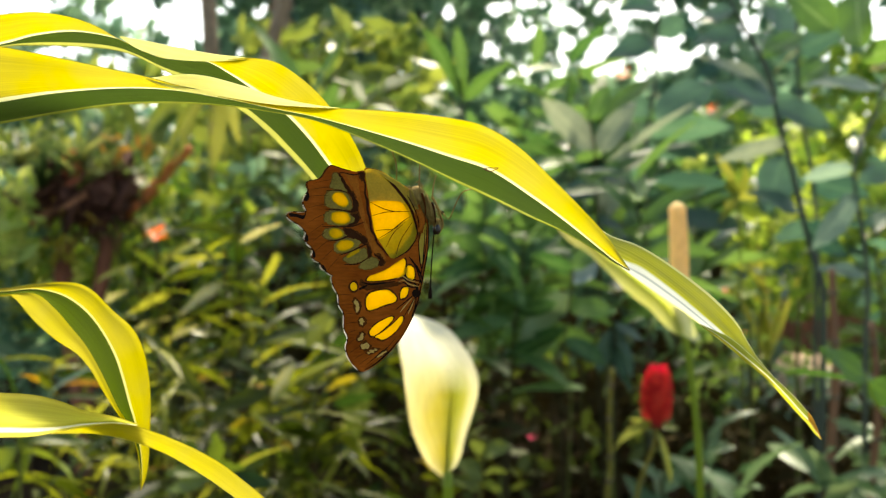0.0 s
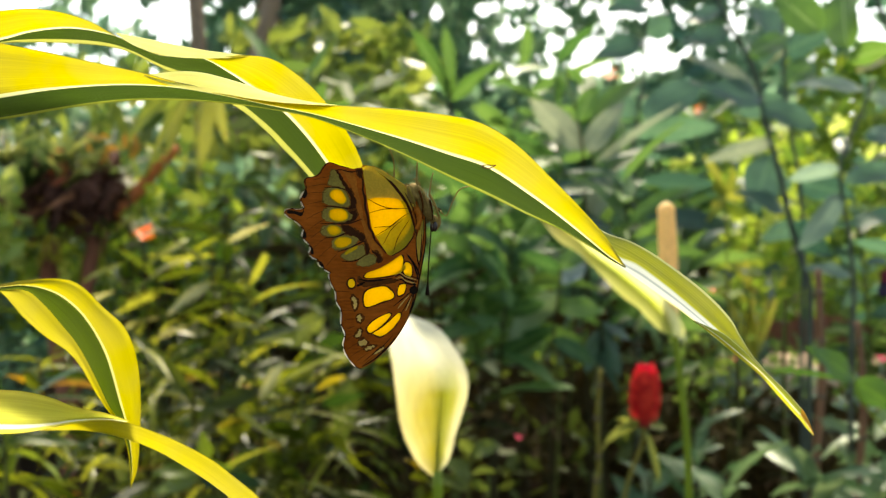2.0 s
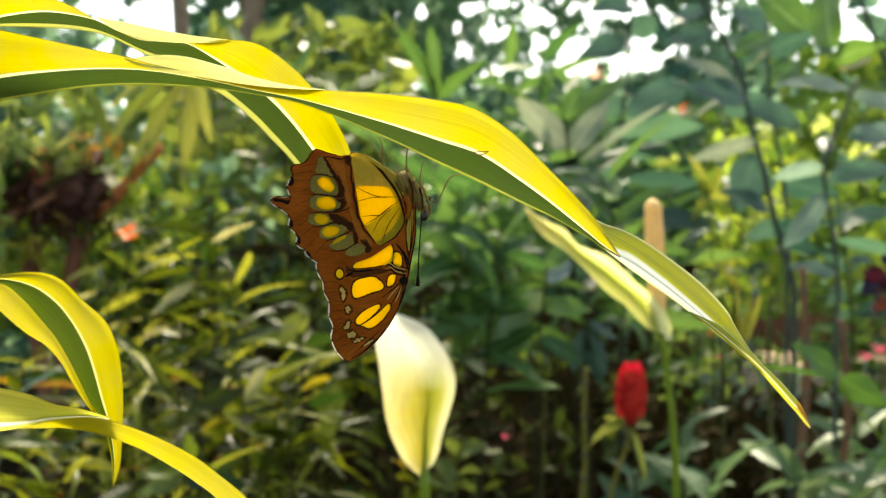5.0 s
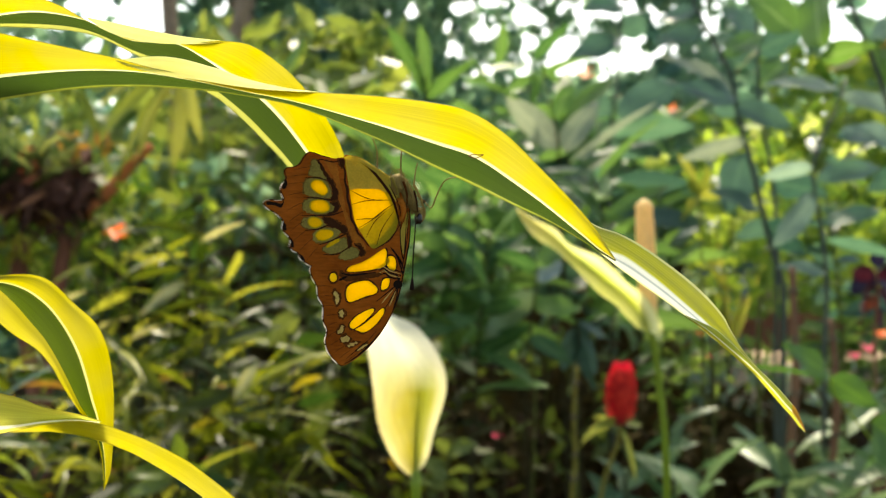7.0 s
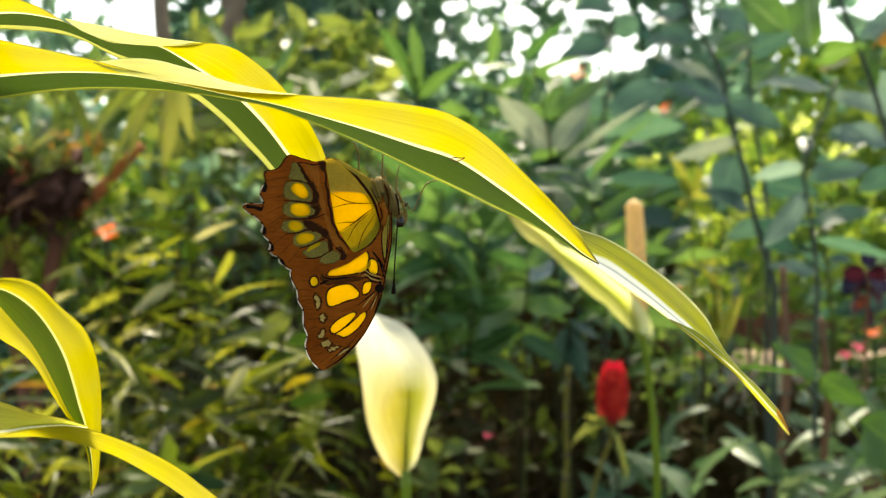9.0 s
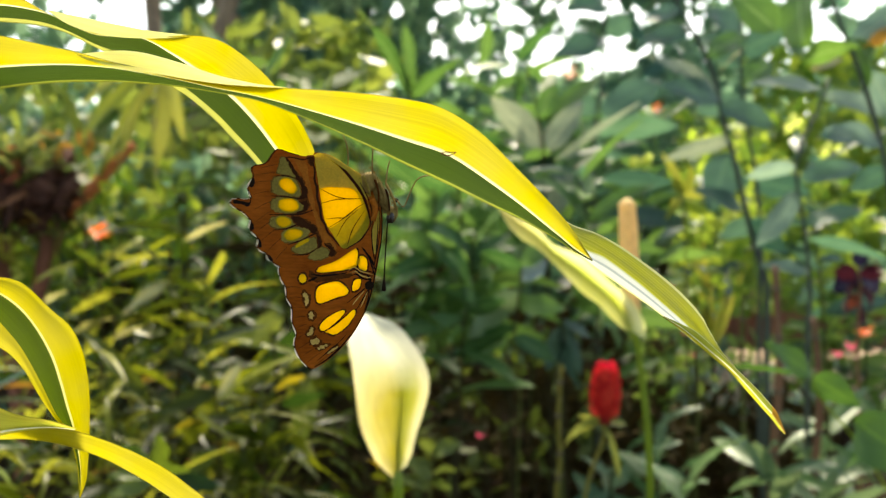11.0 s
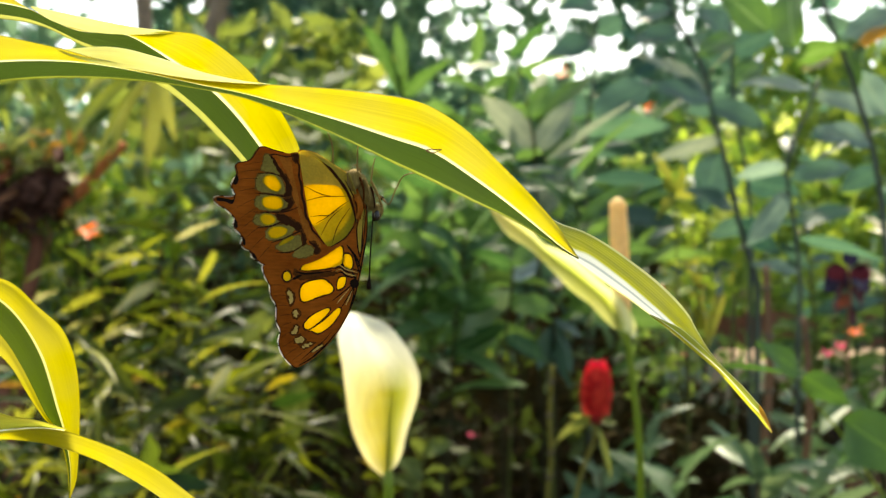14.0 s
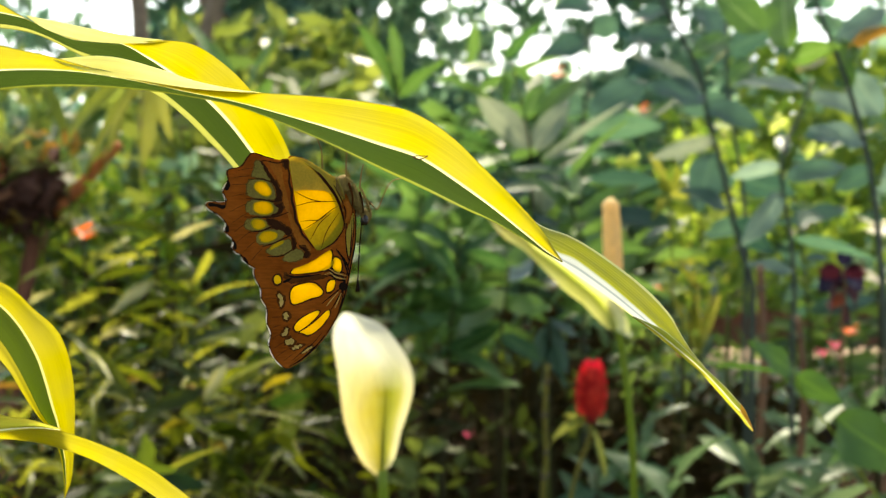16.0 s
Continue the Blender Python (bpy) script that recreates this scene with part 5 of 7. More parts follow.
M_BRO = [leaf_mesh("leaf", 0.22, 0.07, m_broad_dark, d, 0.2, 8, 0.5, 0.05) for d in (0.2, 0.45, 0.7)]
M_DARK = [leaf_mesh("leaf", 0.26, 0.05, m_ginger, d, 0.25, 7, 0.4, 0.05) for d in (0.6, 1.0)]
M_SUN = [leaf_mesh("leaf", 0.22, 0.06, m_sunlit_dim, d, 0.25, 6, 0.45, 0.05) for d in (0.4, 0.8)]
M_LOW = [leaf_mesh("leaf", 0.2, 0.045, m_low, d, 0.25, 7, 0.4, 0.05) for d in (0.5, 0.9)]


def shrub(name, place, height, leaves, meshes, label, group, lean=(0, 0), spread=0.9, rise=0.25, start=0.25, size=1.0, thick=0.008, mat=None, twist=2.399963):
    """A stem with leaves set round it in a spiral."""
    ob = thing(name, place, label, "plant", group)
    top = Vector((lean[0], lean[1], height))
    path = [Vector((0, 0, -0.05)), top * 0.35 + Vector((rng.uniform(-1, 1), rng.uniform(-1, 1), 0)) * 0.04 * height, top * 0.7 + Vector((rng.uniform(-1, 1), rng.uniform(-1, 1), 0)) * 0.03 * height, top]
    bm = bmesh.new()
    tube(bm, path, thick, thick * 0.4, 14, 7)
    part("stem", bm, mat or m_stem, ob)
    pts = spline(path, 60)
    a = rng.uniform(0, 6.28)
    for i in range(leaves):
        f = start + (1 - start) * (i + rng.uniform(-0.3, 0.3)) / leaves
        p = pts[max(0, min(59, int(f * 59)))]
        a += twist + rng.uniform(-0.5, 0.5)
        el = rise + rng.uniform(-0.75, 0.8) + 0.5 * max(0, f - 0.8) * 5 * 0.5
        o = new("leaf", rng.choice(meshes))
        o.parent = ob
        o.matrix_local = along(p, (math.cos(a) * spread, math.sin(a) * spread, el), rng.uniform(-75, 75), size * rng.uniform(0.6, 1.3))
    return ob


for x, y, h in [(-0.95, 2.9, 0.9), (-0.72, 2.7, 0.95), (-0.5, 2.9, 1.1), (-0.3, 2.8, 0.8), (-0.6, 3.4, 1.35), (-0.72, 3.7, 1.2), (-0.25, 3.5, 1.2), (-1.1, 3.4, 0.92), (-0.05, 3.1, 0.75),
                (-0.45, 2.4, 0.62), (-0.2, 2.3, 0.5), (-0.75, 2.3, 0.6), (-1.0, 2.5, 0.75), (-0.95, 2.05, 0.5), (-0.5, 4.2, 1.5), (-0.1, 4.2, 1.3), (-0.9, 4.6, 1.7), (-1.15, 4.6, 1.3), (-0.35, 4.9, 1.75)]:
    for k in range(2):
        shrub("bush", (x + rng.uniform(-0.1, 0.1), y + rng.uniform(-0.1, 0.1), 0), h * rng.uniform(0.85, 1.05), 13, M_BUSH * 6 + M_YEL + M_DRY if y < 3.45 else M_BACK, "garden bush with narrow arching green leaves", "leafy bushes", (rng.uniform(-0.2, 0.2), rng.uniform(-0.2, 0.1)))
for x, y, h in [(-0.85, 3.1, 1.1), (-0.62, 3.0, 1.15), (-0.45, 3.15, 1.2), (-0.75, 3.35, 1.25), (-0.95, 3.3, 1.05), (-0.3, 3.2, 1.1), (-0.55, 2.75, 0.95), (-0.8, 2.7, 0.85), (-1.1, 3.2, 1.0), (-0.15, 3.3, 1.0), (-0.4, 2.6, 0.75), (-0.65, 2.5, 0.7)]:
    shrub("bush", (x, y, 0), h, 17, M_SLIM, "garden bush with slender glossy arching leaves", "leafy bushes", (rng.uniform(-0.15, 0.15), rng.uniform(-0.2, 0.05)), 0.9, 0.45, 0.45, 1.0, 0.005)
rng = random.Random(23)
for x, y, h in [(0.1, 3.0, 1.25), (0.3, 3.6, 1.6), (0.05, 4.0, 1.8), (0.6, 3.8, 1.9), (0.35, 4.6, 2.1), (0.75, 4.4, 2.1), (0.85, 3.4, 1.5), (0.0, 5.0, 1.8), (0.2, 3.3, 1.4), (0.5, 4.0, 1.7), (0.4, 3.4, 1.45), (1.0, 4.9, 2.0)]:
    shrub("ginger_plant", (x, y, 0), h, 22, M_GIN, "tall dark green ginger plant with bare lower stem", "ginger plants", (rng.uniform(-0.2, 0.2), rng.uniform(-0.2, 0.1)), 0.9, 0.3, 0.58, 1.0, 0.0065)
for x, y, h in [(0.7, 5.0, 1.9), (1.1, 5.3, 1.95), (1.45, 5.6, 2.0), (0.4, 5.4, 1.9), (1.0, 4.3, 1.5)]:
    shrub("ginger_plant", (x, y, 0), h, 26, M_GIN, "tall dark green ginger plant in shade", "ginger plants", (rng.uniform(-0.2, 0.2), rng.uniform(-0.2, 0.1)), 0.9, 0.3, 0.35, 1.2, 0.0065)
for x, y, h in [(1.05, 4.8, 1.8), (1.75, 5.0, 1.75), (2.35, 5.0, 1.8), (0.75, 5.2, 1.85)]:
    shrub("broadleaf_shrub", (x, y, 0), h, 22, M_BRO, "tall shrub with broad green leaves on dark stems", "broadleaf shrubs", (rng.uniform(-0.25, 0.1), rng.uniform(-0.2, 0.1)), 0.9, 0.15, 0.45, 1.25, 0.011, m_stem_green)
for x, y, h in [(-0.85, 1.95, 0.45), (-0.7, 1.75, 0.4), (-0.6, 2.1, 0.42), (-0.35, 2.0, 0.4), (-0.15, 2.0, 0.4), (0.05, 2.3, 0.4), (-1.0, 2.2, 0.5)]:
    shrub("low_plant", (x, y, 0), h, 16, M_DARK, "low dark green strap-leaved plant", "low plants", (rng.uniform(-0.1, 0.1), rng.uniform(-0.1, 0.1)), 1.0, 0.6, 0.1, 1.1, 0.007)
for x, y, h in [(3.1, 6.9, 0.75), (3.35, 6.8, 0.85), (3.65, 7.0, 0.8), (3.95, 7.1, 0.9), (2.2, 6.8, 0.6)]:
    shrub("low_plant", (x, y, 0), h, 22, M_LOW, "low dark green leafy plant beside the path", "low plants", (rng.uniform(-0.1, 0.1), rng.uniform(-0.1, 0.1)), 1.0, 0.5, 0.15, 1.5, 0.007)
for x, y, h in [(1.75, 5.4, 0.62), (2.6, 5.8, 0.75), (2.9, 5.7, 0.8), (2.75, 6.3, 0.9), (1.45, 5.2, 0.7), (3.2, 6.2, 0.9), (1.6, 6.2, 0.85)]:
    shrub("low_plant", (x, y, 0), h, 24, M_SUN, "low sunlit yellow-green leafy plant", "low plants", (rng.uniform(-0.1, 0.1), rng.uniform(-0.1, 0.1)), 1.0, 0.5, 0.15, 1.3, 0.007)
for x, y, h in [(0.7, 2.2, 0.5), (0.95, 2.4, 0.45), (1.15, 2.5, 0.5), (0.85, 2.8, 0.55), (1.25, 2.9, 0.5), (1.0, 2.0, 0.4), (1.5, 3.4, 0.6), (0.75, 2.5, 0.6), (1.05, 2.7, 0.62), (1.3, 2.6, 0.6), (1.45, 3.0, 0.65), (0.65, 2.9, 0.5), (0.9, 3.2, 0.6), (1.2, 2.2, 0.5), (0.55, 2.4, 0.3), (1.6, 3.0, 0.7)]:
    shrub("low_plant", (x, y, 0), h, 18, M_LOW, "low grey-green leafy plant", "low plants", (rng.uniform(-0.1, 0.1), rng.uniform(-0.1, 0.1)), 1.0, 0.5, 0.15, 1.0, 0.007)


def sprig(name, place, stem, leaves, material, label, group="", thick=0.01, droop=0.3, stem_mat=None, fold=0.2, category="plant"):
    """A plant given by its stem and by the base, tip and width of each leaf."""
    ob = thing(name, place, label, category, group)
    o0 = Vector(place)
    if stem:
        bm = bmesh.new()
        tube(bm, [Vector(p) - o0 for p in stem], thick, thick * 0.5, 20, 8)
        part("stem", bm, stem_mat or m_stem, ob)
    for (a, b), w, *own in leaves:
        roll, skin = own if own else (rng.choice((40, 55)), material)
        a, b = Vector(a), Vector(b)
        way = b - a
        o = new("leaf", leaf_mesh("leaf", way.length * 1.05, w, skin, droop * rng.uniform(0.7, 1.3), fold * rng.uniform(0.5, 1.4), 10, rng.uniform(0.36, 0.46), 0.09))
        o.parent = ob
        lift = Vector((0, 0, way.length * droop * 0.45)) if abs(way.normalized().z) < 0.9 else Vector()
        o.matrix_local = along(a - o0, way + lift, roll * rng.choice((-1, 1)))
    return ob


sprig("ginger_plant", (0.613, 3.620, 0.000), [(0.613, 3.620, -0.030), (0.608, 3.610, 0.617), (0.593, 3.600, 1.235), (0.582, 3.600, 1.430), (0.578, 3.600, 1.577), (0.551, 3.600, 1.732), (0.507, 3.600, 1.905)],
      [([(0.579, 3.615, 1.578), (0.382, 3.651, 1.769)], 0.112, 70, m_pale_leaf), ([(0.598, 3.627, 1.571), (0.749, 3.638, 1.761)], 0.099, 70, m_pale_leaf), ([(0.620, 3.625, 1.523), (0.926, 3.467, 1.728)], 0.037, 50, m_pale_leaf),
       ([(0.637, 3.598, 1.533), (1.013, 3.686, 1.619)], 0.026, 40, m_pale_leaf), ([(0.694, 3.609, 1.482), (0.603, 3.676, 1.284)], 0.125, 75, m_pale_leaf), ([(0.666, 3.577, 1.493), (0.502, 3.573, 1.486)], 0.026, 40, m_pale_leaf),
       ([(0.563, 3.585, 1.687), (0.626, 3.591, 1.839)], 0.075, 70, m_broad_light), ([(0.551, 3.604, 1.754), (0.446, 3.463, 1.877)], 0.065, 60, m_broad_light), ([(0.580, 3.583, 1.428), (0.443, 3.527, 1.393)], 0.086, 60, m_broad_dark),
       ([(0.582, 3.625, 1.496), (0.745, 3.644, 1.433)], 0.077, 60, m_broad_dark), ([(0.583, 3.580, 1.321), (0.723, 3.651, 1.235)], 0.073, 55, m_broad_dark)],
      None, "ginger plant with leaves paled by painted sheen", "ginger plants", 0.0070, 0.25, m_stem, category="plant")
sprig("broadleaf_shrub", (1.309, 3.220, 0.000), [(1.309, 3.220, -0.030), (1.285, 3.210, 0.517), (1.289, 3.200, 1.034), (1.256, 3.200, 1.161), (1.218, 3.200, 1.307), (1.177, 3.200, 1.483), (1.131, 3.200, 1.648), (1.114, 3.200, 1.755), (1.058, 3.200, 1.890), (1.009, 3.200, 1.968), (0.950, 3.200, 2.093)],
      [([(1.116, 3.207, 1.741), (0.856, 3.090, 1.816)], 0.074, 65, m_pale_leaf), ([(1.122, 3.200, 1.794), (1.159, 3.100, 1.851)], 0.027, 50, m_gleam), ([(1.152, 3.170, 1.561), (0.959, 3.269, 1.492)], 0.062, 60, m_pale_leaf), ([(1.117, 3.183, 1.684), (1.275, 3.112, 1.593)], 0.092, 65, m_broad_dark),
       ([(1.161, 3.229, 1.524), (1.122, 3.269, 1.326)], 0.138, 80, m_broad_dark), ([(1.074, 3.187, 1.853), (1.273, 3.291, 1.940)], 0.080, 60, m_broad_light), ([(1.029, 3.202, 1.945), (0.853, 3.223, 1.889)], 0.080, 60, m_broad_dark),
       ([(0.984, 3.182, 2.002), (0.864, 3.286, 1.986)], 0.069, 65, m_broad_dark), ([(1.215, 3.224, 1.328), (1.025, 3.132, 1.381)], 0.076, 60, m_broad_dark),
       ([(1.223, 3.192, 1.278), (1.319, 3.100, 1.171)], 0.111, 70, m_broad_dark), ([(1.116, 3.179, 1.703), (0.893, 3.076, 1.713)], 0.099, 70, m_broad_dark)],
      None, "tall shrub with broad green leaves on a dark leaning stem", "broadleaf shrubs", 0.0130, 0.25, m_stem_hazy, category="plant")
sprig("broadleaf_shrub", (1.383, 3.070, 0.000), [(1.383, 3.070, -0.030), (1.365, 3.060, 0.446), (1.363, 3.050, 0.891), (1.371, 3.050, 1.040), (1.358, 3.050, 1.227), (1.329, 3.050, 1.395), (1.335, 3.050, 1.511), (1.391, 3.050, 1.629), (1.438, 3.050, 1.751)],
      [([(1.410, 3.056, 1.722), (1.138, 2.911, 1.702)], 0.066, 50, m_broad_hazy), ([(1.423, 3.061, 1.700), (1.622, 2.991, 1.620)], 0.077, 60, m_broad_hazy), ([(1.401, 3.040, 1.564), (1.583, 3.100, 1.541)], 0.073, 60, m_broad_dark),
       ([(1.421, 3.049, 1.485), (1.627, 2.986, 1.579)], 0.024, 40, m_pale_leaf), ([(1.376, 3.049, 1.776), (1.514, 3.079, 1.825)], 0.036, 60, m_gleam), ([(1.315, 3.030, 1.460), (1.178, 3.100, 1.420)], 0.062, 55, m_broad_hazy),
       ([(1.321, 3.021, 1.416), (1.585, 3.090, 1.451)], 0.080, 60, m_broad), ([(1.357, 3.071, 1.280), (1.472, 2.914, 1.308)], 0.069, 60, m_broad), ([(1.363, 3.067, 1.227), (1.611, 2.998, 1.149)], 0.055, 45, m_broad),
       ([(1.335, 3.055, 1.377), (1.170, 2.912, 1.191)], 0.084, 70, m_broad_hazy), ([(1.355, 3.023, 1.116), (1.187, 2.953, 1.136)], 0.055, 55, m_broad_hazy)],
      None, "tall shrub with broad green leaves on a thin stem", "broadleaf shrubs", 0.0100, 0.25, m_stem_hazy, category="plant")
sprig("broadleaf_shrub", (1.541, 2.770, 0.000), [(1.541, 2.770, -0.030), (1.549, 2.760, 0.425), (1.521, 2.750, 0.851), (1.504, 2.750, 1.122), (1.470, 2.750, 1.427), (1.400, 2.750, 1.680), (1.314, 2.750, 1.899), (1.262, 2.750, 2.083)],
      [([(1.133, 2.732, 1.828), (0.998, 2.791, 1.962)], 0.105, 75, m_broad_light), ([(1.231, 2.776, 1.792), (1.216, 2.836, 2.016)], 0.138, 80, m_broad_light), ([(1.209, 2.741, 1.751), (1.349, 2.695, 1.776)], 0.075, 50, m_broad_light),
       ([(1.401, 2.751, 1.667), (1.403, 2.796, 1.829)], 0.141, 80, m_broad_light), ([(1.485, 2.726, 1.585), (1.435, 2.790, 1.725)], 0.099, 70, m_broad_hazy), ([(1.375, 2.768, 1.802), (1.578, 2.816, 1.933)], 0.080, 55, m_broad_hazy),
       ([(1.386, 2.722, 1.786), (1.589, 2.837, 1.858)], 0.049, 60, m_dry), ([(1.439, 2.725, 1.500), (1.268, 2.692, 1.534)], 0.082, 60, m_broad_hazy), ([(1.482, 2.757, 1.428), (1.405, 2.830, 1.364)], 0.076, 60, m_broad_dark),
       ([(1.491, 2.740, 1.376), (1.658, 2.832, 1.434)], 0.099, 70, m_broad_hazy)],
      None, "shrub with large rounded sunlit leaves", "broadleaf shrubs", 0.0120, 0.25, m_stem_hazy, category="plant")
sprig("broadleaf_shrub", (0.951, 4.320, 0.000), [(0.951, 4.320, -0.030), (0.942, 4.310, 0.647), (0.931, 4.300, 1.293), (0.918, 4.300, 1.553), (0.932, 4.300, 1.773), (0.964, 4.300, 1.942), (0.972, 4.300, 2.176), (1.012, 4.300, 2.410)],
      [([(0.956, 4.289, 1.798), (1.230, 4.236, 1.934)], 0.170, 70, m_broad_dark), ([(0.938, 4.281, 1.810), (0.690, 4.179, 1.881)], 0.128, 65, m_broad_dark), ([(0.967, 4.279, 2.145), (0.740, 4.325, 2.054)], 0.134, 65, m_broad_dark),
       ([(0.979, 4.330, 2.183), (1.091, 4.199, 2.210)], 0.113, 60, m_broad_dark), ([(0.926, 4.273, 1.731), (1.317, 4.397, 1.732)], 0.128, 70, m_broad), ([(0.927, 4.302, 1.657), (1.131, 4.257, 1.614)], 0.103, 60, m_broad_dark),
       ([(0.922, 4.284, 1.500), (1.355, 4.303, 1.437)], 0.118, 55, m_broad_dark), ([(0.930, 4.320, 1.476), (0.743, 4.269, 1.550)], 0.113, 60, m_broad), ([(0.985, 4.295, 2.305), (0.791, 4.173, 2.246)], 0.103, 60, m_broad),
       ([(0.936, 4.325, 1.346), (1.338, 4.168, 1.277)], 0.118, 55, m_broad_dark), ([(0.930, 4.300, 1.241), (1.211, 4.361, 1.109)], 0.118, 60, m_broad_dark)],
      None, "tall shrub with broad dark green leaves", "broadleaf shrubs", 0.0120, 0.25, m_stem_hazy, category="plant")
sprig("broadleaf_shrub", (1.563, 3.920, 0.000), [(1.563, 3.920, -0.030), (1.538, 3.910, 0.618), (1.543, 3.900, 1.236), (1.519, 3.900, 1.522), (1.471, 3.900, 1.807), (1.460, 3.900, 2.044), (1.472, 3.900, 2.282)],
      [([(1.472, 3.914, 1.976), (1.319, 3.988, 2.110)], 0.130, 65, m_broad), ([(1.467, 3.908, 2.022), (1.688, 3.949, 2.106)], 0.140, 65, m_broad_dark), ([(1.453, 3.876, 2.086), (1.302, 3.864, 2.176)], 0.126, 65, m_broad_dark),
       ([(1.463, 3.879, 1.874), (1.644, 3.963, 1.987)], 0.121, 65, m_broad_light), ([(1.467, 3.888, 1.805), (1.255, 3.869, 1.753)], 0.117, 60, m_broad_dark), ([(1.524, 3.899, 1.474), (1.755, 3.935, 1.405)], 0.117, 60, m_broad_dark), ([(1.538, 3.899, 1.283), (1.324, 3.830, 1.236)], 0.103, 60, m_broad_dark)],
      None, "tall shrub with broad green leaves", "broadleaf shrubs", 0.0110, 0.25, m_stem_hazy, category="plant")
sprig("sapling", (0.811, 1.470, 0.000), [(0.811, 1.470, -0.030), (0.797, 1.460, 0.379), (0.791, 1.450, 0.757), (0.764, 1.450, 0.829), (0.709, 1.450, 0.910), (0.663, 1.450, 0.964), (0.650, 1.450, 1.007)],
      [([(0.641, 1.429, 1.002), (0.562, 1.400, 1.050)], 0.040, 75, m_sapling), ([(0.654, 1.479, 0.994), (0.546, 1.540, 1.003)], 0.014, 50, m_sapling), ([(0.654, 1.458, 0.995), (0.713, 1.430, 0.952)], 0.047, 75, m_sapling),
       ([(0.713, 1.440, 0.928), (0.765, 1.331, 0.870)], 0.083, 75, m_sapling), ([(0.729, 1.436, 0.886), (0.723, 1.498, 0.836)], 0.026, 60, m_sapling)],
      None, "sapling twig with bright green oval leaves", "saplings", 0.0030, 0.12, m_stalk, category="plant")
sprig("low_plant", (0.840, 3.020, 0.000), [(0.840, 3.020, -0.030), (0.820, 3.000, 0.428), (0.813, 3.000, 0.538)],
      [([(0.819, 3.022, 0.533), (0.899, 2.947, 0.587)], 0.043, 40, m_low), ([(0.762, 3.017, 0.462), (0.704, 3.046, 0.548)], 0.039, 60, m_low), ([(0.927, 3.012, 0.478), (1.033, 3.019, 0.530)], 0.039, 45, m_low),
       ([(0.891, 3.016, 0.441), (0.780, 2.947, 0.407)], 0.047, 45, m_low)],
      None, "low grey-green leafy plant with arching leaves", "low plants", 0.0050, 0.50, m_stem_green, category="plant")
sprig("low_plant", (1.021, 2.620, 0.000), [(1.021, 2.620, -0.030), (1.001, 2.600, 0.438), (0.994, 2.600, 0.534)],
      [([(0.999, 2.612, 0.531), (1.125, 2.527, 0.597)], 0.022, 30, m_low), ([(1.157, 2.599, 0.580), (1.353, 2.645, 0.524)], 0.022, 30, m_low), ([(1.048, 2.611, 0.538), (0.913, 2.531, 0.711)], 0.053, 60, m_low),
       ([(1.078, 2.627, 0.533), (1.001, 2.616, 0.657)], 0.047, 60, m_low), ([(1.078, 2.605, 0.555), (1.158, 2.463, 0.621)], 0.043, 45, m_low)],
      None, "low grey-green leafy plant with arching leaves", "low plants", 0.0050, 0.50, m_stem_green, category="plant")
sprig("low_plant", (1.262, 2.720, 0.000), [(1.262, 2.720, -0.030), (1.242, 2.700, 0.363), (1.236, 2.700, 0.463)],
      [([(1.237, 2.703, 0.462), (1.134, 2.620, 0.726)], 0.042, 60, m_low), ([(1.249, 2.710, 0.460), (1.324, 2.671, 0.665)], 0.042, 60, m_low), ([(1.262, 2.719, 0.457), (1.380, 2.715, 0.522)], 0.039, 45, m_low),
       ([(1.252, 2.718, 0.449), (1.094, 2.643, 0.513)], 0.045, 45, m_low)],
      None, "low grey-green leafy plant with arching leaves", "low plants", 0.0050, 0.50, m_stem_green, category="plant")
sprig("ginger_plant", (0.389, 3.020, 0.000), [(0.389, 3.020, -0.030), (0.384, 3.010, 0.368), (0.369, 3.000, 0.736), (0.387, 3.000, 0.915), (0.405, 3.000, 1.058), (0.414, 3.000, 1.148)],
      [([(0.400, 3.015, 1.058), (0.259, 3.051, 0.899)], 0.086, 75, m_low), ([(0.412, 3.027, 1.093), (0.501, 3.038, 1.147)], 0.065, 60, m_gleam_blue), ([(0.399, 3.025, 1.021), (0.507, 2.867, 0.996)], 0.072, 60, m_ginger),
       ([(0.408, 2.998, 1.130), (0.288, 3.086, 1.174)], 0.072, 60, m_ginger), ([(0.392, 3.009, 0.950), (0.213, 3.076, 0.834)], 0.065, 60, m_ginger), ([(0.384, 2.977, 0.917), (0.517, 2.973, 0.829)], 0.061, 60, m_ginger),
       ([(0.407, 2.985, 1.139), (0.547, 2.991, 1.238)], 0.072, 60, m_ginger)],
      None, "ginger plant with a grey-green drooping leaf", "ginger plants", 0.0060, 0.25, m_stem, category="plant")
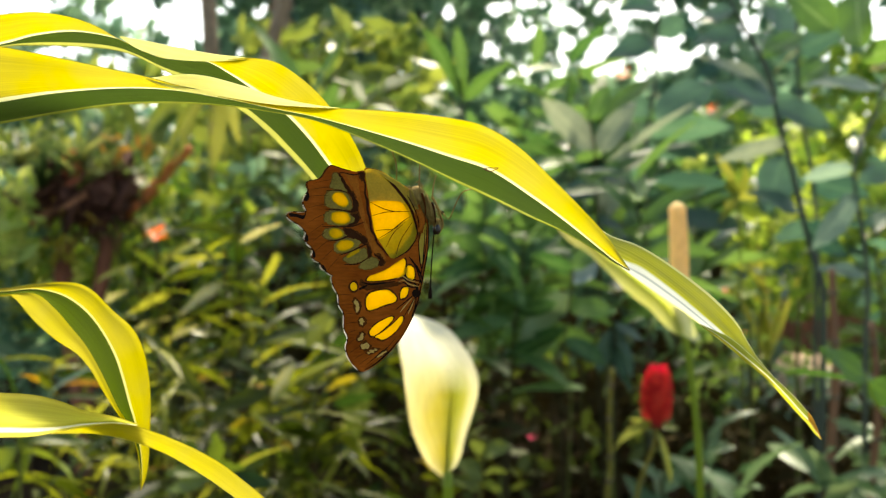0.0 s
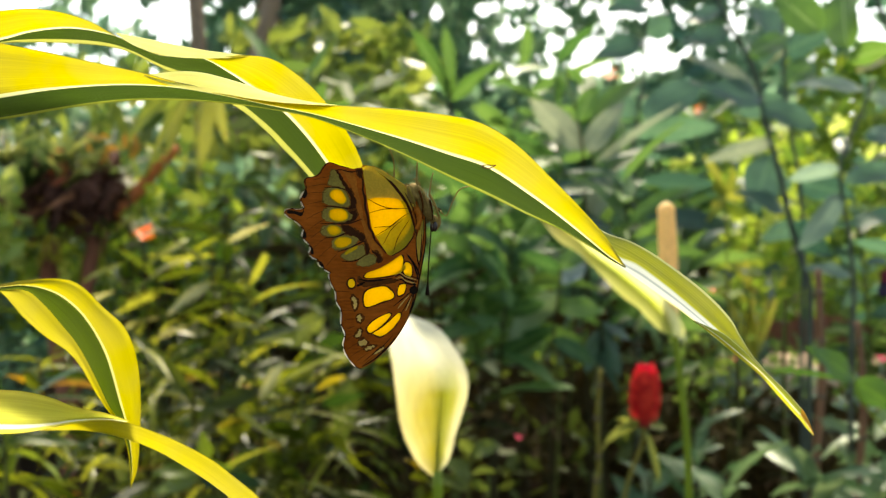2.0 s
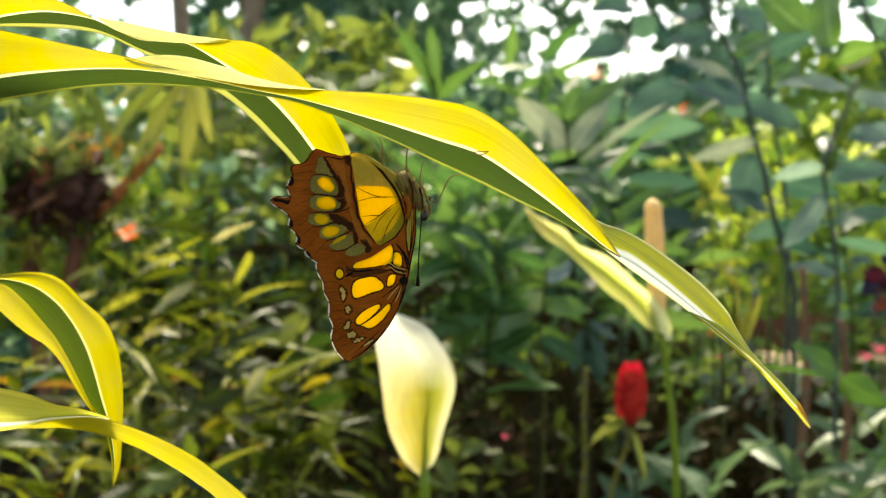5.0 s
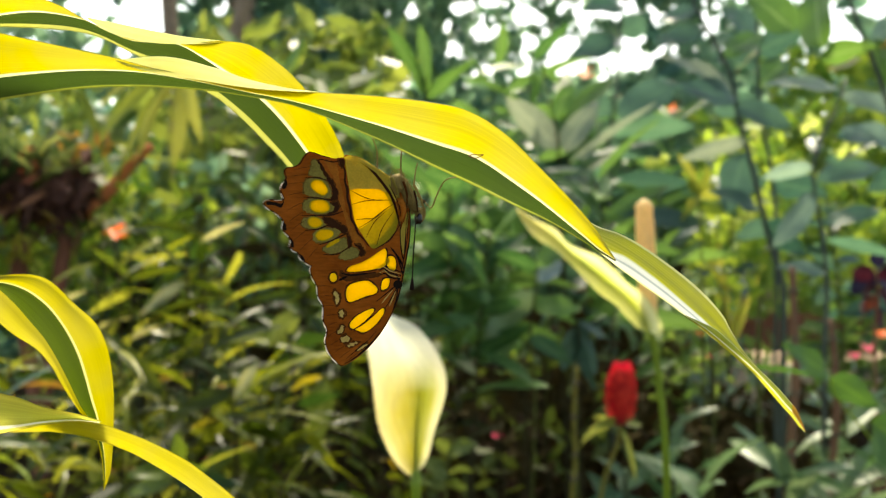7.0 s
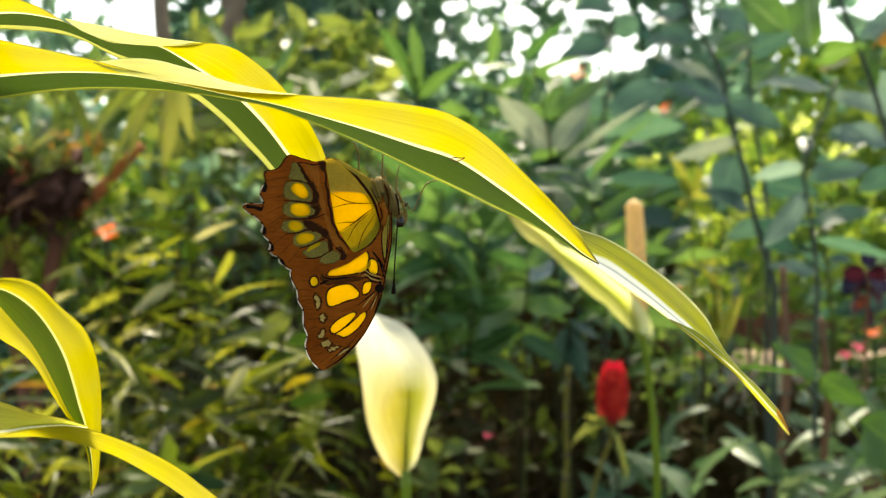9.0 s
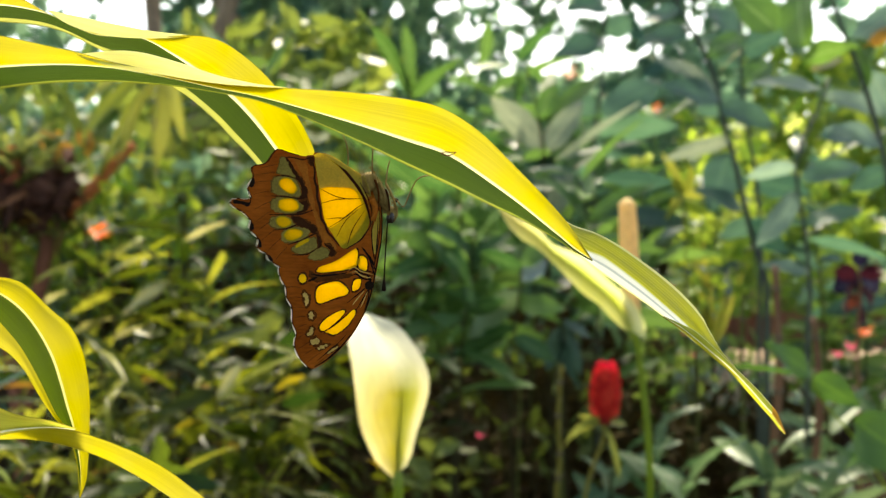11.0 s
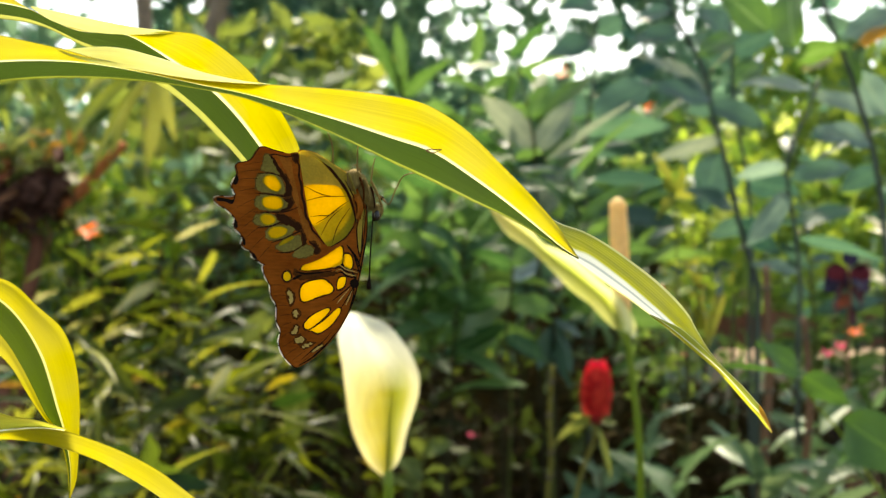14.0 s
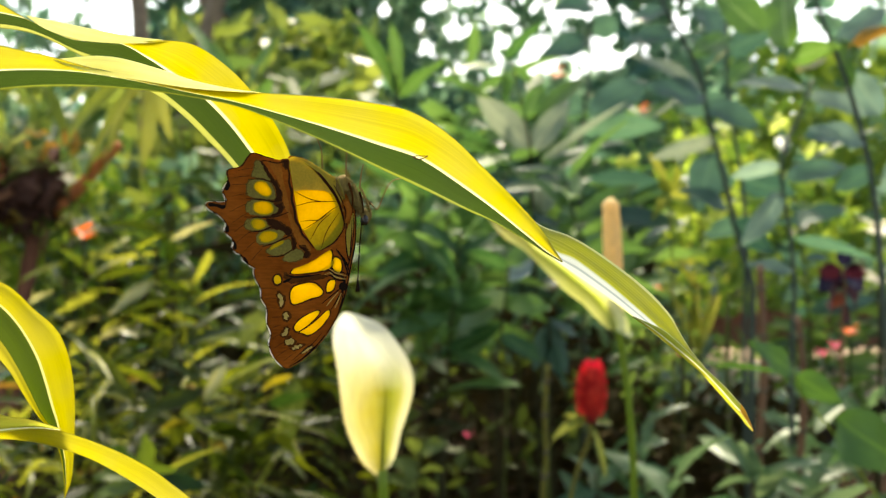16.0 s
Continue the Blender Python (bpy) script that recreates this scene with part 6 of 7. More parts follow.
sprig("ginger_plant", (0.229, 3.320, 0.000), [(0.229, 3.320, -0.030), (0.222, 3.310, 0.404), (0.209, 3.300, 0.808), (0.219, 3.300, 1.084), (0.239, 3.300, 1.281), (0.229, 3.300, 1.419)],
      [([(0.227, 3.271, 1.397), (0.050, 3.212, 1.451)], 0.087, 60, m_ginger), ([(0.232, 3.287, 1.379), (0.406, 3.380, 1.485)], 0.087, 60, m_ginger), ([(0.238, 3.316, 1.301), (0.069, 3.198, 1.240)], 0.083, 60, m_ginger),
       ([(0.238, 3.318, 1.281), (0.374, 3.193, 1.297)], 0.083, 60, m_ginger), ([(0.229, 3.307, 1.202), (0.011, 3.190, 1.088)], 0.087, 65, m_ginger), ([(0.227, 3.270, 1.182), (0.405, 3.369, 1.142)], 0.079, 60, m_ginger),
       ([(0.224, 3.283, 1.124), (0.088, 3.212, 0.972)], 0.083, 65, m_ginger), ([(0.223, 3.329, 1.063), (0.354, 3.369, 0.960)], 0.079, 65, m_ginger), ([(0.216, 3.287, 0.966), (0.134, 3.391, 0.797)], 0.071, 65, m_ginger)],
      None, "dark green ginger plant with drooping leaves", "ginger plants", 0.0060, 0.25, m_stem, category="plant")
sprig("bush", (-0.293, 2.720, 0.000), [(-0.293, 2.720, -0.030), (-0.301, 2.710, 0.310), (-0.313, 2.700, 0.621), (-0.321, 2.700, 0.782), (-0.337, 2.700, 0.943), (-0.361, 2.700, 1.040)],
      [([(-0.311, 2.711, 1.004), (-0.393, 2.609, 0.927)], 0.085, 75, m_olive_pale), ([(-0.235, 2.726, 0.824), (-0.270, 2.726, 0.628)], 0.075, 75, m_olive_leaf), ([(-0.316, 2.728, 0.876), (-0.438, 2.774, 0.771)], 0.042, 60, m_bush),
       ([(-0.315, 2.688, 0.880), (-0.481, 2.647, 0.806)], 0.039, 50, m_bush), ([(-0.243, 2.680, 0.837), (-0.332, 2.595, 0.811)], 0.035, 55, m_gold), ([(-0.318, 2.674, 0.930), (-0.211, 2.632, 0.950)], 0.045, 55, m_bush_green),
       ([(-0.314, 2.706, 0.781), (-0.435, 2.561, 0.712)], 0.045, 60, m_bush), ([(-0.314, 2.711, 0.748), (-0.180, 2.641, 0.791)], 0.042, 50, m_bush_green), ([(-0.320, 2.689, 0.720), (-0.435, 2.756, 0.576)], 0.048, 65, m_bush_green),
       ([(-0.310, 2.699, 0.686), (-0.195, 2.636, 0.587)], 0.048, 60, m_bush)],
      None, "garden bush with drooping olive green leaves", "leafy bushes", 0.0060, 0.25, m_stem, category="plant")
sprig("bush", (-0.427, 2.520, 0.000), [(-0.427, 2.520, -0.030), (-0.437, 2.510, 0.272), (-0.447, 2.500, 0.544), (-0.454, 2.500, 0.664), (-0.454, 2.500, 0.783), (-0.469, 2.500, 0.873)],
      [([(-0.459, 2.512, 0.826), (-0.573, 2.374, 0.776)], 0.045, 60, m_bush), ([(-0.462, 2.529, 0.839), (-0.536, 2.365, 0.919)], 0.036, 50, m_bush), ([(-0.457, 2.515, 0.826), (-0.343, 2.563, 0.880)], 0.039, 50, m_bush),
       ([(-0.449, 2.471, 0.818), (-0.547, 2.549, 0.653)], 0.051, 70, m_bush), ([(-0.450, 2.492, 0.799), (-0.394, 2.499, 0.903)], 0.036, 60, m_gleam), ([(-0.449, 2.471, 0.759), (-0.544, 2.371, 0.748)], 0.039, 50, m_gold),
       ([(-0.448, 2.481, 0.742), (-0.347, 2.589, 0.676)], 0.042, 55, m_bush), ([(-0.445, 2.482, 0.668), (-0.583, 2.541, 0.579)], 0.051, 60, m_bush_green), ([(-0.453, 2.526, 0.658), (-0.346, 2.586, 0.553)], 0.048, 60, m_bush_green)],
      None, "garden bush with broad yellowish arching leaves", "leafy bushes", 0.0060, 0.25, m_stem, category="plant")
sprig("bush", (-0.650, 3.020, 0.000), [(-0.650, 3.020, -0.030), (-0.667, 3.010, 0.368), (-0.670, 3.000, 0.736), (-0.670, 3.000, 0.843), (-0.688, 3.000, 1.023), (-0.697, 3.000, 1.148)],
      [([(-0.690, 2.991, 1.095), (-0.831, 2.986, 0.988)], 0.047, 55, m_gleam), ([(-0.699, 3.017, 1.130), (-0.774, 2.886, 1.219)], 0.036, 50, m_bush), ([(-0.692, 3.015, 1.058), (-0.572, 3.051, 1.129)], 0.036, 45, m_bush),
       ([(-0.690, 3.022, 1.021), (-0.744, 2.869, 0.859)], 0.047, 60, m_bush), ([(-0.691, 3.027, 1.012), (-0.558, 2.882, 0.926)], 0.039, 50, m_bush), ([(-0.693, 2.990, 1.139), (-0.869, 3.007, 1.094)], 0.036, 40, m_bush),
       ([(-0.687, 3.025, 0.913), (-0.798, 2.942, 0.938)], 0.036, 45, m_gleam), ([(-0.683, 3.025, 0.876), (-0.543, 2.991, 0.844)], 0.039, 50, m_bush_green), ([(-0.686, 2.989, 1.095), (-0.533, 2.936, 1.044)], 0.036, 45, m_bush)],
      None, "garden bush with narrow arching leaves and painted highlights", "leafy bushes", 0.0060, 0.25, m_stem, category="plant")
sprig("low_plant", (-0.493, 2.120, 0.000), [(-0.493, 2.120, -0.030), (-0.516, 2.110, 0.312), (-0.513, 2.100, 0.624), (-0.517, 2.100, 0.699), (-0.519, 2.100, 0.750)],
      [([(-0.511, 2.075, 0.730), (-0.458, 1.996, 0.808)], 0.050, 70, m_bush_green), ([(-0.520, 2.111, 0.716), (-0.597, 2.199, 0.741)], 0.045, 65, m_bush_green), ([(-0.512, 2.080, 0.717), (-0.570, 1.972, 0.718)], 0.043, 50, m_bush_green),
       ([(-0.522, 2.129, 0.699), (-0.429, 2.088, 0.715)], 0.050, 50, m_bush_green), ([(-0.513, 2.094, 0.688), (-0.366, 2.017, 0.683)], 0.045, 50, m_bush_green), ([(-0.516, 2.106, 0.685), (-0.650, 2.158, 0.634)], 0.045, 50, m_bush_green)],
      None, "low plant with olive green rounded leaves", "low plants", 0.0050, 0.40, m_stem_green, category="plant")
sprig("low_plant", (-0.875, 2.020, 0.000), [(-0.875, 2.020, -0.030), (-0.887, 2.010, 0.350), (-0.895, 2.000, 0.699), (-0.899, 2.000, 0.795), (-0.901, 2.000, 0.890)],
      [([(-0.897, 1.995, 0.867), (-0.878, 1.873, 1.022)], 0.024, 40, m_bush_green), ([(-0.910, 2.025, 0.814), (-0.708, 1.868, 0.967)], 0.024, 40, m_low), ([(-0.898, 2.000, 0.843), (-0.879, 2.061, 0.659)], 0.060, 70, m_bush_green),
       ([(-0.886, 1.978, 0.799), (-0.759, 2.036, 0.763)], 0.031, 40, m_bush_green), ([(-0.908, 2.027, 0.777), (-0.990, 2.011, 0.684)], 0.048, 60, m_bush_green), ([(-0.904, 2.017, 0.816), (-0.951, 1.886, 0.976)], 0.029, 45, m_bush_green),
       ([(-0.894, 1.996, 0.772), (-0.696, 1.896, 0.737)], 0.031, 40, m_bush_green)],
      None, "low plant with long arching strap leaves", "low plants", 0.0060, 0.60, m_stem_green, category="plant")
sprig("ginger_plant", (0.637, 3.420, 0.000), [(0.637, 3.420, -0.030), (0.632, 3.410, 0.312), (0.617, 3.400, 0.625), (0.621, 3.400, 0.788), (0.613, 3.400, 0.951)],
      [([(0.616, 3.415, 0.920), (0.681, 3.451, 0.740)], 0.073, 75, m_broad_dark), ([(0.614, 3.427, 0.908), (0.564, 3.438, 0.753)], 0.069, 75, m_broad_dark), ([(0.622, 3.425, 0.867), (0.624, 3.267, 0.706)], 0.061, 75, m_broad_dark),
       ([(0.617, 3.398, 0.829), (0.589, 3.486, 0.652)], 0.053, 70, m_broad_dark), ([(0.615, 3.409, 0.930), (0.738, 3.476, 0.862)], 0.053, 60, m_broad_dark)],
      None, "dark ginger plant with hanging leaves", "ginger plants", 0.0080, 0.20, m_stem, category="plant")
sprig("low_plant", (0.112, 2.320, 0.000), [(0.112, 2.320, -0.030), (0.087, 2.310, 0.311), (0.092, 2.300, 0.621), (0.099, 2.300, 0.703)],
      [([(0.099, 2.298, 0.704), (0.148, 2.219, 0.727)], 0.047, 65, m_olive_leaf), ([(0.099, 2.303, 0.696), (0.065, 2.298, 0.742)], 0.036, 60, m_olive_leaf), ([(0.094, 2.271, 0.655), (0.033, 2.212, 0.694)], 0.047, 70, m_olive_leaf),
       ([(0.098, 2.287, 0.658), (0.147, 2.380, 0.632)], 0.027, 50, m_olive_leaf), ([(0.093, 2.316, 0.617), (0.029, 2.198, 0.650)], 0.041, 65, m_olive_leaf), ([(0.097, 2.318, 0.617), (0.153, 2.193, 0.631)], 0.033, 60, m_olive_leaf)],
      None, "low plant with rounded olive green leaves", "low plants", 0.0050, 0.40, m_stem_green, category="plant")
sprig("palm_seedling", (1.309, 4.120, 0.000), [(1.309, 4.120, -0.030), (1.304, 4.110, 0.548), (1.289, 4.100, 1.096), (1.284, 4.100, 1.245), (1.279, 4.100, 1.418)],
      [([(1.284, 4.115, 1.431), (1.224, 4.151, 1.626)], 0.049, 60, m_palm), ([(1.287, 4.127, 1.432), (1.427, 4.138, 1.425)], 0.059, 65, m_palm), ([(1.287, 4.125, 1.444), (1.300, 3.967, 1.540)], 0.054, 65, m_palm),
       ([(1.278, 4.098, 1.418), (1.217, 4.186, 1.316)], 0.064, 70, m_palm), ([(1.287, 4.109, 1.418), (1.298, 4.176, 1.276)], 0.069, 75, m_sunlit), ([(1.277, 4.077, 1.429), (1.213, 4.073, 1.495)], 0.054, 65, m_palm),
       ([(1.279, 4.085, 1.380), (1.406, 4.091, 1.314)], 0.049, 60, m_sunlit), ([(1.285, 4.104, 1.368), (1.294, 3.963, 1.255)], 0.044, 60, m_sunlit_dim)],
      None, "young palm with sunlit yellow-green leaves", "", 0.0060, 0.30, m_stem_green, category="plant")


def cane_stem(pts, r, m):
    """A bare upright cane with thickened nodes."""
    cane = thing("cane", pts[0], "bare upright reddish brown cane" if m == m_stem_red else "bare upright tan cane" if m == m_stem_tan else "bare upright olive green cane", "stem", "bare canes")
    bm = bmesh.new()
    tube(bm, [Vector(p) - Vector(pts[0]) for p in pts], r * 1.15, r * 0.8, 26, 9, lambda f: 1 + 0.12 * max(0, math.sin(f * 44)) ** 6)
    part("stem", bm, m, cane)
    at = spline([Vector(p) - Vector(pts[0]) for p in pts], 12)
    for k in range(2, 12, 2):
        bm = bmesh.new()
        tube(bm, [at[k] - np.array((0, 0, 0.006)), at[k], at[k] + np.array((0, 0, 0.006))], r * 1.1, r * 1.1, 5, 9, lambda f: 1 + 0.15 * math.sin(math.pi * f))
        part("node", bm, m_stem_node, cane)


cane_stem([(1.117, 2.750, -0.030), (1.117, 2.750, 0.418), (1.128, 2.750, 0.620), (1.142, 2.750, 0.821), (1.137, 2.750, 0.989), (1.131, 2.750, 1.141)], 0.0125, m_stem_red)
cane_stem([(1.305, 2.900, -0.030), (1.305, 2.900, 0.373), (1.317, 2.900, 0.515), (1.332, 2.900, 0.657), (1.328, 2.900, 0.835), (1.314, 2.900, 0.977)], 0.0115, m_stem_red)
cane_stem([(1.237, 3.300, -0.030), (1.237, 3.300, 0.264), (1.242, 3.300, 0.546), (1.236, 3.300, 0.788), (1.243, 3.300, 1.029)], 0.009, m_stem_green)
cane_stem([(0.455, 2.620, -0.030), (0.455, 2.620, 0.474), (0.464, 2.620, 0.599), (0.461, 2.620, 0.741), (0.471, 2.620, 0.867)], 0.0065, m_stem_tan)
cane_stem([(0.559, 3.100, -0.030), (0.559, 3.100, 0.334), (0.550, 3.100, 0.558), (0.552, 3.100, 0.707), (0.541, 3.100, 0.819)], 0.007, m_stem_green)
cane_stem([(0.655, 3.200, -0.030), (0.655, 3.200, 0.304), (0.675, 3.200, 0.400), (0.700, 3.200, 0.496)], 0.006, m_stem_green)
cane_stem([(0.474, 3.600, -0.030), (0.474, 3.600, 0.198), (0.487, 3.600, 0.630), (0.478, 3.600, 0.846)], 0.006, m_stem_green)
cane_stem([(1.231, 3.800, -0.030), (1.231, 3.800, 0.126), (1.242, 3.800, 0.588), (1.231, 3.800, 0.912)], 0.008, m_stem_green)
sprig("maroon_plant", (1.728, 3.420, 0.000), [(1.728, 3.420, -0.030), (1.723, 3.410, 0.427), (1.708, 3.400, 0.854), (1.717, 3.400, 1.021), (1.713, 3.400, 1.126)],
      [([(1.716, 3.415, 1.104), (1.651, 3.451, 1.019)], 0.081, 75, m_navy_leaf), ([(1.733, 3.427, 1.108), (1.826, 3.438, 1.019)], 0.089, 75, m_navy_leaf), ([(1.717, 3.425, 1.062), (1.569, 3.267, 0.938)], 0.085, 75, m_maroon),
       ([(1.712, 3.398, 1.063), (1.752, 3.486, 0.877)], 0.093, 80, m_maroon), ([(1.726, 3.409, 1.052), (1.831, 3.476, 0.931)], 0.085, 75, m_maroon), ([(1.701, 3.377, 1.122), (1.717, 3.373, 1.209)], 0.061, 70, m_navy_leaf),
       ([(1.710, 3.385, 1.022), (1.661, 3.391, 0.964)], 0.053, 60, m_rust_leaf), ([(1.724, 3.404, 1.084), (1.754, 3.263, 1.112)], 0.061, 60, m_maroon), ([(1.696, 3.383, 1.085), (1.567, 3.327, 1.107)], 0.065, 60, m_maroon)],
      None, "dark maroon and navy leafed foliage plant", "", 0.0090, 0.40, m_stem_red, category="plant")
sprig("bush", (-0.851, 3.070, 0.000), [(-0.851, 3.070, -0.030), (-0.856, 3.060, 0.419), (-0.871, 3.050, 0.837), (-0.878, 3.050, 1.056), (-0.882, 3.050, 1.202)],
      [([(-1.106, 3.065, 1.019), (-1.038, 3.101, 1.061)], 0.031, 40, m_gleam), ([(-1.129, 3.077, 1.092), (-1.011, 3.088, 1.147)], 0.029, 40, m_slim), ([(-0.959, 3.075, 1.051), (-0.784, 2.917, 1.184)], 0.029, 45, m_gleam),
       ([(-0.914, 3.048, 1.144), (-0.791, 3.136, 1.239)], 0.026, 45, m_slim), ([(-1.013, 3.059, 0.924), (-0.904, 3.126, 0.978)], 0.033, 40, m_gleam), ([(-0.875, 3.027, 0.909), (-0.780, 3.023, 0.958)], 0.029, 40, m_gleam),
       ([(-0.660, 3.035, 1.216), (-0.516, 3.041, 1.274)], 0.026, 40, m_gleam), ([(-0.770, 3.054, 1.271), (-0.595, 2.913, 1.320)], 0.026, 40, m_slim), ([(-0.968, 3.033, 1.202), (-0.861, 2.977, 1.273)], 0.026, 40, m_gleam),
       ([(-0.886, 3.075, 1.128), (-0.710, 3.094, 1.183)], 0.033, 40, m_slim), ([(-0.869, 3.030, 1.057), (-1.008, 3.101, 0.979)], 0.033, 45, m_slim)],
      None, "garden bush with slender arching leaves and painted highlights", "leafy bushes", 0.0050, 0.50, m_stem, category="plant")
sprig("strap_plant", (1.7892, 5.2000, 0.5818), [(1.7955, 5.2000, 0.0848), (1.7924, 5.2000, 0.3955), (1.7892, 5.2000, 0.5818)],
      [([(1.7892, 5.2000, 0.5818), (1.6805, 5.2000, 1.3274)], 0.06), ([(1.7955, 5.2000, 0.5818), (1.9912, 5.2000, 1.2342)], 0.06), ([(1.7830, 5.2000, 0.5818), (1.5718, 5.2000, 1.1099)], 0.05), ([(1.7955, 5.2000, 0.5818), (1.8980, 5.2000, 1.3895)], 0.06), ([(1.7892, 5.2000, 0.5818), (1.7427, 5.2000, 1.2342)], 0.05)],
      m_palm, "plant with tall yellow-green strap leaves", "", 0.02, 0.15)
sprig("upright_plant", (0.0778, 4.2000, -0.2025), [(0.1154, 4.2000, 0.0986), (0.1029, 4.2000, 1.0520), (0.0853, 4.2000, 1.8047), (0.0778, 4.2000, 1.9552)],
      [([(0.0853, 4.2000, 1.8674), (-0.0803, 4.2000, 2.1810)], 0.09), ([(0.0853, 4.2000, 1.8799), (0.0703, 4.2000, 2.1935)], 0.09), ([(0.0803, 4.2000, 1.8548), (0.2910, 4.2000, 2.0305)], 0.08), ([(0.0853, 4.2000, 1.8047), (-0.1104, 4.2000, 1.8799)], 0.07), ([(0.0903, 4.2000, 1.6541), (0.2910, 4.2000, 1.7294)], 0.08), ([(0.0903, 4.2000, 1.5538), (-0.0853, 4.2000, 1.6290)], 0.08)],
      m_broad_light, "upright plant with bright green pointed leaves", "", 0.009, 0.1)
sprig("upright_plant", (-0.5888, 4.4000, -0.2693), [(-0.5625, 4.4000, -0.0065), (-0.5888, 4.4000, 1.0449), (-0.6203, 4.4000, 1.7809), (-0.6413, 4.4000, 1.9123)],
      [([(-0.6361, 4.4000, 1.8860), (-0.8832, 4.4000, 2.2645)], 0.11), ([(-0.6282, 4.4000, 1.8597), (-0.4836, 4.4000, 2.2014)], 0.06), ([(-0.6203, 4.4000, 1.7546), (-0.3785, 4.4000, 1.8860)], 0.09), ([(-0.6282, 4.4000, 1.8072), (-0.8779, 4.4000, 1.8597)], 0.09), ([(-0.6098, 4.4000, 1.6757), (-0.5099, 4.4000, 1.9649)], 0.13)],
      m_broad_light, "upright plant with a long bright green blade leaf", "", 0.009, 0.15)
sprig("hanging_frond", (-1.1918, 5.0000, 2.1588), [],
      [([(-1.1918, 5.0000, 2.1289), (-1.5280, 4.9000, 1.5600)], 0.09), ([(-1.2067, 5.0000, 2.0990), (-1.3735, 4.8000, 1.6330)], 0.1), ([(-1.1918, 5.0000, 2.0990), (-1.2731, 4.8000, 1.5613)], 0.1), ([(-1.1708, 5.0000, 2.0990), (-1.1679, 4.9000, 1.6127)], 0.09), ([(-1.2366, 5.0000, 2.1588), (-1.5924, 4.9000, 1.7298)], 0.08), ([(-1.1619, 5.0000, 2.1289), (-1.0655, 4.9000, 1.7591)], 0.07), ([(-1.2664, 5.0000, 2.1886), (-1.5631, 4.9000, 1.9347)], 0.07), ([(-1.1470, 5.0000, 2.1588), (-0.9191, 4.9000, 2.0225)], 0.07)],
      m_palm, "drooping yellow-green fronds on a tree trunk", "", 0.02, 0.25, category="fern")
bm = bmesh.new()
tube(bm, [(-1.6731, 7.2000, -0.1720), (-1.6946, 7.2000, 0.9462), (-1.7161, 7.2000, 2.0215), (-1.7720, 7.2000, 2.8387), (-1.8022, 7.2000, 3.3548), (-1.8237, 7.2000, 4.3871)], 0.07, 0.05, 20, 10)
for v in bm.verts:
    v.co += v.co.normalized() * 0.01 * noise.noise(v.co * 8)
tagged(part("tree_trunk", bm, m_bark), "slim brown tree trunk", "tree")
bm = bmesh.new()
tube(bm, [(-1.38, 6.6, -0.1), (-1.4, 6.6, 0.8), (-1.41, 6.6, 1.7), (-1.3, 6.6, 2.25), (-1.05, 6.6, 3.2), (-0.95, 6.6, 3.9)], 0.055, 0.045, 24, 10)
for v in bm.verts:
    v.co += v.co.normalized() * 0.012 * noise.noise(v.co * 9)
tagged(part("tree_trunk", bm, m_bark), "slim leaning brown tree trunk behind drooping fronds", "tree")
bm = bmesh.new()
tube(bm, [(-1.3563, 8.6000, -0.1306), (-1.3820, 8.6000, 0.8969), (-1.4179, 8.6000, 2.4381), (-1.4693, 8.6000, 3.3115), (-1.5104, 8.6000, 4.4931)], 0.15, 0.11, 20, 10)
tagged(part("tree_trunk", bm, m_bark), "thick brown tree trunk", "tree")

# dead trunk that carries a root ball with bromeliads
epi = thing("epiphyte_stump", (-1.8937, 5.0000, -0.0515), "forked dead trunk with a dark root ball and bromeliads", "plant")
e0 = Vector((-1.8937, 5.0000, -0.0515))
bm = bmesh.new()
blob(bm, Vector((-1.8698, 5.0000, 1.4718)) - e0, (0.18, 0.15, 0.11), 56, 40, 0.9)
blob(bm, Vector((-2.0484, 5.0500, 1.5590)) - e0, (0.1, 0.1, 0.09), 36, 24, 1.2)
blob(bm, Vector((-1.7016, 4.9800, 1.5302)) - e0, (0.08, 0.1, 0.12), 36, 24, 1.2)
for v in bm.verts:
    v.co += Vector((noise.noise(v.co * 30), noise.noise(v.co * 30 + Vector((3, 1, 0))), noise.noise(v.co * 30 + Vector((0, 8, 2))))) * 0.035
ball = part("root_ball", bm, m_root, epi, "dark shaggy root ball")
bm = bmesh.new()
for k in range(210):
    a = Vector((rng.gauss(0, 1.1), rng.gauss(0, 0.6), rng.gauss(0, 0.7))).normalized()
    c = Vector((-1.8787, 5.0000, 1.4658)) - e0 + Vector((a.x * 0.18, a.y * 0.14, a.z * 0.12))
    tube(bm, [c, c + a * 0.05 + Vector((0, 0, -0.02)), c + a * 0.08 + Vector((rng.uniform(-0.06, 0.06), 0, rng.uniform(-0.12, 0.05)))], 0.01, 0.003, 5, 4)
tagged(part("root_fibre", bm, m_root, ball, "hanging root fibres"), kind="stuff")
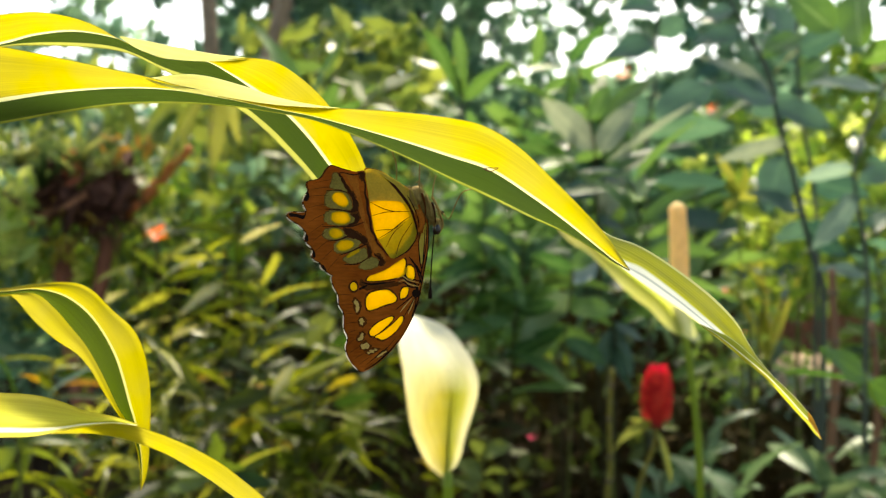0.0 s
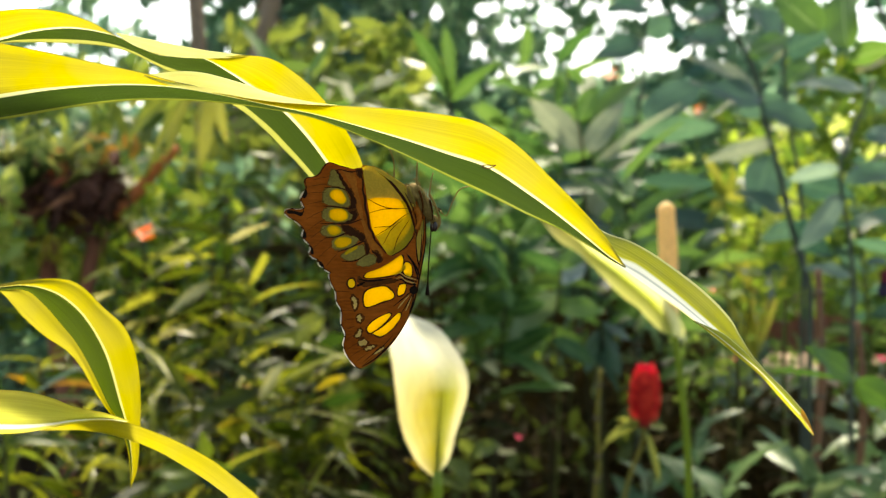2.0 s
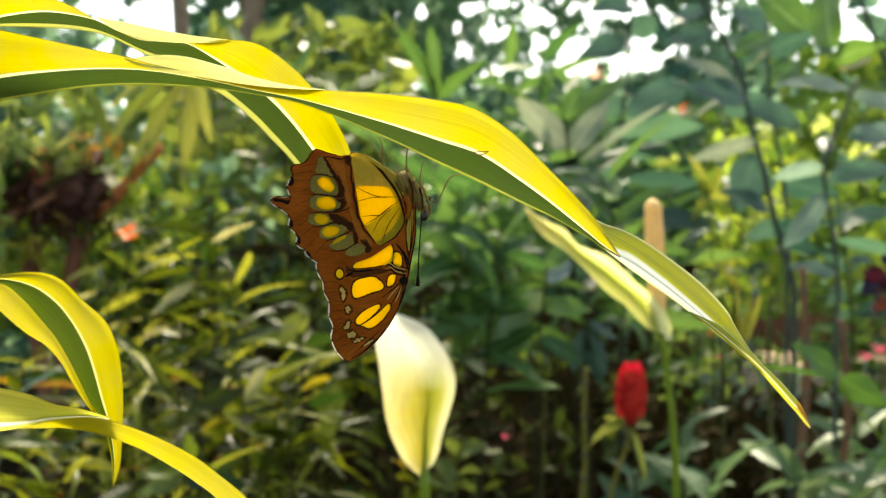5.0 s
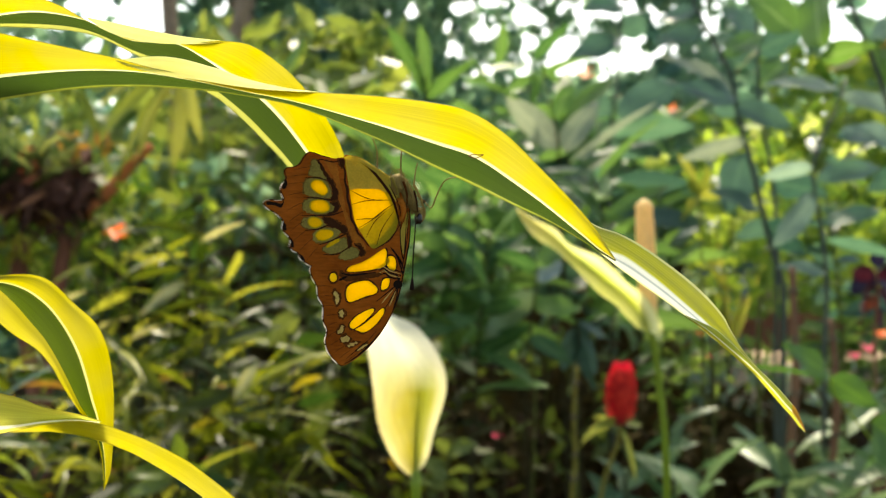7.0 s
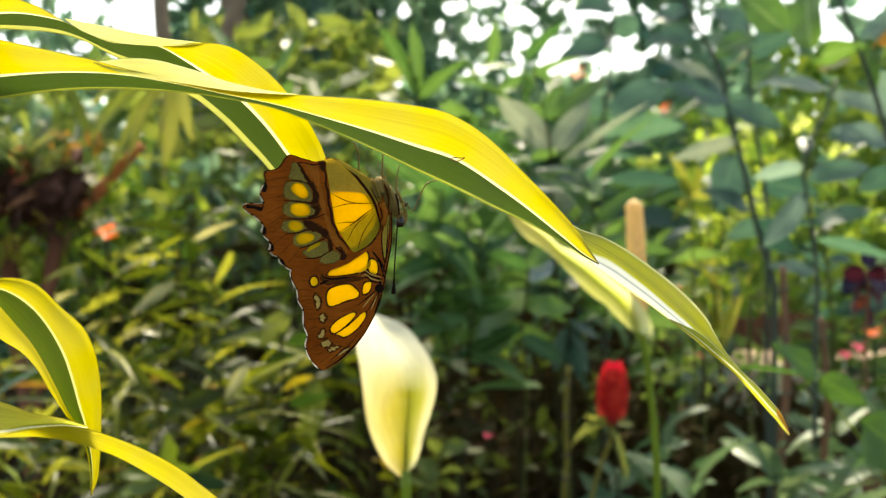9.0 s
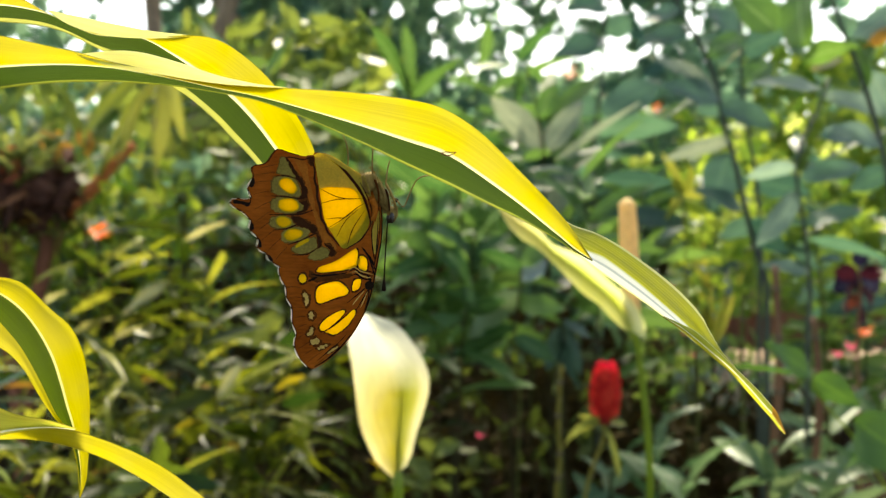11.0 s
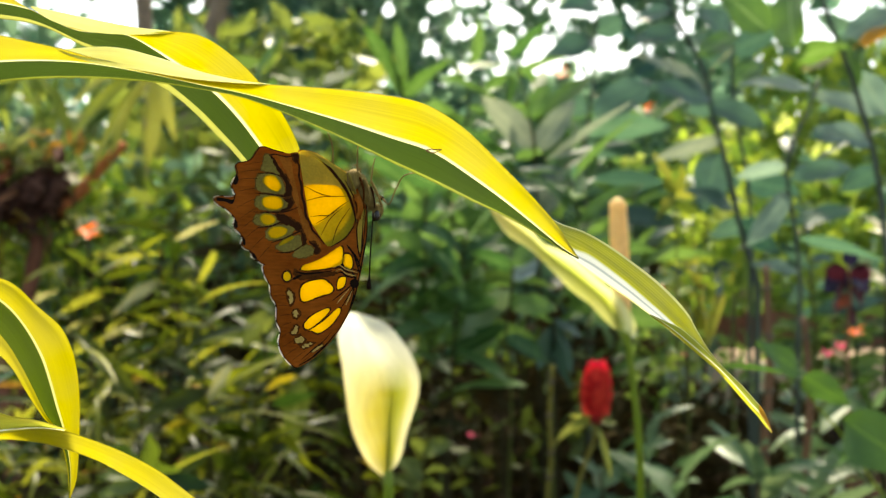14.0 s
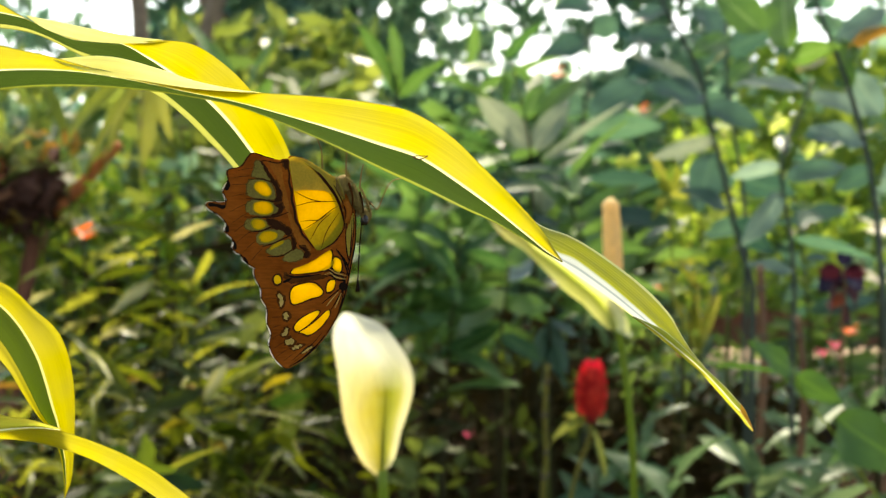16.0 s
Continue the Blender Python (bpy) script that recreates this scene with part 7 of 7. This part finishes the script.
for pts, r in (([(-1.9833, 5.0000, 1.2627), (-2.0072, 5.0000, 1.1134), (-1.9892, 5.0000, 0.8446), (-1.9235, 5.0000, 0.4264), (-1.8937, 5.0000, -0.1112)], 0.034), ([(-1.7742, 5.0000, 1.2627), (-1.7921, 5.0000, 1.1134), (-1.8339, 5.0000, 0.8446), (-1.8787, 5.0000, 0.4264), (-1.8937, 5.0000, 0.1277)], 0.03)):
    bm = bmesh.new()
    tube(bm, [Vector(p) - e0 for p in pts], r * 1.35, r * 1.3, 14, 8)
    for v in bm.verts:
        v.co += Vector((noise.noise(v.co * 14), noise.noise(v.co * 14 + Vector((5, 0, 0))), 0)) * 0.015
    part("trunk", bm, m_redbark, epi)
for pts, r, m in (([(-1.6697, 5.0000, 1.3822), (-1.5591, 5.0000, 1.4867), (-1.4456, 5.0000, 1.6211), (-1.3321, 5.0000, 1.7346)], 0.042, m_rust), ([(-2.0729, 5.0000, 1.3523), (-2.1924, 5.0000, 1.4121), (-2.3118, 5.0000, 1.4867), (-2.4313, 5.0000, 1.5315)], 0.018, m_root), ([(-2.0430, 5.0000, 1.2627), (-2.1625, 5.0000, 1.2329), (-2.2820, 5.0000, 1.1582), (-2.4014, 5.0000, 1.1432)], 0.014, m_root), ([(-1.4456, 5.0000, 1.6211), (-1.4098, 5.0000, 1.6749), (-1.3919, 5.0000, 1.7346)], 0.012, m_rust)):
    bm = bmesh.new()
    tube(bm, [Vector(p) - e0 for p in pts], r, r * 0.55, 12, 7)
    part("branch", bm, m, epi, "rusty brown branch" if m == m_rust else "")
for k, (p, way) in enumerate((((-1.8764, 4.8400, 1.3995), (1, -0.1, -0.35)), ((-1.7245, 4.8600, 1.3335), (-0.9, -0.1, 0.1)), ((-2.0314, 4.9000, 1.4810), (0.6, -0.2, -0.8)))):
    o = new("leaf", leaf_mesh("leaf", 0.16, 0.03, m_dry, 0.6, 0.4))
    o.parent = epi
    o.matrix_local = along(Vector(p) - e0, way, 30)
dead = [leaf_mesh("leaf", 0.26, 0.04, m_dead, d, 0.4, 8, 0.4, 0.1) for d in (0.7, 1.2, 1.7)]
for k in range(46):
    a = k * 2.4
    up = rng.uniform(-0.9, 0.5)
    o = new("leaf", rng.choice(dead))
    o.parent = epi
    o.matrix_local = along(Vector((-1.88 + 0.15 * math.cos(a), 5.0 + 0.12 * math.sin(a), 1.46 + 0.1 * up)) - e0, (math.cos(a), math.sin(a) * 0.8, up), rng.uniform(-60, 60), rng.uniform(0.5, 1.0))
strap = [leaf_mesh("leaf", 0.5, 0.05, m_brom, d, 0.3, 10, 0.35) for d in (0.4, 0.8, 1.5)]
for cx, cy, cz, cnt in ((-1.93, 4.98, 1.58, 34), (-2.25, 5.05, 1.62, 24), (-1.68, 5.0, 1.52, 14), (-2.08, 4.9, 1.5, 14), (-1.86, 4.84, 1.5, 9)):
    for k in range(cnt):
        a = k * 2.4
        o = new("leaf", rng.choice(strap))
        o.parent = epi
        o.matrix_local = along(Vector((cx, cy, cz)) - e0, (math.cos(a), math.sin(a), rng.uniform(0.5, 2.4)), 0, rng.uniform(0.5, 0.95))


# small blossoms
petal = {}


def blossom(place, size, mat, label, petals=7, stem=True):
    ob = thing("blossom", place, label, "flower")
    key = mat.name
    if key not in petal:
        petal[key] = leaf_mesh("petal", 1.0, 0.55, mat, 0.3, 0.3, 4, 0.6)
    for k in range(petals):
        a = k * 2.4
        o = new("petal", petal[key])
        o.parent = ob
        o.matrix_local = along((0, 0, size * 0.2 * (k % 3)), (math.cos(a), math.sin(a), 0.5 + 0.4 * (k % 2)), 0, size * rng.uniform(0.7, 1.1))
    if stem:
        bm = bmesh.new()
        tube(bm, [(0, 0, 0), (0.01, 0.02, -0.3 * place[2]), (0.0, 0.03, -place[2])], 0.004, 0.006, 8, 5)
        part("stem", bm, m_stem, ob)
    return ob


for args in (((-0.943, 3.1000, 1.226), 0.055, m_orange, "small orange blossom among leaves"), ((-1.467, 4.6000, 1.500), 0.06, m_cream, "small white blossom beside a dead branch"), ((1.6918, 6.0000, 2.0638), 0.07, m_orange, "small orange blossom among leaves"), ((1.9928, 6.0000, 2.1283), 0.05, m_orange, "small orange blossom among leaves"), ((1.3333, 4.5000, 0.9823), 0.05, m_orange, "small orange red blossom among leaves"),
             ((-0.5873, 2.9000, 0.5434), 0.03, m_pink, "small pink red blossom among leaves"), ((1.4543, 4.5000, 0.6651), 0.03, m_pink, "small pink red blossom among leaves"), ((0.3355, 3.6000, 0.4710), 0.03, m_pink, "small dark pink blossom among leaves"), ((1.9857, 4.0000, 0.7484), 0.05, m_pink, "small bright pink blossom among leaves"), ((1.8778, 3.9000, 0.7317), 0.04, m_pink, "small bright pink blossom among leaves"),
             ((2.1477, 4.2000, 0.7885), 0.06, m_orange, "small orange blossom among leaves"), ((1.586, 2.900, 1.225), 0.085, m_cream, "large cream white blossom among leaves"), ((1.579, 2.900, 1.073), 0.075, m_cream, "large cream white blossom among leaves"), ((1.5711, 5.0000, 0.7251), 0.05, m_orange, "small orange blossom among leaves"), ((1.3214, 7.0000, 2.4587), 0.09, m_orange, "orange brown withered blossom among leaves")):
    blossom(*args)

# low brown wall along the path, and a shelter far behind
bm = bmesh.new()
for i in range(34):
    for row in range(6):
        x0 = 2.6 + i * 0.23 + (0.115 if row % 2 else 0)
        m4 = Matrix.Translation((x0, 10.9 + rng.uniform(-0.008, 0.008), 0.06 + row * 0.08)) @ Matrix.Diagonal((0.22, 0.1, 0.068, 1))
        bmesh.ops.create_cube(bm, size=1.0, matrix=m4)
tagged(part("low_wall", bm, m_brick, smooth=False), "low reddish brown brick wall behind the path", "wall", kind="structure")
house = thing("shelter", (3.75, 13.5, 0), "distant shelter with a pinkish tiled roof", "building")
bm = bmesh.new()
bmesh.ops.create_cube(bm, size=1.0, matrix=Matrix.Translation((0, 0.5, 1.35)) @ Matrix.Diagonal((3.6, 2.4, 2.7, 1)))
part("wall", bm, m_path, house, smooth=False)
bm = bmesh.new()
for r in range(9):
    z0, y0 = 2.65 + r * 0.11, -0.95 + r * 0.2
    for c in range(22):
        bmesh.ops.create_cube(bm, size=1.0, matrix=Matrix.Translation((-2.1 + c * 0.2, y0, z0 + rng.uniform(-0.006, 0.006))) @ pose(0, 0, 0, 27) @ Matrix.Diagonal((0.19, 0.26, 0.03, 1)))
part("roof", bm, m_roof, house, smooth=False)

# arching glossy bushes in front of the others
rng = random.Random(91)
M_LONG = [leaf_mesh("leaf", 0.29, 0.017, m_slim, d, 0.3, 11, 0.38, 0.04) for d in (0.9, 1.3, 1.7)]
for x, y, h in [(-0.62, 2.45, 0.92), (-0.4, 2.4, 0.82), (-0.82, 2.5, 0.95), (-0.28, 2.6, 0.8), (-0.72, 2.2, 0.75), (-0.5, 2.25, 0.62)]:
    shrub("bush", (x, y, 0), h, 15, M_LONG, "garden bush with long slender arching leaves", "leafy bushes", (rng.uniform(-0.12, 0.12), rng.uniform(-0.1, 0.1)), 0.9, 0.6, 0.5, 1.0, 0.005)

# ---- far trees ----
def canopy(name, center, size, count, leaf, mat, label, gaps=(), seed=1, wide=0.2):
    """Crown of many single leaves in one mesh; openings in it show the sky."""
    r = np.random.RandomState(seed)
    vs, fs = [], []
    made = 0
    while made < count:
        p = r.uniform(-1, 1, 3)
        if noise.noise(Vector(p * 2.4) + Vector((seed * 3.1, 0, 0))) < -0.12:
            continue
        w = np.array(center) + p * np.array(size)
        if any(((w[0] / w[1] - gx0) / ga) ** 2 + (((w[2] - 1.2) / w[1] - gz0) / gb) ** 2 < 1 for gx0, gz0, ga, gb in gaps):
            continue
        d = r.normal(size=3)
        d[2] -= 0.5
        d /= np.linalg.norm(d)
        s = np.cross(d, r.normal(size=3))
        s /= np.linalg.norm(s)
        k = leaf * r.uniform(0.6, 1.3)
        i = len(vs)
        vs += [w - d * k * 0.5, w + s * k * wide - d * k * 0.1, w + s * k * wide * 0.7 + d * k * 0.25, w + d * k * 0.5, w - s * k * wide * 0.7 + d * k * 0.25, w - s * k * wide - d * k * 0.1]
        fs += [(i, i + 1, i + 2, i + 3), (i, i + 3, i + 4, i + 5)]
        made += 1
    me = bpy.data.meshes.new(name)
    me.from_pydata([tuple(v) for v in vs], [], fs)
    me.materials.append(mat)
    return tagged(new(name, me), label, "foliage", kind="stuff")


GAPS_LEFT = [(-0.445, 0.258, 0.042, 0.016), (-0.328, 0.255, 0.029, 0.019), (-0.274, 0.237, 0.026, 0.031), (-0.409, 0.207, 0.048, 0.007), (-0.352, 0.193, 0.026, 0.010), (-0.360, 0.141, 0.008, 0.007), (-0.319, 0.149, 0.020, 0.008), (-0.194, 0.247, 0.010, 0.008), (-0.226, 0.231, 0.006, 0.006)]
GAPS_MIDDLE = [(-0.077, 0.234, 0.0072, 0.0050), (-0.063, 0.220, 0.0050, 0.0058), (-0.088, 0.174, 0.0036, 0.0036), (-0.073, 0.176, 0.0036, 0.0036), (-0.029, 0.216, 0.0043, 0.0050), (-0.029, 0.243, 0.0036, 0.0036), (0.005, 0.249, 0.0072, 0.0115), (-0.013, 0.250, 0.0036, 0.0036), (0.004, 0.179, 0.0094, 0.0130), (-0.014, 0.186, 0.0043, 0.0043), (0.044, 0.234, 0.0086, 0.0072), (0.050, 0.211, 0.0101, 0.0115), (0.053, 0.252, 0.0122, 0.0086), (0.071, 0.204, 0.0043, 0.0043), (0.087, 0.186, 0.0101, 0.0086), (0.079, 0.228, 0.0086, 0.0101), (0.096, 0.234, 0.0058, 0.0050), (0.090, 0.258, 0.0122, 0.0058), (0.042, 0.171, 0.0036, 0.0036), (0.066, 0.256, 0.0043, 0.0058), (-0.056, 0.198, 0.0036, 0.0036)]
GAPS_RIGHT = [(0.129, 0.244, 0.019, 0.011), (0.126, 0.216, 0.008, 0.014), (0.147, 0.229, 0.007, 0.007), (0.171, 0.201, 0.023, 0.022), (0.201, 0.204, 0.008, 0.008), (0.238, 0.200, 0.029, 0.014), (0.241, 0.224, 0.020, 0.008), (0.186, 0.246, 0.011, 0.014), (0.222, 0.253, 0.026, 0.013), (0.268, 0.246, 0.014, 0.009), (0.290, 0.255, 0.007, 0.007), (0.277, 0.211, 0.017, 0.008), (0.322, 0.238, 0.012, 0.014), (0.415, 0.260, 0.011, 0.007), (0.455, 0.253, 0.014, 0.010), (0.468, 0.228, 0.022, 0.017), (0.500, 0.255, 0.016, 0.011), (0.445, 0.145, 0.011, 0.016), (0.468, 0.142, 0.015, 0.006), (0.461, 0.123, 0.007, 0.010), (0.207, 0.180, 0.006, 0.005), (0.165, 0.252, 0.008, 0.007)]
GAPS = GAPS_LEFT + GAPS_MIDDLE + GAPS_RIGHT
# dark leaf masses stand for the shade behind bushes and bare stems
canopy("understory", (-0.1, 5.6, 0.5), (1.65, 0.5, 0.7), 1800, 0.16, m_far_dark, "undergrowth of small leaves coloured dark for shade", (), 21)
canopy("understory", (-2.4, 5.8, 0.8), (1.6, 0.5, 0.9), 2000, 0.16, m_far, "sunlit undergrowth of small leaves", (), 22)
# unseen crown tops are added above the view to shade the ground
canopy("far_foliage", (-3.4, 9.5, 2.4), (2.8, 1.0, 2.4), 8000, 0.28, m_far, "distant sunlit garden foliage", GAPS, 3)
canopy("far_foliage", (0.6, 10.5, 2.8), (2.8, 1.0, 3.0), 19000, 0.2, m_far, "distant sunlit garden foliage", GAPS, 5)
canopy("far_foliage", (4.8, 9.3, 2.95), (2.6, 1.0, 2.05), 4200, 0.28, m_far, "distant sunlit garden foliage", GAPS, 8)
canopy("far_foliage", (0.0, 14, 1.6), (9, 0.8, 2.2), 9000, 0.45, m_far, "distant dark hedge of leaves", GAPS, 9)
canopy("understory", (0.7, 4.5, 0.18), (1.4, 0.5, 0.3), 2000, 0.12, m_far_dark, "undergrowth of small leaves coloured dark for shade", (), 23)
# clumps whose bright leaf colour stands for patches of sun
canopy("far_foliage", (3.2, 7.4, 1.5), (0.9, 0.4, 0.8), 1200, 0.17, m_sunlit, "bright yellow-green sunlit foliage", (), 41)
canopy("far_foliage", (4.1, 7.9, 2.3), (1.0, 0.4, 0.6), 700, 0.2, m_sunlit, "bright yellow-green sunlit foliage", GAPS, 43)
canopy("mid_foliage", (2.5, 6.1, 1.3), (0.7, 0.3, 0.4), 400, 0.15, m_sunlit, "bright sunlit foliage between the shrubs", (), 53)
canopy("mid_foliage", (-2.0, 5.5, 1.08), (0.75, 0.3, 0.33), 420, 0.13, m_sunlit, "foliage under the root ball, sun dapples in its colour", (), 57)
canopy("mid_foliage", (-1.55, 5.2, 1.25), (0.55, 0.3, 0.4), 320, 0.13, m_sunlit, "foliage beside the stump, sun dapples in its colour", (), 54)
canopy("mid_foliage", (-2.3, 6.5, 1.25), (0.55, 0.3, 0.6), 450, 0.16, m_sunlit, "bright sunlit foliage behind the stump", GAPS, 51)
canopy("mid_foliage", (-1.5, 5.9, 1.5), (1.5, 0.5, 0.8), 1250, 0.26, m_mid, "narrow-leaved green foliage in front of the trunks", GAPS, 31, 0.14)
canopy("mid_foliage", (-0.75, 7.0, 2.45), (0.7, 0.4, 0.4), 380, 0.28, m_mid, "yellow-green feathery foliage", (), 32, 0.15)
# the crown's shade is put into its dark leaf colour
canopy("far_foliage", (-0.32, 12.00, 4.18), (1.00, 0.5, 0.61), 1500, 0.24, m_broad_dark, "tree crown coloured dark for shade against the sky", GAPS, 61)
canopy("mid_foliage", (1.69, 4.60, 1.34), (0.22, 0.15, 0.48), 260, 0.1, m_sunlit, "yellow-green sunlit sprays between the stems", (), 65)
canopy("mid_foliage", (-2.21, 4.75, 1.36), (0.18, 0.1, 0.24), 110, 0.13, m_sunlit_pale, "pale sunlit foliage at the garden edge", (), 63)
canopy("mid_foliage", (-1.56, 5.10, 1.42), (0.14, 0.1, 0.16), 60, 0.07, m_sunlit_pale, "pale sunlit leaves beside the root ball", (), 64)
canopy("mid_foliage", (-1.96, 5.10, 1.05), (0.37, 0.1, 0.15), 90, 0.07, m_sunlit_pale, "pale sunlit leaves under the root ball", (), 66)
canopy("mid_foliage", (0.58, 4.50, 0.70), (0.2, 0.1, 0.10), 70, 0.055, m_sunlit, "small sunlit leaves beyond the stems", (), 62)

# dapples of light come from the lighter leaf colour
canopy("mid_foliage", (1.534, 4.6, 0.65), (0.35, 0.12, 0.16), 130, 0.07, m_sunlit_dim, "green leaves beyond the stems, dapples in their colour", (), 67)
# gloss on these leaves is put into their pale colour
canopy("mid_foliage", (1.9, 4.9, 0.45), (0.4, 0.12, 0.14), 110, 0.09, m_broad_hazy, "leaves beside the path with gloss painted pale", (), 68)
canopy("mid_foliage", (0.42, 3.95, 0.5), (0.5, 0.2, 0.34), 150, 0.11, m_olive_leaf, "dim olive leaves between the bare stems", (), 69)
# yellow-lit patches put in as gold-coloured leaves
canopy("mid_foliage", (-1.956, 4.80, 1.199), (0.075, 0.05, 0.069), 26, 0.07, m_gold, "gold leaves for lit patches under the root ball", (), 96)
canopy("mid_foliage", (-1.872, 4.75, 1.612), (0.040, 0.05, 0.085), 11, 0.08, m_rust_leaf, "reddish leaves above the root ball", (), 92)
canopy("mid_foliage", (-1.439, 4.70, 1.309), (0.045, 0.05, 0.028), 8, 0.06, m_cream, "white petals beside the stump", (), 78)
canopy("mid_foliage", (-1.608, 4.80, 1.735), (0.115, 0.05, 0.069), 12, 0.09, m_dry, "orange brown leaves behind the fronds", (), 96)
# small clumps that paint sun flecks with bright leaf colour
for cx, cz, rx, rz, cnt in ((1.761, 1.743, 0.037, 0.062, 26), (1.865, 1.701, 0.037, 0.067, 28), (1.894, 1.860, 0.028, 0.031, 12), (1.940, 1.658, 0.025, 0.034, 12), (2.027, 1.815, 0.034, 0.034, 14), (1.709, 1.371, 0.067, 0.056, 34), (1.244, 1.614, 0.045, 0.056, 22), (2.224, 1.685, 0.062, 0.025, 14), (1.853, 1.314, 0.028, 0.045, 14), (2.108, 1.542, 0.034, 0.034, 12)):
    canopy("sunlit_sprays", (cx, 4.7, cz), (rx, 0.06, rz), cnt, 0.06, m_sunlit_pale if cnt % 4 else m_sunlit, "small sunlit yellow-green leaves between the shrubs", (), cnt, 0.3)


def motions():
    """The folded leaves at the side sway a little."""
    sway = [
    (0.0, -0.0000, -0.0000),
    (0.5, -0.0007, 0.0005),
    (1.0, -0.0013, 0.0005),
    (1.5, -0.0014, 0.0003),
    (2.0, -0.0018, 0.0003),
    (2.5, -0.0022, 0.0005),
    (3.0, -0.0020, 0.0003),
    (3.5, -0.0018, 0.0001),
    (4.0, -0.0014, -0.0000),
    (6.5, -0.0020, 0.0002),
    (7.0, -0.0015, 0.0003),
    (7.5, -0.0004, 0.0003),
    (8.0, -0.0002, 0.0002),
    (8.5, 0.0005, 0.0004),
    (9.0, 0.0006, 0.0002),
    (11.5, 0.0024, -0.0004),
    (12.0, 0.0036, -0.0005),
    (12.5, 0.0036, -0.0007),
    (13.0, 0.0037, -0.0007),
    (13.5, 0.0037, -0.0006),
    (14.0, 0.0034, -0.0007),
    (14.5, 0.0034, -0.0006),
    (15.0, 0.0030, -0.0008),
    (15.5, 0.0028, -0.0006),
    (16.0, 0.0033, -0.0006),
    ]
    for ob in (sway_a, sway_b):
        walk(ob, [(t, pose(dx, 0, dz)) for t, dx, dz in sway])


motions()
